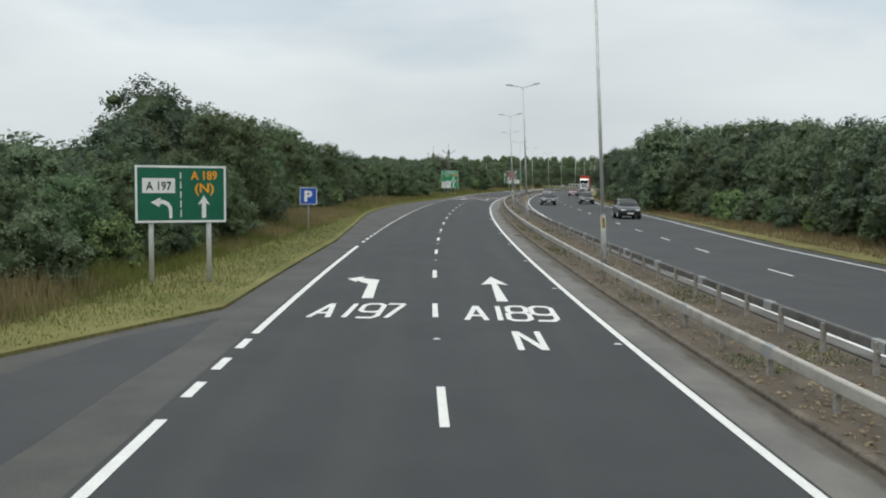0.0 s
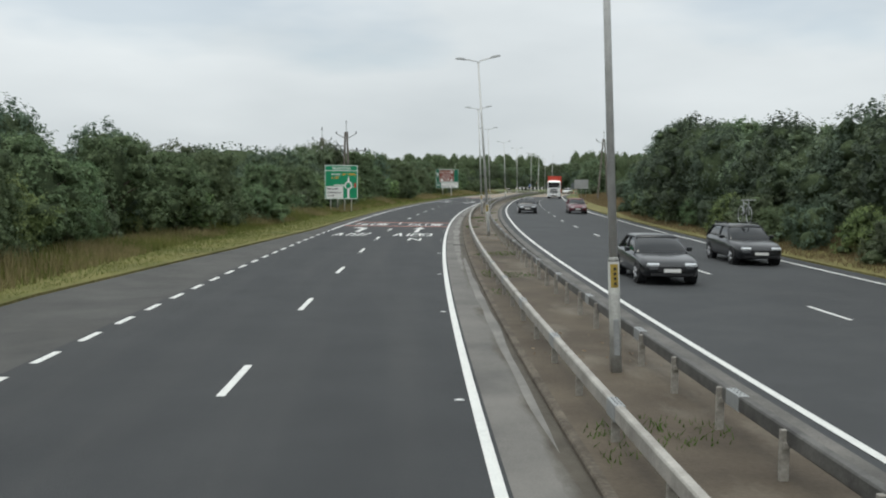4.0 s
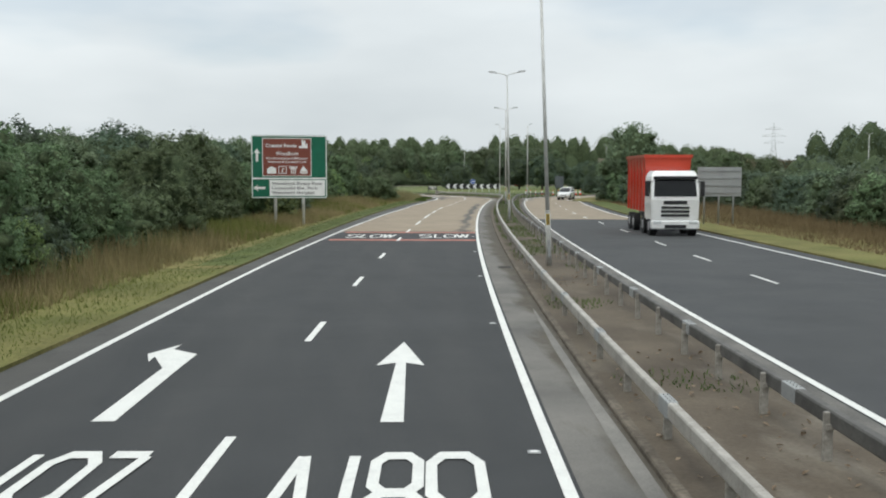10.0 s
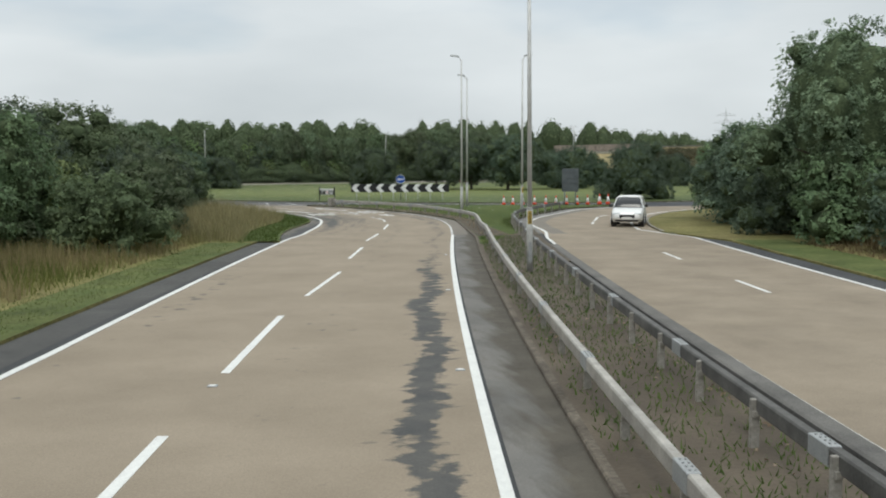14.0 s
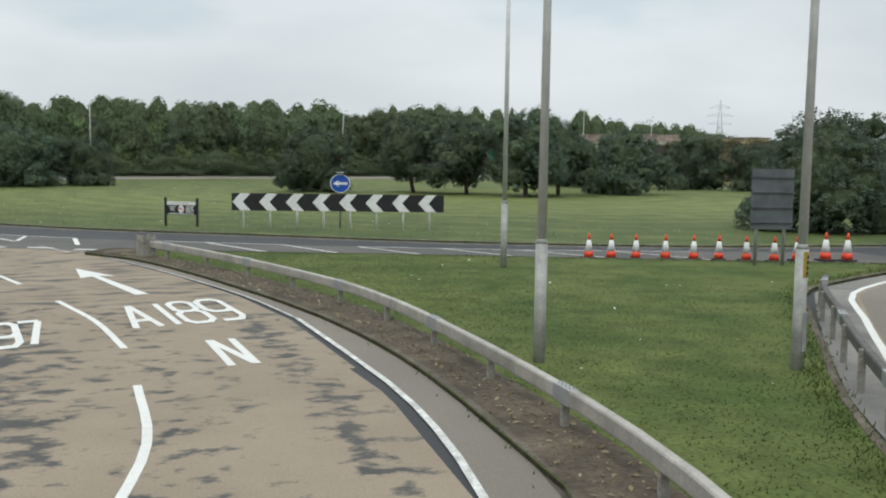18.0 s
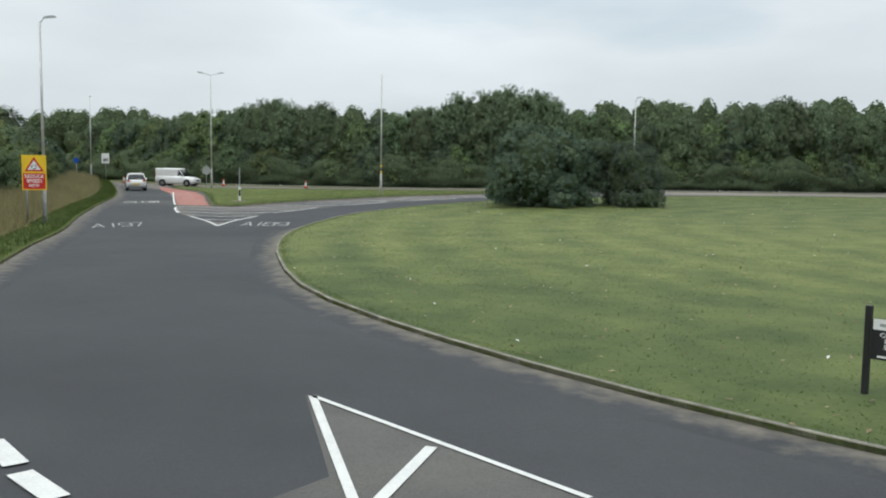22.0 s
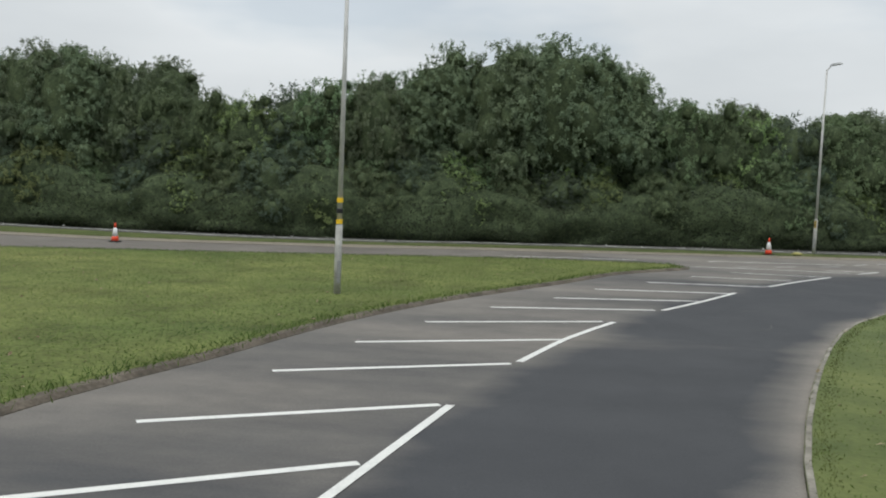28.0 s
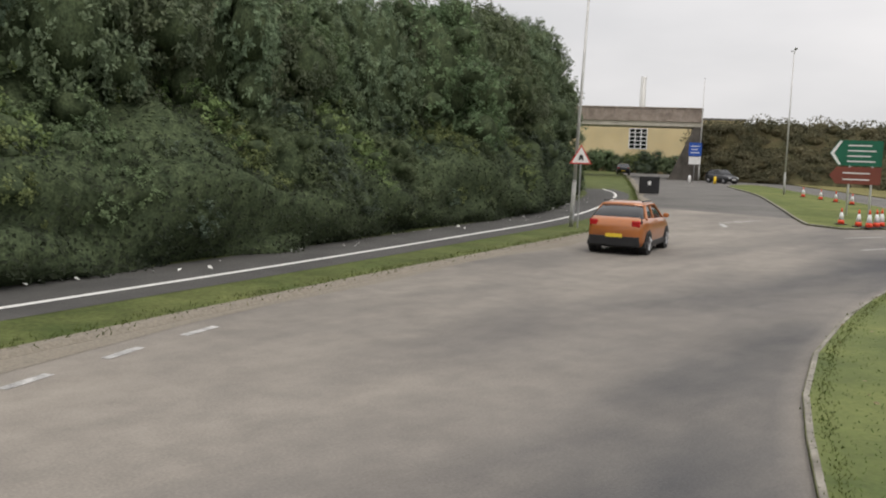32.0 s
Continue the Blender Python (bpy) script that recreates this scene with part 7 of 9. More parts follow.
blades("exit_tall_grass", "tall dry grass beside the western exit", np.interp(q, s, la[:, 0]) - np.interp(q, s, ln_[:, 0]) * dd, np.interp(q, s, la[:, 1]) - np.interp(q, s, ln_[:, 1]) * dd, VERGE_Z, 0.35 + 0.17 * np.minimum(dd, 4), 0.016, M["exit_dry"], 45, 0.42)
dd = rng.uniform(0.1, 1.7, 60000)
blades("exit_grass", "green grass beside the western exit", np.interp(q, s, la[:, 0]) - np.interp(q, s, ln_[:, 0]) * dd, np.interp(q, s, la[:, 1]) - np.interp(q, s, ln_[:, 1]) * dd, VERGE_Z, 0.10, 0.012, M["lush_blade"], 46, 0.3)
for i in range(2, len(LK) - 4, 2):
    if LK[i][1] > 352:
        d = 7.6 + random.uniform(-0.8, 0.8)
        plant("fine%d" % (i // 2 % 3), LK[i][0] - ln_[i][0] * d, LK[i][1] - ln_[i][1] * d, VERGE_Z, random.uniform(0.8, 1.15), random.uniform(0.9, 1.2), group="exit shrubs")


def specks(name, label, x, y, z, size, mat, seed):
    """Dead leaves and scraps lying on the ground."""
    rng = np.random.default_rng(seed)
    n = len(x)
    vs, fs = leaf_cards(np.stack([x, y, np.full(n, z)], 1), np.tile((0.0, 0.0, 1.0), (n, 1)), size, rng, 0.35)
    tagged(part(name, ([tuple(v) for v in vs.tolist()], [tuple(f) for f in fs.tolist()]), mat), label, "litter", kind="stuff")


x, y, d = scatter_band(-10, 322, [(0, 1.25), (322, 1.25)], [(0, 3.4), (322, 3.4)], 5200, 60)
keep = np.array([noise.noise((float(a) * 0.2, float(b) * 0.2, 5)) for a, b in zip(x, y)]) > 0.02
specks("median_litter", "dead leaves and scraps on the median", x[keep], y[keep], VERGE_Z + 0.02, 0.045, M["dead_leaf"], 61)
x, y, d = scatter_band(-10, 75, [(0, 1.15), (75, 1.15)], [(0, 3.5), (75, 3.5)], 5200, 160)
specks("median_leaves", "brown dead leaves drifted over the median", x, y, VERGE_Z + 0.02, 0.05, M["dead_leaf"], 162)
rng = np.random.default_rng(63)
q = rng.uniform(0, 1, 900)
da, db = np.array(resample(DIRT_IN, 200)), np.array(resample(DIRT_OUT, 200))
i = (q * 199).astype(int)
w_ = rng.uniform(0.1, 1.0, (900, 1))
p_ = da[i] + (db[i] - da[i]) * w_
specks("nose_litter", "dead leaves under the end of the barrier", p_[:, 0], p_[:, 1], VERGE_Z + 0.03, 0.04, M["dead_leaf"], 64)
rng = np.random.default_rng(65)
x, y = rng.uniform(24, 70, 5200), rng.uniform(352, 456, 5200)
ok = inside(ISLE, x, y)
specks("lawn_litter", "scattered dead leaves on the lawn", x[ok], y[ok], VERGE_Z + 0.035, 0.05, M["dead_leaf"], 66)
x, y = rng.uniform(-4, 33, 900), rng.uniform(407, 448, 900)
ok = inside(SPLIT_LINE, x, y)
specks("splitter_litter", "scattered dead leaves on the splitter island", x[ok], y[ok], VERGE_Z + 0.035, 0.045, M["dead_leaf"], 67)

rng = np.random.default_rng(68)
i = rng.integers(24, len(HEDGE) - 6, 220)
ha, dd = np.array(HEDGE), rng.uniform(-0.9, 0.25, 220)
specks("hedge_litter", "scraps of pale litter at the foot of the hedge", ha[i, 0] - HN[i, 0] * dd + rng.normal(0, 0.7, 220), ha[i, 1] - HN[i, 1] * dd, VERGE_Z + 0.05, 0.065, M["litter"], 69)
x, y = rng.uniform(24, 62, 260), rng.uniform(352, 456, 260)
ok = inside(ISLE, x, y)
specks("lawn_scraps", "scraps of pale litter on the lawn", x[ok], y[ok], VERGE_Z + 0.05, 0.042, M["litter"], 70)
x, y = rng.uniform(46, 66, 60), rng.uniform(336, 356, 60)
ok = inside(NOSE_LINE, x, y)
specks("wedge_scraps", "scraps of pale litter on the median grass", x[ok], y[ok], VERGE_Z + 0.05, 0.035, M["litter"], 71)
bag = thing("sandbag", "flattened yellow sandbag lying beside the kerb", "sandbag", pose(38.6, 456.0, VERGE_Z, 0, 0, 20))
part("bag", blob_core((0, 0, 0.08), (0.30, 0.18, 0.09), rng, 1.0, 2), M["sandbag"], bag, smooth=True)

# ---- signs and roadside furniture ----
def upright(bm, pts, y0, y1):
    """A plate with an outline in x and z, from depth y0 to y1."""
    a = [bm.verts.new((x, y0, z)) for x, z in pts]
    b = [bm.verts.new((x, y1, z)) for x, z in pts]
    bm.faces.new(a)
    bm.faces.new(list(reversed(b)))
    for i in range(len(pts)):
        j = (i + 1) % len(pts)
        bm.faces.new((a[j], a[i], b[i], b[j]))
    bmesh.ops.recalc_face_normals(bm, faces=bm.faces[:])
    return bm


def plate(parent, name, x0, x1, z0, z1, y, mat, label="", thick=0.004, radius=0.0):
    bm = bmesh.new()
    if radius:
        pts = []
        for cx, cz, a0 in ((x1 - radius, z1 - radius, 0), (x0 + radius, z1 - radius, 90), (x0 + radius, z0 + radius, 180), (x1 - radius, z0 + radius, 270)):
            pts += [(cx + radius * math.cos(radians(a0 + k * 30)), cz + radius * math.sin(radians(a0 + k * 30))) for k in range(4)]
    else:
        pts = [(x0, z0), (x1, z0), (x1, z1), (x0, z1)]
    upright(bm, pts, y - thick, y)
    return part(name, bm, mat, parent, label)


def shape(parent, name, pts, y, mat, label="", thick=0.003):
    bm = bmesh.new()
    upright(bm, pts, y - thick, y)
    return part(name, bm, mat, parent, label)


def word(parent, text, x, z, height, y, mat, width=None, bold=0.02, centre=False):
    """Lettering on a sign; x and z give its lower left (or lower middle)."""
    me = letters(text, bold)
    co = np.array([v.co for v in me.vertices])
    lo, hi = co.min(0), co.max(0)
    k = height / 0.73
    kx = k if width is None else width / (hi[0] - lo[0])
    x0 = x - (hi[0] - lo[0]) * kx / 2 if centre else x
    for v in me.vertices:
        v.co = (x0 + (v.co.x - lo[0]) * kx, y, z + v.co.y * k)
    me.materials.append(mat)
    o = new("lettering", me)
    o.parent = parent
    return o


def legs(parent, xs, z, r, y=0.06, mat="postwhite", base=-0.2):
    for x in xs:
        bm = bmesh.new()
        tube(bm, (x, max(y, r + 0.012), base), (x, max(y, r + 0.012), z), r, r, 10)
        part("post", bm, M[mat], parent, smooth=True)


def frame_lines(parent, x0, x1, z0, z1, y, mat, w=0.05):
    """A thin border on a sign face."""
    bm = bmesh.new()
    for a, b, c, d in ((x0, x1, z0, z0 + w), (x0, x1, z1 - w, z1), (x0, x0 + w, z0 + w, z1 - w), (x1 - w, x1, z0 + w, z1 - w)):
        box(bm, a, b, y - 0.004, y, c, d)
    part("border", bm, mat, parent)


ARROW = [(-0.05, 0.0), (0.05, 0.0), (0.05, 0.34), (0.14, 0.30), (0.0, 0.52), (-0.14, 0.30), (-0.05, 0.34)]


def turned(pts, deg, cx, cz, k=1.0):
    c, s_ = math.cos(radians(deg)), math.sin(radians(deg))
    return [(cx + (x * c - z * s_) * k, cz + (x * s_ + z * c) * k) for x, z in pts]


# lane sign by the lay-by
sg = thing("lane_sign", "green lane direction sign with white border on two posts", "road sign", pose(-7.48, 26.6, 0, 0, 0, 24) @ Matrix.Diagonal((0.955, 1, 1.0, 1)))
plate(sg, "panel", -1.34, 1.34, 1.80, 3.46, 0, M["green"], thick=0.02, radius=0.08)
frame_lines(sg, -1.32, 1.32, 1.82, 3.44, -0.021, M["white"], 0.06)
plate(sg, "patch", -1.12, -0.18, 2.66, 3.08, -0.021, M["white"], "white number patch")
word(sg, "A 197", -1.02, 2.75, 0.24, -0.027, M["black"], 0.74)
word(sg, "A 189", 0.28, 3.05, 0.25, -0.024, M["orange"], 0.78)
word(sg, "(N)", 0.40, 2.68, 0.27, -0.024, M["orange"], 0.56)
shape(sg, "arrow", [(-0.36, 1.94), (-0.27, 1.94), (-0.27, 2.25), (-0.36, 2.40), (-0.52, 2.47), (-0.62, 2.47), (-0.60, 2.54), (-0.88, 2.40), (-0.64, 2.26), (-0.62, 2.35), (-0.52, 2.35), (-0.40, 2.28), (-0.36, 2.18)], -0.021, M["white"])
shape(sg, "arrow", turned(ARROW, 0, 0.66, 1.95, 1.25), -0.021, M["white"])
for k in range(5):
    plate(sg, "divider", -0.03, 0.0, 1.98 + k * 0.27, 2.18 + k * 0.27, -0.021, M["white"])
legs(sg, (-0.87, 0.82), 3.3, 0.075)
# parking sign
sg = thing("parking_sign", "small square blue parking sign on a thin post", "road sign", pose(-6.85, 47.4, 0, 0, 0, 6))
plate(sg, "panel", -0.44, 0.44, 1.75, 2.63, 0, M["blue"], thick=0.012, radius=0.05)
frame_lines(sg, -0.43, 0.43, 1.76, 2.62, -0.013, M["white"], 0.03)
word(sg, "P", 0.0, 1.93, 0.54, -0.016, M["white"], 0.40, 0.04, True)
legs(sg, (0.0,), 2.5, 0.035, 0.05, "steel")
# roundabout map sign
sg = thing("map_sign", "tall bright green roundabout map sign on four posts", "road sign", pose(1.30, 176.6, 0, 0, 0, 8) @ Matrix.Diagonal((0.915, 1, 0.966, 1)))
plate(sg, "panel", -1.76, 1.76, 1.36, 4.78, 0, M["brightgreen"], thick=0.02, radius=0.08)
frame_lines(sg, -1.74, 1.74, 1.38, 4.76, -0.021, M["white"], 0.06)
plate(sg, "rule", -1.70, 1.70, 4.18, 4.24, -0.021, M["white"])
word(sg, "WOODHORN", 0.0, 4.34, 0.27, -0.024, M["white"], 1.95, 0.015, True)
word(sg, "Alnwick", -1.08, 3.76, 0.22, -0.024, M["white"], 1.02)
word(sg, "(A 1068)", 0.16, 3.76, 0.22, -0.024, M["orange"], 1.36)
word(sg, "A 189", -1.08, 3.42, 0.21, -0.024, M["orange"], 0.80)
ring = bmesh.new()
for k in range(20):
    a0, a1 = radians(k * 18 - 105), radians(k * 18 - 87)
    if k < 19:
        upright(ring, [(0.76 + 0.28 * math.cos(a0), 2.74 + 0.28 * math.sin(a0)), (0.76 + 0.42 * math.cos(a0), 2.74 + 0.42 * math.sin(a0)), (0.76 + 0.42 * math.cos(a1), 2.74 + 0.42 * math.sin(a1)), (0.76 + 0.28 * math.cos(a1), 2.74 + 0.28 * math.sin(a1))], -0.024, -0.021)
part("ring", ring, M["white"], sg, "white roundabout ring")
plate(sg, "route", 0.65, 0.87, 1.44, 2.36, -0.021, M["white"])
shape(sg, "route", [(0.66, 3.14), (0.86, 3.14), (0.84, 3.45), (0.76, 3.68), (0.68, 3.45)], -0.021, M["white"])
plate(sg, "route", -0.82, 0.38, 2.70, 2.82, -0.021, M["white"])
shape(sg, "route", [(1.15, 2.66), (1.34, 2.62), (1.24, 2.50)], -0.021, M["white"])
shape(sg, "red_patch", turned([(-0.10, -0.22), (0.08, -0.22), (0.10, 0.22), (-0.08, 0.22)], 0, 1.48, 2.74), -0.021, M["signred"])
plate(sg, "patch", -1.60, 0.20, 1.46, 2.64, -0.021, M["white"], "white destination patch")
for i, tx in enumerate(("Morpeth", "Ashington", "A 197")):
    word(sg, tx, -1.48, 2.30 - i * 0.36, 0.21, -0.027, M["black"], (1.18, 1.45, 0.72)[i])
legs(sg, (-1.1, -0.37, 0.36, 1.1), 4.2, 0.06)
# brown and green tourist sign
sg = thing("tourist_sign", "dark green sign with brown tourist panel on two posts", "road sign", pose(20.20, 272.1, 0, 0, 0, -4) @ Matrix.Diagonal((0.938, 1, 0.965, 1)))
plate(sg, "panel", -2.42, 2.42, 1.78, 5.72, 0, M["green"], thick=0.02, radius=0.08)
frame_lines(sg, -2.40, 2.40, 1.80, 3.02, -0.021, M["white"], 0.05)
frame_lines(sg, -2.40, 2.40, 3.02, 5.70, -0.021, M["white"], 0.05)
plate(sg, "brown_panel", -1.72, 1.42, 3.16, 5.55, -0.021, M["brown"], "brown tourist panel")
frame_lines(sg, -1.72, 1.42, 3.16, 5.55, -0.026, M["white"], 0.04)
word(sg, "Coastal Route", -1.50, 4.98, 0.23, -0.029, M["white"], 2.0)
word(sg, "Woodhorn", -0.86, 4.48, 0.23, -0.029, M["white"], 1.45)
word(sg, "Northumberland Museum", -1.46, 4.22, 0.15, -0.029, M["white"], 2.62, 0.01)
word(sg, "Archives & Country Park", -1.40, 4.0, 0.15, -0.029, M["white"], 2.50, 0.01)
shape(sg, "castle_symbol", [(0.62, 4.92), (1.18, 4.92), (1.18, 5.22), (1.10, 5.22), (1.10, 5.14), (1.04, 5.14), (1.04, 5.42), (0.96, 5.42), (0.96, 5.34), (0.90, 5.34), (0.90, 5.46), (0.80, 5.46), (0.80, 5.06), (0.62, 5.06)], -0.026, M["white"])
bm = bmesh.new()
upright(bm, [(-1.42, 3.32), (-0.84, 3.32), (-0.84, 3.62), (-1.13, 3.80), (-1.42, 3.62)], -0.029, -0.026)
part("museum_symbol", bm, M["white"], sg)
bm = bmesh.new()
for a, b, c, d in ((-0.70, -0.18, 3.32, 3.36), (-0.70, -0.18, 3.76, 3.80), (-0.70, -0.66, 3.36, 3.76), (-0.22, -0.18, 3.36, 3.76), (-0.50, -0.42, 3.42, 3.60), (-0.44, -0.32, 3.60, 3.66)):
    box(bm, a, b, -0.029, -0.026, c, d)
part("path_symbol", bm, M["white"], sg)
bm = bmesh.new()
for x0 in (0.10, 0.22, 0.34):
    upright(bm, [(x0, 3.32), (x0 + 0.06, 3.32), (x0 + 0.06, 3.58), (x0 + 0.20, 3.78), (x0 + 0.14, 3.80), (x0 + 0.03, 3.64), (x0 - 0.10, 3.80), (x0 - 0.15, 3.78), (x0, 3.58)], -0.029, -0.026)
part("trees_symbol", bm, M["white"], sg)
shape(sg, "boat_symbol", [(0.66, 3.40), (1.20, 3.40), (1.14, 3.32), (0.72, 3.32)], -0.026, M["white"])
shape(sg, "boat_symbol", [(0.66, 3.44), (1.20, 3.44), (0.90, 3.82)], -0.026, M["white"])
shape(sg, "arrow", turned(ARROW, 0, -2.06, 4.08, 1.6), -0.021, M["white"])
shape(sg, "arrow", turned(ARROW, 90, -1.55, 2.42, 1.5), -0.021, M["white"])
plate(sg, "patch", -1.28, 2.28, 1.92, 2.92, -0.021, M["white"], "white destination patch")
for i, tx in enumerate(("Wansbeck B'ness Park", "Lintonville Ent. Park", "Wansbeck Hospital")):
    word(sg, tx, -1.12, 2.62 - i * 0.29, 0.18, -0.027, M["black"], (3.2, 2.95, 2.7)[i], 0.012)
legs(sg, (-0.92, 0.88), 5.4, 0.10)


def sign_back(x, y, turn, w, z0, z1, n, label, mat="signback"):
    sb = thing("sign_back", label, "road sign", pose(x, y, 0, 0, 0, turn), "signs seen from behind")
    plate(sb, "panel", -w / 2, w / 2, z0, z1, 0.02, M[mat], thick=0.02)
    for k in range(4):
        zc = z0 + (z1 - z0) * (0.12 + 0.25 * k)
        bm = bmesh.new()
        box(bm, -w / 2 + 0.02, w / 2 - 0.02, -0.05, 0.0, zc - 0.025, zc + 0.025)
        part("rail", bm, M["steel" if mat == "signback" else mat], sb)
    legs(sb, [w * (-0.33 + 0.66 * k / max(1, n - 1)) for k in range(n)], z1 - 0.1, 0.055, -0.09, "steel")
    return sb


sign_back(46.8, 268.6, -10, 2.8, 1.82, 3.66, 3, "grey back of a large road sign on three posts")
sign_back(38.2, 195.0, -10, 2.6, 1.7, 4.2, 2, "grey back of a tall road sign on two posts")
sign_back(63.75, 350.1, -14, 1.3, 1.15, 2.95, 2, "weathered dark grey back of a road sign", "slate")
sign_back(-57.0, 487.0, 40, 3.4, 2.6, 5.2, 2, "grey back of a large sign among the trees")

# chevron board
cv = thing("chevron_board", "long black board with eight white chevrons", "chevron board", pose(53.8, 365.35, 0, 0, 0, -15.0) @ Matrix.Diagonal((0.978, 1, 0.955, 1)))
for k in range(8):
    x0 = -4.54 + k * 1.135
    p = plate(cv, "panel", x0, x0 + 1.135, 0.88, 1.64, 0, M["black"], "black panel with a white chevron", thick=0.02)
    shape(p, "chevron", [(x0 + 0.03, 1.26), (x0 + 0.36, 1.635), (x0 + 0.80, 1.635), (x0 + 0.47, 1.26), (x0 + 0.80, 0.885), (x0 + 0.36, 0.885)], -0.021, M["white"], "white chevron")
legs(cv, [-4.05 + k * 1.14 for k in range(8)], 1.55, 0.038)
ks = thing("direction_arrow_sign", "round blue sign with a white sideways arrow on a post", "road sign", pose(54.12, 366.5, 0, 0, 0, -16) @ Matrix.Diagonal((1, 1, 0.935, 1)))
bm = bmesh.new()
bmesh.ops.create_cone(bm, cap_ends=True, segments=36, radius1=0.43, radius2=0.43, depth=0.02, matrix=Matrix.Translation((0, -0.06, 2.12)) @ Matrix.Rotation(radians(90), 4, "X"))
part("disc", bm, M["blue"], ks)
bm = bmesh.new()
for k in range(36):
    a0, a1 = radians(k * 10), radians(k * 10 + 10)
    upright(bm, [(0.40 * math.cos(a0), 2.12 + 0.40 * math.sin(a0)), (0.43 * math.cos(a0), 2.12 + 0.43 * math.sin(a0)), (0.43 * math.cos(a1), 2.12 + 0.43 * math.sin(a1)), (0.40 * math.cos(a1), 2.12 + 0.40 * math.sin(a1))], -0.075, -0.071)
part("rim", bm, M["white"], ks)
shape(ks, "arrow", turned(ARROW, 90, 0.31, 2.12, 1.18), -0.071, M["white"])
bm = bmesh.new()
box(bm, -0.16, 0.16, -0.20, 0.12, 2.58, 2.64, 0.02)
part("lamp_hood", bm, M["steel"], ks, "small light unit above the disc")
legs(ks, (0.0,), 2.58, 0.04, 0.0, "steel")
# advertising board
ad = thing("advert_board", "low black and white advertising board on dark posts", "notice board", pose(47.55, 368.1, 0, 0, 0, -30) @ Matrix.Diagonal((0.80, 1, 0.955, 1)))
plate(ad, "panel", -0.85, 0.85, 0.60, 1.18, 0, M["black"], thick=0.025)
plate(ad, "header", -0.83, 0.83, 1.03, 1.18, -0.026, M["white"], "white header strip")
bm = bmesh.new()
for k in range(6):
    box(bm, -0.72 + k * 0.2, -0.60 + k * 0.2, -0.033, -0.031, 1.08, 1.12)
part("bar", bm, M["signback"], ad)
for i, tx in enumerate(("CARPETS", "BEDS", "SOFAS")):
    word(ad, tx, -0.50, 0.93 - i * 0.085, 0.062, -0.028, M["white"], (0.42, 0.26, 0.28)[i], 0.02, True)
bm = bmesh.new()
bmesh.ops.create_cone(bm, cap_ends=True, segments=28, radius1=0.17, radius2=0.17, depth=0.006, matrix=Matrix.Translation((0.0, -0.030, 0.85)) @ Matrix.Rotation(radians(90), 4, "X"))
part("emblem", bm, M["white"], ad, "round pale emblem")
shape(ad, "emblem_band", turned([(-0.13, -0.03), (0.13, -0.03), (0.13, 0.03), (-0.13, 0.03)], -20, 0.0, 0.85), -0.034, M["signred"])
bm = bmesh.new()
for k in range(4):
    box(bm, 0.26, 0.74 - 0.07 * (k % 2), -0.029, -0.026, 0.94 - k * 0.075, 0.975 - k * 0.075)
box(bm, -0.74, 0.74, -0.029, -0.026, 0.63, 0.66)
part("bar", bm, M["white"], ad)
for x0 in (-0.92, 0.92):
    bm = bmesh.new()
    box(bm, x0 - 0.05, x0 + 0.05, -0.05, 0.05, -0.2, 1.36, 0.01)
    part("post", bm, M["black"], ad)
# yellow warning sign
ys = thing("warning_sign", "yellow backed roundabout warning sign reading reduce speed now", "road sign", pose(16.9, 390.4, 0, 0, 0, 32))
plate(ys, "panel", -0.50, 0.50, 1.58, 3.12, 0, M["yellow"], thick=0.015)
shape(ys, "triangle", [(-0.40, 2.40), (0.40, 2.40), (0.0, 3.04)], -0.016, M["signred"], "red bordered warning triangle")
shape(ys, "triangle_face", [(-0.27, 2.47), (0.27, 2.47), (0.0, 2.90)], -0.020, M["white"])
bm = bmesh.new()
for k in range(3):
    for j in range(3):
        a0, a1 = radians(k * 120 + j * 28), radians(k * 120 + j * 28 + 28)
        upright(bm, [(0.075 * math.cos(a0), 2.60 + 0.075 * math.sin(a0)), (0.115 * math.cos(a0), 2.60 + 0.115 * math.sin(a0)), (0.115 * math.cos(a1), 2.60 + 0.115 * math.sin(a1)), (0.075 * math.cos(a1), 2.60 + 0.075 * math.sin(a1))], -0.027, -0.024)
part("ring_arrows", bm, M["black"], ys)
plate(ys, "red_panel", -0.45, 0.45, 1.63, 2.32, -0.016, M["signred"])
for i, tx in enumerate(("REDUCE", "SPEED", "NOW")):
    word(ys, tx, 0.0, 2.12 - i * 0.205, 0.15, -0.022, M["white"], (0.76, 0.62, 0.42)[i], 0.02, True)
legs(ys, (-0.33, 0.33), 3.0, 0.04, 0.05, "steel")


def disc_sign(x, y, turn, z, r, mat, label, tall, rim=None):
    d = thing("disc_sign", label, "road sign", pose(x, y, 0, 0, 0, turn))
    bm = bmesh.new()
    bmesh.ops.create_cone(bm, cap_ends=True, segments=32, radius1=r, radius2=r, depth=0.015, matrix=Matrix.Translation((0, -0.05, z)) @ Matrix.Rotation(radians(90), 4, "X"))
    part("disc", bm, mat, d)
    legs(d, (0.0,), tall, 0.038, 0.0, "steel")
    return d


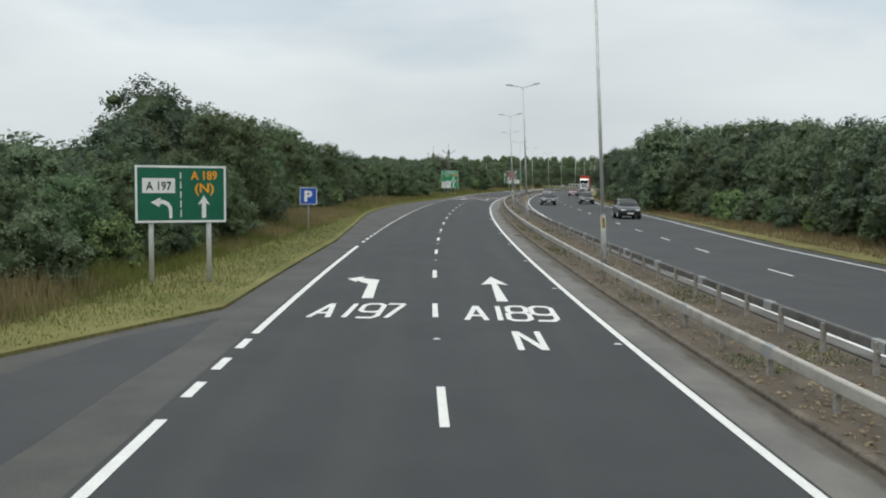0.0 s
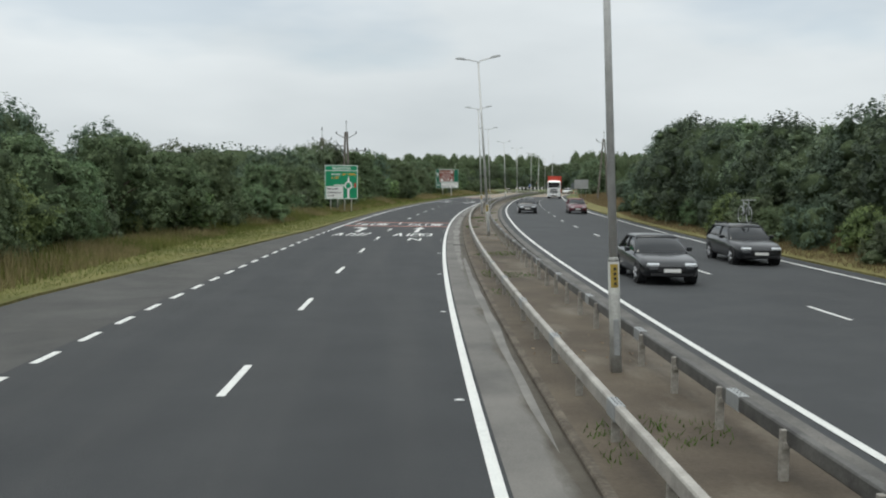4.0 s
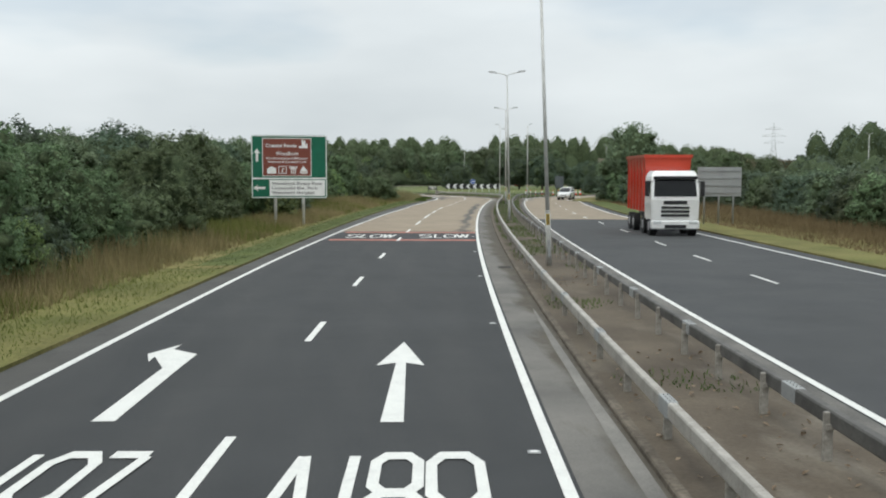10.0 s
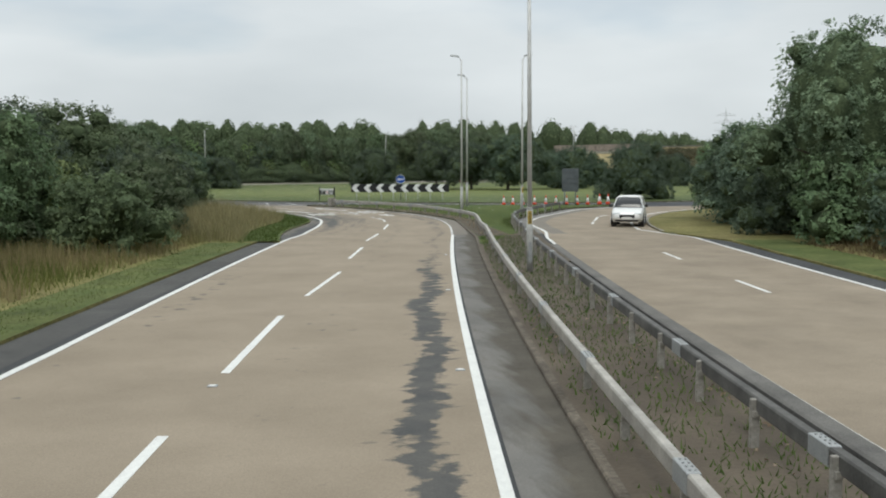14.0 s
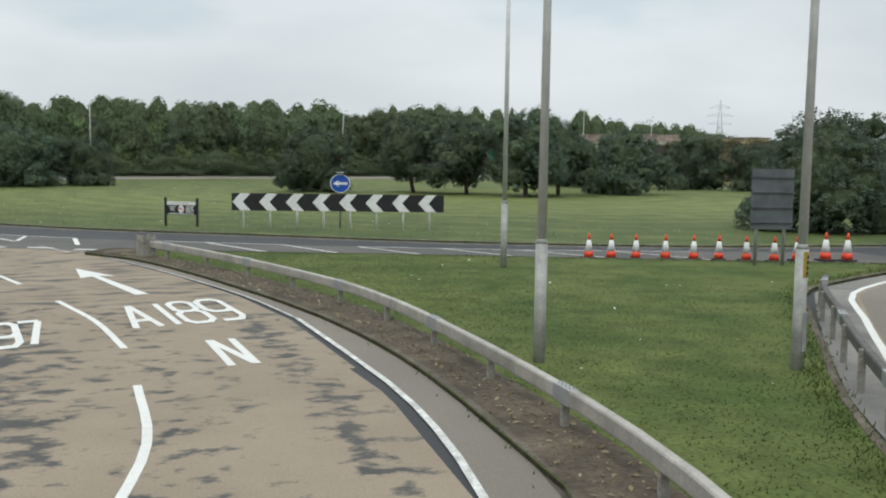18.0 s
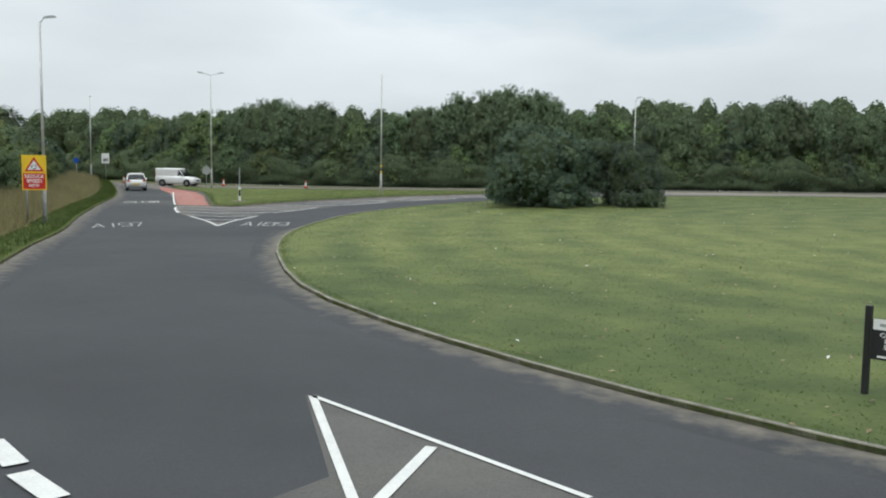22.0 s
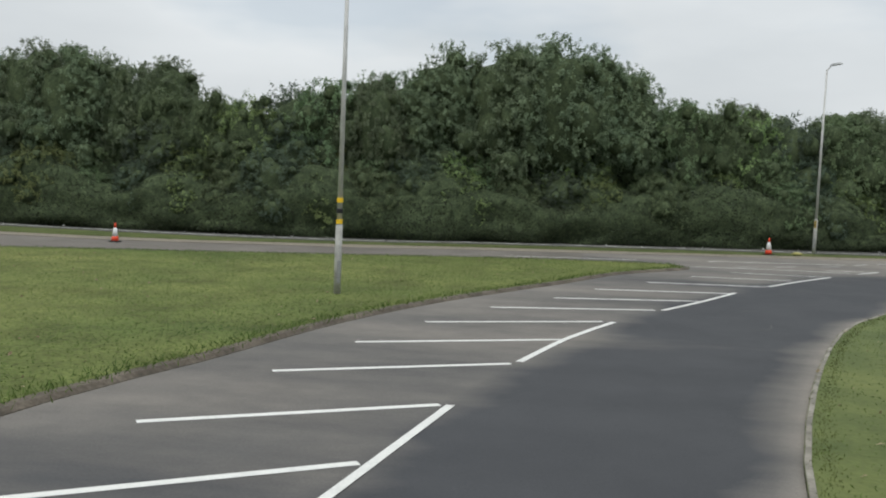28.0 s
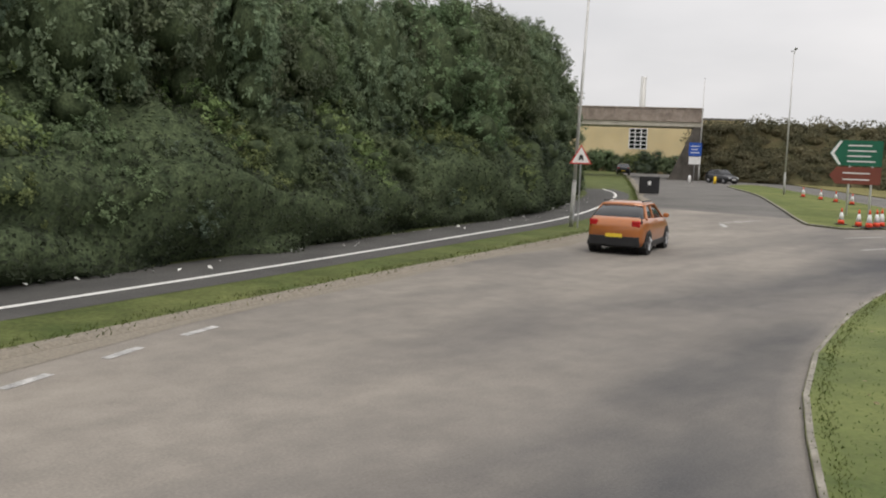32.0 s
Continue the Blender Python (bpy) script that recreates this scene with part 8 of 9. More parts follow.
disc_sign(-0.35, 438.1, 20, 1.75, 0.42, M["signback"], "grey back of a round sign on a short post", 2.3)
disc_sign(-28.2, 456.8, 20, 2.4, 0.34, M["blue"], "dark round sign fixed to a lamp column", 2.6)
d = thing("speed_sign", "square white speed limit sign on a post", "road sign", pose(-23.0, 455.2, 0, 0, 0, 25))
plate(d, "panel", -0.45, 0.45, 2.1, 3.3, 0, M["white"], thick=0.015)
word(d, "60", 0.0, 2.35, 0.4, -0.018, M["black"], 0.6, 0.03, True)
legs(d, (0.0,), 3.2, 0.04, 0.05, "steel")
bo = thing("hazard_marker", "black and white hazard marker post on a flat base", "bollard", pose(15.05, 414.1, VERGE_Z, 0, 0, 20))
bm = bmesh.new()
box(bm, -0.45, 0.45, -0.25, 0.25, -0.05, 0.06, 0.02)
part("base", bm, M["kerb"], bo)
bm = bmesh.new()
box(bm, -0.08, 0.08, -0.05, 0.05, 0.05, 1.0, 0.015)
part("body", bm, M["white"], bo)
bm = bmesh.new()
box(bm, -0.065, 0.065, -0.056, -0.05, 0.35, 0.82)
part("panel", bm, M["black"], bo)
bm = bmesh.new()
tube(bm, (0, 0, 1.0), (0, 0, 2.35), 0.035, 0.035, 8)
part("rod", bm, M["signback"], bo)
tr = thing("warning_triangle", "red bordered triangular warning sign on a lamp column", "road sign", pose(75.14, 466.67, 0, 0, 0, -52))
shape(tr, "triangle", [(-0.44, 2.62), (0.44, 2.62), (0.0, 3.38)], -0.14, M["signred"])
shape(tr, "face", [(-0.355, 2.665), (0.355, 2.665), (0.0, 3.285)], -0.145, M["white"])
shape(tr, "symbol", [(-0.10, 2.76), (-0.02, 2.76), (0.0, 2.86), (0.04, 2.76), (0.11, 2.76), (0.06, 2.98), (-0.05, 2.98)], -0.150, M["black"])
bm = bmesh.new()
tube(bm, (0, -0.10, -0.2), (0, -0.10, 3.3), 0.03, 0.03, 8)
part("post", bm, M["steel"], tr)
cb = thing("utility_cabinet", "dark green roadside utility cabinet", "cabinet", pose(107.44, 482.33, VERGE_Z, 0, 0, -55))
bm = bmesh.new()
box(bm, -0.75, 0.75, -0.25, 0.25, 0, 1.3, 0.03)
part("body", bm, M["black"], cb)
plate(cb, "label", -0.12, 0.12, 0.65, 0.95, -0.252, M["white"])
gs = thing("direction_sign", "dark green arrow-shaped direction sign with a brown panel", "road sign", pose(97.95, 463.85, 0, 0, 0, -68) @ Matrix.Diagonal((1.15, 1, 1.17, 1)))
shape(gs, "panel", [(-1.25, 3.0), (-0.85, 2.42), (1.1, 2.42), (1.1, 3.62), (-0.85, 3.62)], -0.0, M["green"], thick=0.02)
shape(gs, "brown_panel", [(-1.2, 1.95), (-0.9, 1.55), (1.1, 1.55), (1.1, 2.36), (-0.9, 2.36)], 0.0, M["brown"], thick=0.02)
shape(gs, "edge_stripe", [(-1.22, 3.0), (-0.83, 2.46), (-0.70, 2.46), (-1.06, 3.0), (-0.70, 3.58), (-0.83, 3.58)], -0.021, M["white"])
for k in range(4):
    plate(gs, "bar", -0.45, 0.8 - 0.2 * (k % 2), 2.60 + k * 0.25, 2.66 + k * 0.25, -0.021, M["white"])
for k in range(2):
    plate(gs, "bar", -0.6, 0.6, 1.74 + k * 0.3, 1.80 + k * 0.3, -0.021, M["white"])
legs(gs, (-0.3, 0.7), 3.5, 0.05, 0.06)

# traffic cones
cone = thing("traffic_cone", "red and white traffic cone on a black base", "traffic cone", pose(59.5, 353.55, 0), "traffic cones")
bm = bmesh.new()
box(bm, -0.21, 0.21, -0.21, 0.21, 0.0, 0.05, 0.015)
part("base", bm, M["black"], cone)
for z0, z1, mt in ((0.05, 0.24, "conered"), (0.24, 0.60, "white"), (0.60, 0.80, "conered")):
    bm = bmesh.new()
    tube(bm, (0, 0, z0), (0, 0, z1), 0.17 - 0.155 * z0 / 0.85, 0.17 - 0.155 * z1 / 0.85, 18)
    part("sleeve" if mt == "white" else "body", bm, M[mt], cone, "white reflective sleeve" if mt == "white" else "", smooth=True)
for x, y, z, s_ in ((60.2, 353.35, 0, 1), (60.95, 353.1, 0, 1), (61.85, 352.8, 0, 1), (62.7, 352.5, 0, 1), (63.5, 352.3, 0, 1), (64.25, 351.9, 0, 1), (65.0, 351.5, 0, 1), (65.95, 351.6, 0, 1), (66.9, 351.4, 0, 1.15), (67.5, 351.1, 0, 1.15),
                    (7.7, 443.9, 0, 1), (-2.0, 444.9, 0, 1), (-9.3, 446.2, 0, 1), (-15.8, 447.9, 0, 1), (-24.6, 453.2, 0, 1), (36.96, 455.27, VERGE_Z, 1.1),
                    (89.57, 461.51, VERGE_Z, 1), (88.98, 460.51, VERGE_Z, 1), (88.58, 459.91, VERGE_Z, 1.05), (89.28, 459.81, VERGE_Z, 1.05), (89.98, 459.81, VERGE_Z, 1.05), (118.49, 474.80, VERGE_Z, 1), (115.50, 472.28, VERGE_Z, 1), (113.02, 470.26, VERGE_Z, 1), (110.53, 468.25, VERGE_Z, 1)):
    copy_thing(cone, pose(x, y, z, 0, 0, random.uniform(0, 90)) @ Matrix.Diagonal((s_, s_, s_, 1)))


# ---- power poles, pylons, chimney ----
def h_pole(x, y, turn, h, label, spread=0.9):
    p = thing("power_pole", label, "power pole", pose(x, y, 0, 0, 0, turn))
    for sgn in (-1, 1):
        bm = bmesh.new()
        tube(bm, (sgn * spread, 0, -0.3), (sgn * 0.12, 0, h), 0.17, 0.12, 10)
        part("pole", bm, M["wood_pole"], p)
    bm = bmesh.new()
    for sgn in (-1, 1):
        tube(bm, (0, 0, h - 0.9), (sgn * 1.3, 0, h - 0.25), 0.06, 0.05, 6)
    tube(bm, (0, 0, h - 0.5), (0, 0, h + 1.1), 0.05, 0.04, 6)
    part("crossarm", bm, M["steel"], p)
    for q in ((-1.3, h - 0.25), (1.3, h - 0.25), (0, h + 1.1)):
        bm = bmesh.new()
        for k in range(3):
            tube(bm, (q[0], 0, q[1] + k * 0.12), (q[0], 0, q[1] + 0.07 + k * 0.12), 0.11, 0.07, 8)
        part("insulator", bm, M["black"], p)
    return p


h_pole(44.7, 243.6, -12, 10.6, "twin-legged wooden power pole with insulators")
pl = h_pole(1.2, 207.2, -10, 9.4, "wooden power pole with a transformer platform", 0.4)
bm = bmesh.new()
box(bm, 0.2, 2.6, -0.06, 0.06, 6.9, 7.05)
box(bm, -1.4, -0.1, -0.06, 0.06, 7.5, 7.65)
part("side_arm", bm, M["steel"], pl)
for x0 in (1.4, 2.5, -1.3):
    bm = bmesh.new()
    tube(bm, (x0, 0, 7.0), (x0, 0, 7.35), 0.12, 0.10, 8)
    part("insulator", bm, M["black"], pl)
h_pole(-2.3, 216.0, -10, 9.0, "second wooden power pole behind the trees")


def pylon(x, y, h, turn):
    p = thing("pylon", "distant steel lattice electricity pylon", "pylon", pose(x, y, 0, 0, 0, turn), "pylons")
    bm = bmesh.new()
    for sx in (-1, 1):
        for sy in (-1, 1):
            tube(bm, (sx * h * 0.11, sy * h * 0.11, 0), (sx * h * 0.03, sy * h * 0.03, h * 0.62), 0.16, 0.12, 4)
            tube(bm, (sx * h * 0.03, sy * h * 0.03, h * 0.62), (0, 0, h), 0.12, 0.08, 4)
    for k in range(7):
        z0, z1 = h * 0.62 * k / 7, h * 0.62 * (k + 1) / 7
        w0, w1 = h * (0.11 - 0.08 * k / 7), h * (0.11 - 0.08 * (k + 1) / 7)
        for sy in (-1, 1):
            tube(bm, (-w0, sy * w0, z0), (w1, sy * w1, z1), 0.08, 0.08, 4)
            tube(bm, (w0, sy * w0, z0), (-w1, sy * w1, z1), 0.08, 0.08, 4)
    part("tower", bm, M["steel"], p)
    for z, w in ((0.64, 0.17), (0.76, 0.20), (0.88, 0.15)):
        bm = bmesh.new()
        for sgn in (-1, 1):
            tube(bm, (0, 0, h * z), (sgn * h * w, 0, h * z), 0.1, 0.06, 4)
            tube(bm, (0, 0, h * (z + 0.05)), (sgn * h * w, 0, h * z), 0.08, 0.06, 4)
        part("crossarm", bm, M["steel"], p)
    return p


pylon(44 + 560 * math.sin(radians(34.3)), 320 + 560 * math.cos(radians(34.3)), 38, -30)
pylon(44 + 980 * math.sin(radians(26)), 320 + 980 * math.cos(radians(26)), 46, -30)
ch = thing("chimney", "tall distant grey power station chimney", "chimney", pose(44.7 + 900 * math.sin(radians(59.2)), 447 + 900 * math.cos(radians(59.2)), 0))
bm = bmesh.new()
tube(bm, (0, 0, 0), (0, 0, 74), 3.4, 2.6, 20)
part("shaft", bm, M["pole"], ch, smooth=True)

# ---- railway bridge over the eastern road ----
# stained concrete, its base colour also darkened for the shade under the deck
M["abutment"] = material("stained_shaded_concrete", ((0.065, 0.058, 0.050), (0.125, 0.112, 0.096)), 0.8, 0.9, bump=0.4, fine=15, spread=0.15, stains=0.45, stain_scale=0.5)
M["sand"] = material("sandy_wall", ((0.62, 0.50, 0.28), (0.72, 0.60, 0.36)), 0.8, 0.9, bump=0.3, fine=15, spread=0.15, stains=0.2, stain_scale=0.4)
M["cream"] = material("cream_concrete", ((0.46, 0.42, 0.35), (0.60, 0.56, 0.48)), 0.8, 0.85, bump=0.2, fine=15, spread=0.12, stains=0.25, stain_scale=0.5)
M["rust"] = material("rusty_girder", ((0.27, 0.215, 0.18), (0.38, 0.32, 0.275)), 1.5, 0.8, bump=0.3, fine=15, spread=0.2, stains=0.4, stain_scale=0.7)
br = thing("railway_bridge", "old railway bridge with rusty girder and concrete abutments", "bridge", pose(149.25, 511.00, 0, 0, 0, -62))
bm = bmesh.new()
box(bm, -18, 9.9, -4.4, 4.4, 6.5, 7.1, 0.04)
part("deck", bm, M["cream"], br, "pale concrete deck edge")
for y0, y1 in ((-4.55, -4.4), (4.4, 4.55)):
    bm = bmesh.new()
    box(bm, -18, 9.9, y0, y1, 7.06, 8.75, 0.02)
    girder = part("girder", bm, M["rust"], br, "rusty plate girder parapet")
    bm = bmesh.new()
    box(bm, -18, 9.9, y0 - 0.12, y1 + 0.12, 8.72, 8.84, 0.02)
    part("flange", bm, M["rust"], girder)
    for k in range(9):
        bm = bmesh.new()
        box(bm, -17.9 + k * 3.4, -17.7 + k * 3.4, y0 - 0.12, y1 + 0.12, 7.1, 8.74)
        part("stiffener", bm, M["rust"], girder)
bm = bmesh.new()
upright(bm, [(6.0, -0.3), (9.9, -0.3), (9.9, 6.5), (8.9, 6.5)], -4.6, 4.6)
part("abutment", bm, M["abutment"], br, "dark battered concrete abutment")
bm = bmesh.new()
box(bm, -20, -16, -4.6, 4.6, -0.3, 6.5, 0.05)
part("abutment", bm, M["abutment"], br)
yw = thing("sandy_building", "long sandy yellow building with a grid window beyond the bridge", "building", pose(171.12, 531.14, 0, 0, 0, -62))
bm = bmesh.new()
box(bm, -30, 24, 0, 6.0, -0.2, 8.6)
part("wall", bm, M["sand"], yw)
bm = bmesh.new()
box(bm, -30.3, 24.3, -0.3, 6.3, 8.6, 8.9)
part("roof", bm, M["pale_strip"], yw, "flat pale roof")
win = plate(yw, "window", 6.6, 9.4, 3.8, 7.0, -0.02, M["glass"], "tall grid window", thick=0.04)
for q in range(4):
    plate(win, "mullion", 6.55 + q * 0.92, 6.70 + q * 0.92, 3.75, 7.05, -0.065, M["white"])
for q in range(6):
    plate(win, "transom", 6.55, 9.45, 3.75 + q * 0.63, 3.87 + q * 0.63, -0.072, M["white"])
for q in range(12):
    u = -8.0 + q * 2.6
    plant_top("bush%d" % (q % 4), 171.12 + 0.469 * u - 0.883 * 3.4, 531.14 - 0.883 * u - 0.469 * 3.4, 0.0, 3.4 + 0.5 * math.sin(q * 2.1), 0.9, group="bushes by the building")

for x, y, mt, lb in ((138.85, 495.6, "white", "white plastic bollard by the bridge"), (141.15, 493.7, "yellow", "yellow plastic bollard by the bridge")):
    bo = thing("bollard", lb, "bollard", pose(x, y, 0))
    bm = bmesh.new()
    tube(bm, (0, 0, 0), (0, 0, 0.85), 0.17, 0.13, 14)
    part("body", bm, M[mt], bo, smooth=True)
    bm = bmesh.new()
    tube(bm, (0, 0, 0.85), (0, 0, 0.92), 0.14, 0.08, 14)
    part("cap", bm, M["black"], bo)

bs = thing("information_sign", "blue and white information signs on one post by the bridge", "road sign", pose(147.4, 499.6, 0, 0, 0, -60))
plate(bs, "panel", -0.75, 0.75, 3.0, 4.6, 0, M["blue"], "blue panel", thick=0.02, radius=0.06)
plate(bs, "lower_panel", -0.7, 0.7, 2.0, 2.9, 0, M["white"], "white panel", thick=0.02, radius=0.06)
for q in range(3):
    plate(bs, "bar", -0.5, 0.5 - 0.2 * (q % 2), 3.35 + q * 0.38, 3.45 + q * 0.38, -0.021, M["white"])
legs(bs, (0.0,), 4.5, 0.05, 0.06, "steel")

# ---- vehicles ----
M["tyre"] = material("tyre_rubber", ((0.014, 0.014, 0.014), (0.022, 0.022, 0.022)), 8.0, 0.85, bump=0.2, spread=0.1)
M["alloy"] = material("alloy_wheel", ((0.38, 0.38, 0.39), (0.48, 0.48, 0.49)), 4.0, 0.35, 0.7, spread=0.05)
M["lamp_glass"] = material("headlamp", ((0.62, 0.64, 0.66), (0.75, 0.77, 0.78)), 4.0, 0.15, 0.3, spread=0.05)
M["tail"] = material("tail_lamp", ((0.35, 0.01, 0.01), (0.45, 0.02, 0.02)), 4.0, 0.2, spread=0.05)
M["plate_w"] = material("number_plate", ((0.68, 0.68, 0.66), (0.76, 0.76, 0.74)), 4.0, 0.4, spread=0.03)
M["plate_y"] = material("rear_plate", ((0.70, 0.50, 0.04), (0.78, 0.56, 0.06)), 4.0, 0.4, spread=0.03)


def car_paint(name, rgb):
    return material("car_paint_" + name, (rgb, tuple(min(1, c * 1.12) for c in rgb)), 1.2, 0.28, 0.15, spread=0.03, spec=0.5, coat=0.6)


def loft(sections):
    """A closed skin over cross-sections: each gives its place along the car and its half outline (half width, height) from sill to top."""
    bm = bmesh.new()
    rows = []
    for y, half in sections:
        ring = [bm.verts.new((w, y, z)) for w, z in half] + [bm.verts.new((-w, y, z)) for w, z in reversed(half)]
        rows.append(ring)
    n = len(rows[0])
    for a, b in zip(rows[:-1], rows[1:]):
        for i in range(n):
            j = (i + 1) % n
            bm.faces.new((a[i], a[j], b[j], b[i]))
    bm.faces.new(rows[0])
    bm.faces.new(list(reversed(rows[-1])))
    bmesh.ops.recalc_face_normals(bm, faces=bm.faces[:])
    return bm


STYLES = {
    # name: length, width, height, bonnet end, screen top, roof end, tail, bonnet height, boot height
    "saloon": (4.75, 1.84, 1.44, 0.30, 0.46, 0.72, 0.90, 0.92, 1.02),
    "estate": (4.70, 1.82, 1.48, 0.30, 0.45, 0.86, 0.98, 0.94, 1.10),
    "hatch": (4.05, 1.74, 1.52, 0.27, 0.42, 0.84, 0.97, 0.95, 1.08),
    "suv": (4.10, 1.82, 1.56, 0.25, 0.43, 0.76, 0.965, 1.05, 1.22),
    "small": (3.65, 1.64, 1.55, 0.22, 0.40, 0.86, 0.98, 0.98, 1.10),
    "van": (4.45, 1.79, 1.82, 0.24, 0.40, 0.97, 0.995, 1.02, 1.50),
}


def car(style, paint, x, y, turn, label, facing=True, roof_rails=False, cladding=False, z=0.0):
    """A car with its nose towards its own -y."""
    L_, W_, H_, b1, b2, b3, b4, hb, ht = STYLES[style]
    c = thing("car" if style != "van" else "van", label, "car" if style != "van" else "van", pose(x, y, z, 0, 0, turn), "traffic")
    hw = W_ / 2
    sill, belt = 0.26, hb
    secs = []
    for f, wn, top in ((0.0, 0.74, hb * 0.62), (0.015, 0.84, hb * 0.74), (0.05, 0.93, hb * 0.84), (0.14, 0.985, hb * 0.93), (b1, 1.0, hb), (b1 + 0.05, 1.0, hb + 0.03), (0.55, 1.0, hb + 0.06), (b3, 0.995, hb + 0.09), (0.93, 0.95, ht * 0.95), (0.985, 0.88, ht * 0.88), (1.0, 0.80, ht * 0.72)):
        w = hw * wn
        lo = sill + (0.10 if f < 0.03 or f > 0.97 else 0.0)
        secs.append((f * L_ - L_ / 2, [(w * 0.90, lo), (w * 0.985, lo + 0.10), (w, lo + (top - lo) * 0.45), (w * 0.985, lo + (top - lo) * 0.78), (w * 0.93, top - 0.035), (w * 0.80, top)]))
    body = part("body", loft(secs), paint, c, smooth=False)
    body.data.shade_smooth()
    # cabin
    cs = []
    for f, k in ((b1, 0.0), (b1 + (b2 - b1) * 0.5, 0.55), (b2, 0.97), ((b2 + b3) / 2, 1.0), (b3, 0.95), (b3 + (b4 - b3) * 0.55, 0.55), (b4, 0.0)):
        zb = hb - 0.02
        zt = zb + (H_ - zb) * max(k, 0.04)
        wb, wt = hw * 0.90, hw * (0.90 - 0.20 * k)
        cs.append((f * L_ - L_ / 2, [(wb, zb - 0.06), (wb, zb), (wb + (wt - wb) * 0.6, zb + (zt - zb) * 0.6), (wt, zt - 0.05 * k), (wt * 0.88, zt), (wt * 0.4, zt + 0.012 * k)]))
    gl = part("cabin_glass", loft(cs), M["glass"], c, "dark tinted windows")
    gl.data.shade_smooth()
    rf = []
    for f, k in ((b2 - 0.015, 0.93), (b2 + 0.02, 1.0), ((b2 + b3) / 2, 1.02), (b3 - 0.01, 0.985), (b3 + 0.02, 0.93)):
        zt = hb - 0.02 + (H_ - hb + 0.02) * k + 0.008
        wt = hw * 0.71
        rf.append((f * L_ - L_ / 2, [(wt + 0.015, zt - 0.09), (wt + 0.01, zt - 0.05), (wt * 0.93, zt), (wt * 0.45, zt + 0.018)]))
    part("roof", loft(rf), paint, c).data.shade_smooth()
    for sgn in (-1, 1):
        for f0, f1 in (((b1 + 0.02), (b2 + 0.01)), (0.60, 0.615), (b3 - 0.005, min(b4 - 0.01, b3 + 0.07))):
            bm = bmesh.new()
            y0, y1 = f0 * L_ - L_ / 2, f1 * L_ - L_ / 2
            if f1 - f0 < 0.03:
                tube(bm, (sgn * hw * 0.905, y0, hb), (sgn * hw * 0.735, y0, H_ - 0.06), 0.035, 0.03, 6)
            elif f0 < 0.5:
                tube(bm, (sgn * hw * 0.90, y0, hb), (sgn * hw * 0.72, y1, H_ - 0.05), 0.035, 0.03, 6)
            else:
                tube(bm, (sgn * hw * 0.72, y0, H_ - 0.06), (sgn * hw * 0.90, y1 + 0.05, hb + 0.04), 0.045, 0.06, 6)
            part("pillar", bm, paint, c)
    if style == "van":
        bm = bmesh.new()
        box(bm, -hw * 0.93, hw * 0.93, -0.35, L_ / 2 - 0.06, hb - 0.05, H_ - 0.01, 0.07)
        part("load_body", bm, paint, c)
    if cladding:
        bm = bmesh.new()
        box(bm, -hw * 1.005, hw * 1.005, -L_ / 2 + 0.35, L_ / 2 - 0.3, 0.22, 0.42, 0.03)
        box(bm, -hw * 0.86, hw * 0.86, L_ / 2 - 0.25, L_ / 2 + 0.012, 0.26, 0.62, 0.05)
        part("cladding", bm, M["black"], c, "black lower cladding")
    if roof_rails:
        for sgn in (-1, 1):
            bm = bmesh.new()
            tube(bm, (sgn * hw * 0.66, (b2 + 0.04) * L_ - L_ / 2, H_ + 0.06), (sgn * hw * 0.66, b3 * L_ - L_ / 2, H_ + 0.06), 0.022, 0.022, 6)
            part("roof_rail", bm, M["black"], c)
    wr = 0.325 if style != "suv" else 0.345
    for sgn in (-1, 1):
        for f in (0.185, 0.80):
            yc = f * L_ - L_ / 2
            bm = bmesh.new()
            tube(bm, (sgn * (hw - 0.20), yc, wr), (sgn * (hw + 0.012), yc, wr), wr, wr, 20)
            wh = part("wheel", bm, M["tyre"], c, "black tyre")
            bm = bmesh.new()
            tube(bm, (sgn * (hw - 0.02), yc, wr), (sgn * (hw + 0.018), yc, wr), wr * 0.66, wr * 0.62, 16)
            rim = part("rim", bm, M["black"], wh)
            bm = bmesh.new()
            for k in range(5):
                a = k * 1.2566
                tube(bm, (sgn * (hw + 0.024), yc, wr), (sgn * (hw + 0.02), yc + math.cos(a) * wr * 0.6, wr + math.sin(a) * wr * 0.6), 0.035, 0.045, 6)
            part("spokes", bm, M["alloy"], wh, "silver alloy spokes")
            bm = bmesh.new()
            tube(bm, (sgn * (hw - 0.25), yc, wr + 0.02), (sgn * (hw + 0.004), yc, wr + 0.02), wr + 0.055, wr + 0.055, 20)
            part("wheel_arch", bm, M["black"], c)
        bm = bmesh.new()
        box(bm, sgn * hw * 0.62 - 0.2, sgn * hw * 0.62 + 0.2, -L_ / 2 + 0.03, -L_ / 2 + 0.20, hb * 0.62, hb * 0.76, 0.04)
        part("headlight", bm, M["lamp_glass"], c, "clear headlight")
        bm = bmesh.new()
        box(bm, sgn * hw * 0.72 - 0.13, sgn * hw * 0.72 + 0.13, L_ / 2 - 0.16, L_ / 2 - 0.005, ht * 0.72, ht * 0.88, 0.03)
        part("tail_light", bm, M["tail"], c, "red tail light")
        bm = bmesh.new()
        box(bm, sgn * (hw + 0.09) - 0.09, sgn * (hw + 0.09) + 0.09, (b1 + 0.09) * L_ - L_ / 2 - 0.05, (b1 + 0.09) * L_ - L_ / 2 + 0.06, hb + 0.02, hb + 0.16, 0.03)
        part("mirror", bm, paint if style != "small" else M["black"], c)
    bm = bmesh.new()
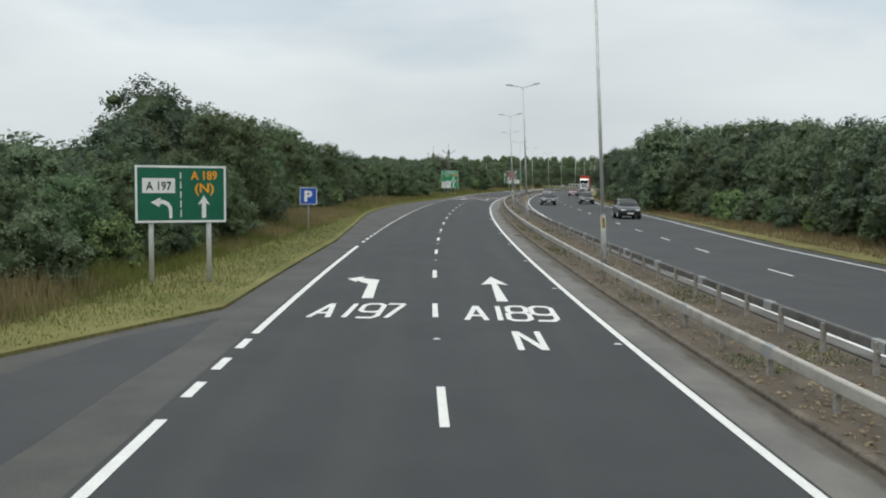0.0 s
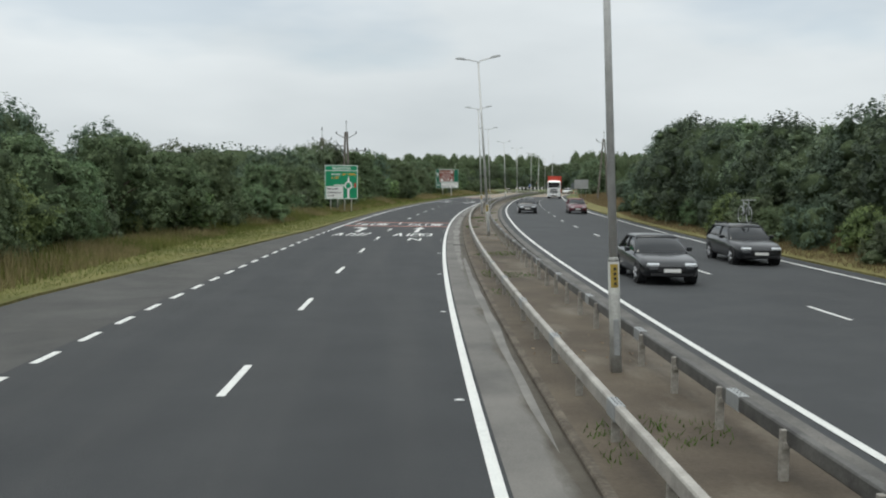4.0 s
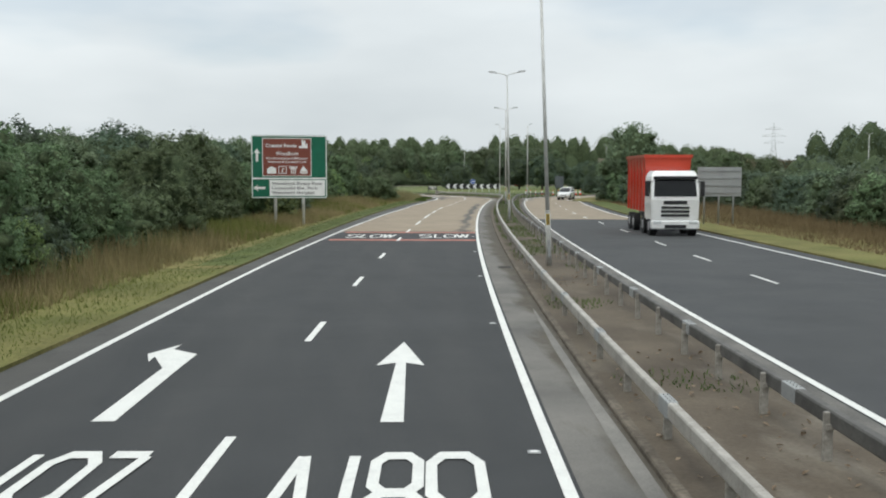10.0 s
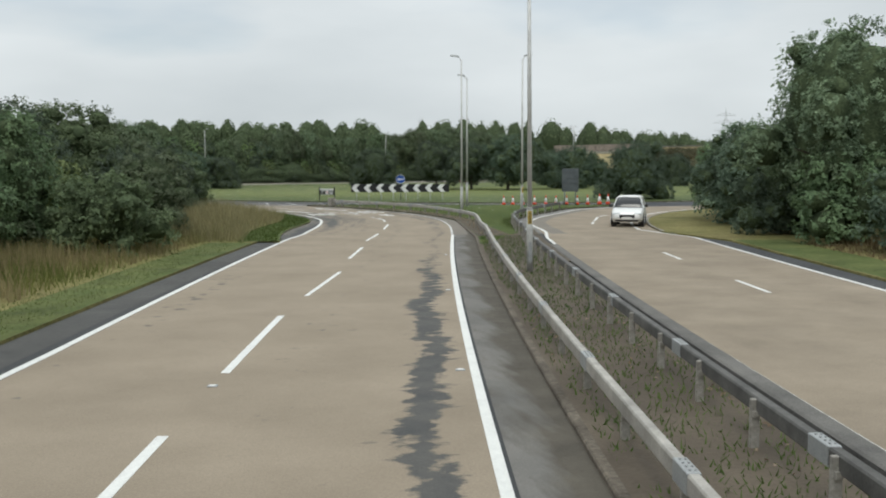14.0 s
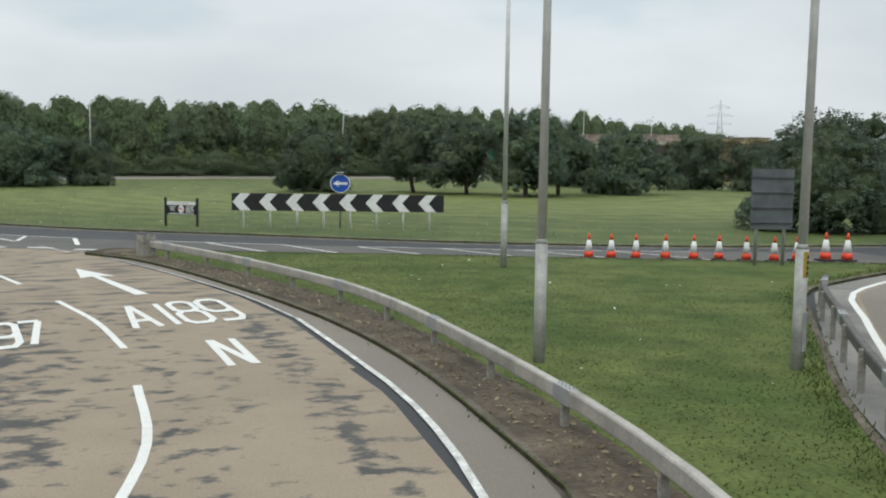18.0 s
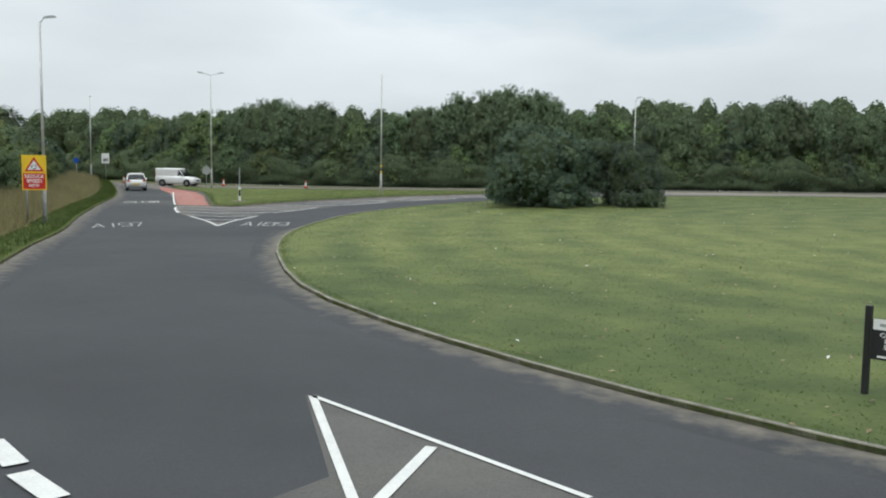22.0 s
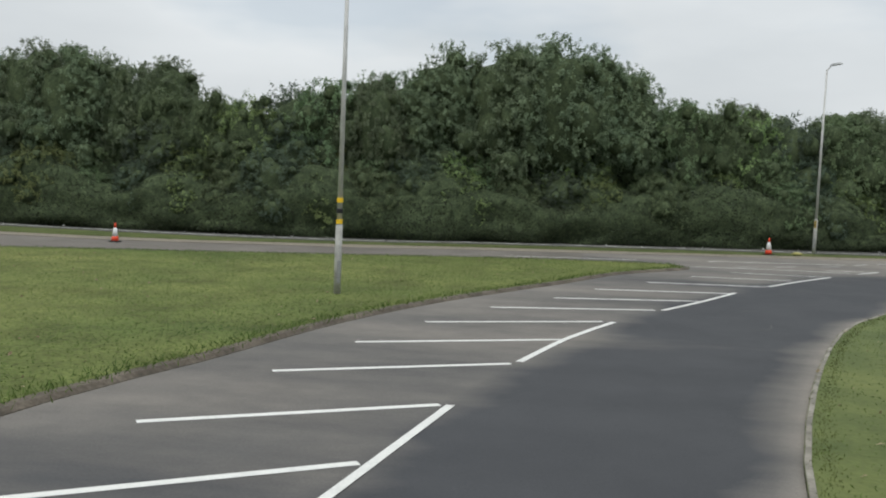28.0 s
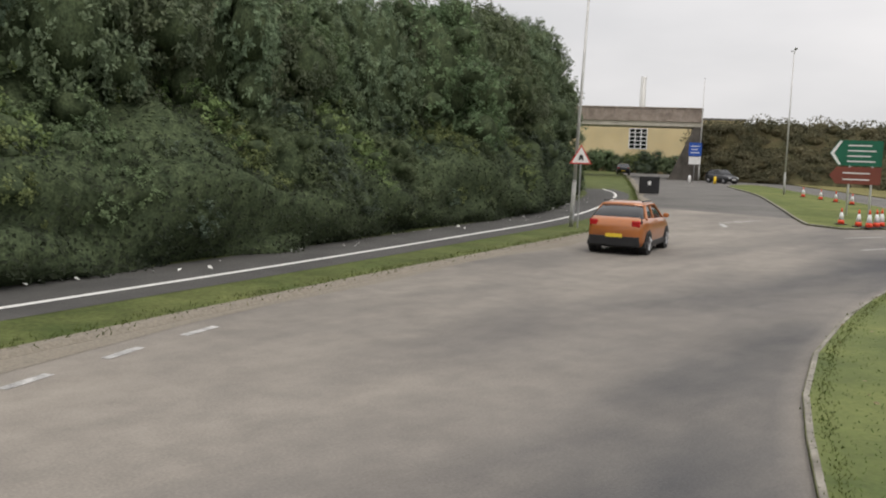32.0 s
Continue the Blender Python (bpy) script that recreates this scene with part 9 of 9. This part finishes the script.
    box(bm, -hw * 0.48, hw * 0.48, -L_ / 2 - 0.012, -L_ / 2 + 0.08, hb * 0.46, hb * 0.66, 0.02)
    part("grille", bm, M["black"], c, "dark grille")
    bm = bmesh.new()
    box(bm, -hw * 0.72, hw * 0.72, -L_ / 2 - 0.008, -L_ / 2 + 0.1, 0.30, 0.40, 0.02)
    part("air_intake", bm, M["black"], c)
    plate(c, "number_plate", -0.26, 0.26, 0.42, 0.53, -L_ / 2 - 0.014, M["plate_w"], "white number plate")
    bm = bmesh.new()
    box(bm, -0.26, 0.26, L_ / 2 - 0.01, L_ / 2 + 0.014, 0.55, 0.66)
    part("number_plate", bm, M["plate_y"], c, "yellow rear number plate")
    return c


P_DARK, P_NAVY, P_MAROON = car_paint("black", (0.010, 0.011, 0.013)), car_paint("dark_grey", (0.022, 0.024, 0.030)), car_paint("maroon", (0.10, 0.010, 0.018))
P_WHITE, P_ORANGE, P_SILVER = car_paint("white", (0.72, 0.72, 0.71)), car_paint("copper_orange", (0.36, 0.120, 0.032)), car_paint("silver", (0.34, 0.36, 0.37))


def heading(y):
    return -math.degrees(math.atan(right_x(y + 1) - right_x(y)))


car("suv", P_NAVY, 15.2, 76.8, heading(76), "dark grey car on the oncoming carriageway")
car("saloon", P_DARK, 13.05, 115.4, heading(115), "black saloon with its headlights on")
bk = car("estate", P_DARK, 18.8, 122.0, heading(122), "black estate car carrying a bicycle on its roof", roof_rails=True)
bm = bmesh.new()
for yc in (-0.15, 0.9):
    for k in range(14):
        a0, a1 = k / 14 * 6.283, (k + 1) / 14 * 6.283
        tube(bm, (0.2, yc + 0.33 * math.cos(a0), 1.88 + 0.33 * math.sin(a0)), (0.2, yc + 0.33 * math.cos(a1), 1.88 + 0.33 * math.sin(a1)), 0.02, 0.02, 5)
for a, b in (((0.2, -0.15, 1.88), (0.2, -0.05, 2.45)), ((0.2, -0.05, 2.3), (0.2, 0.5, 1.9)), ((0.2, 0.5, 1.9), (0.2, 0.9, 1.88)), ((0.2, 0.45, 1.9), (0.2, 0.6, 2.45)), ((-0.1, -0.05, 2.48), (0.5, -0.05, 2.48)), ((0.2, 0.0, 2.3), (0.2, 0.58, 2.35))):
    tube(bm, a, b, 0.022, 0.022, 6)
part("bicycle", bm, M["steel"], bk, "bicycle fixed upright on the roof")
car("saloon", P_DARK, 20.05, 179.0, heading(179), "black saloon with chrome grille and lit headlights")
car("estate", P_MAROON, 25.0, 178.4, heading(178), "dark red estate car with roof rails", roof_rails=True)
car("small", P_WHITE, 57.1, 327.6, heading(320) - 14, "small white hatchback leaving the roundabout")
car("suv", P_ORANGE, 70.6, 461.5, 107.5, "copper orange crossover with black cladding and roof rails", roof_rails=True, cladding=True)
car("hatch", P_WHITE, -3.2, 430.2, 215, "white hatchback leaving on the western road")
car("van", P_WHITE, -6.0, 442.6, 92, "plain white panel van entering the roundabout")
car("hatch", P_DARK, 144.6, 494.6, -22, "black hatchback waiting by the bridge")
car("suv", P_DARK, 158.0, 516.0, 122, "dark car driving under the bridge")

# tipper lorry
lo = thing("lorry", "white cab lorry carrying a tall red skip", "lorry", pose(right_x(264.0) + 10.0, 262.0, 0, 0, 0, heading(262)), "traffic")
P_RED = car_paint("skip_red", (0.52, 0.06, 0.035))
bm = bmesh.new()
rows = []
for z, y0, y1, w in ((0.80, -2.90, -1.0, 1.22), (1.95, -2.92, -1.0, 1.24), (3.00, -2.70, -1.0, 1.20), (3.38, -2.48, -1.05, 1.08)):
    rows.append([bm.verts.new((sx * w, yy, z)) for sx, yy in ((-1, y0), (1, y0), (1, y1), (-1, y1))])
for ra, rb in zip(rows[:-1], rows[1:]):
    for i in range(4):
        bm.faces.new((ra[i], ra[(i + 1) % 4], rb[(i + 1) % 4], rb[i]))
bm.faces.new(list(reversed(rows[0])))
bm.faces.new(rows[-1])
bmesh.ops.bevel(bm, geom=bm.edges[:], offset=0.06, segments=2, affect="EDGES")
cab = part("cab", bm, P_WHITE, lo)
bm = bmesh.new()
vs_ = [bm.verts.new(q) for q in ((-1.10, -2.925, 2.06), (1.10, -2.925, 2.06), (1.04, -2.735, 2.92), (-1.04, -2.735, 2.92))]
bm.faces.new(vs_)
bmesh.ops.solidify(bm, geom=bm.faces[:], thickness=0.03)
part("windscreen", bm, M["glass"], cab, "dark raked windscreen")
for z0, z1 in ((1.02, 1.14), (1.22, 1.34), (1.42, 1.54)):
    plate(cab, "grille_slot", -0.72, 0.72, z0, z1, -2.93, M["black"], thick=0.02)
plate(cab, "badge_panel", -0.60, 0.60, 1.66, 1.84, -2.93, M["black"], thick=0.02)
bm = bmesh.new()
box(bm, -1.24, 1.24, -3.02, -2.6, 0.36, 0.82, 0.06)
part("bumper", bm, P_WHITE, cab)
plate(cab, "air_intake", -0.55, 0.55, 0.42, 0.60, -3.025, M["black"], thick=0.02)
bm = bmesh.new()
box(bm, -1.10, 1.10, -2.98, -2.66, 2.94, 3.10, 0.03)
part("visor", bm, M["black"], cab, "dark sun visor")
for sgn in (-1, 1):
    bm = bmesh.new()
    box(bm, sgn * 0.92 - 0.22, sgn * 0.92 + 0.22, -3.04, -2.9, 0.62, 0.80, 0.03)
    part("headlight", bm, M["lamp_glass"], cab, "clear headlight")
    bm = bmesh.new()
    box(bm, sgn * 1.42 - 0.11, sgn * 1.42 + 0.11, -2.80, -2.66, 2.05, 2.85, 0.03)
    tube(bm, (sgn * 1.16, -2.70, 2.80), (sgn * 1.42, -2.74, 2.80), 0.02, 0.02, 6)
    part("mirror", bm, M["black"], cab)
    bm = bmesh.new()
    box(bm, sgn * 1.215 - 0.012, sgn * 1.215 + 0.012, -2.45, -1.55, 2.1, 2.85, 0.005)
    part("side_window", bm, M["glass"], cab)
plate(cab, "number_plate", -0.26, 0.26, 0.66, 0.77, -3.025, M["plate_w"])
bm = bmesh.new()
box(bm, -0.5, 0.5, -1.1, 4.6, 0.75, 1.05)
part("chassis", bm, M["black"], lo)
bm = bmesh.new()
rows = []
for z, w, y0, y1 in ((1.15, 1.02, -0.70, 4.5), (4.15, 1.24, -0.92, 4.75)):
    rows.append([bm.verts.new((sx * w, yy, z)) for sx, yy in ((-1, y0), (1, y0), (1, y1), (-1, y1))])
for i in range(4):
    j = (i + 1) % 4
    bm.faces.new((rows[0][i], rows[0][j], rows[1][j], rows[1][i]))
bm.faces.new(list(reversed(rows[0])))
bm.faces.new(rows[1])
box(bm, -1.30, 1.30, -1.00, 4.82, 4.08, 4.24)
skip = part("skip", bm, P_RED, lo, "tall red steel skip")
for k in range(6):
    for sgn in (-1, 1):
        bm = bmesh.new()
        box(bm, sgn * 1.19 - 0.06, sgn * 1.19 + 0.06, -0.5 + k * 0.95, -0.42 + k * 0.95, 1.2, 4.08)
        part("rib", bm, P_RED, skip)
for yc in (-2.1, -0.4, 2.6, 3.8):
    for sgn in (-1, 1):
        bm = bmesh.new()
        tube(bm, (sgn * 0.85, yc, 0.5), (sgn * 1.2, yc, 0.5), 0.5, 0.5, 20)
        wh = part("wheel", bm, M["tyre"], lo)
        bm = bmesh.new()
        tube(bm, (sgn * 1.19, yc, 0.5), (sgn * 1.215, yc, 0.5), 0.27, 0.2, 14)
        part("hub", bm, M["alloy"], wh)
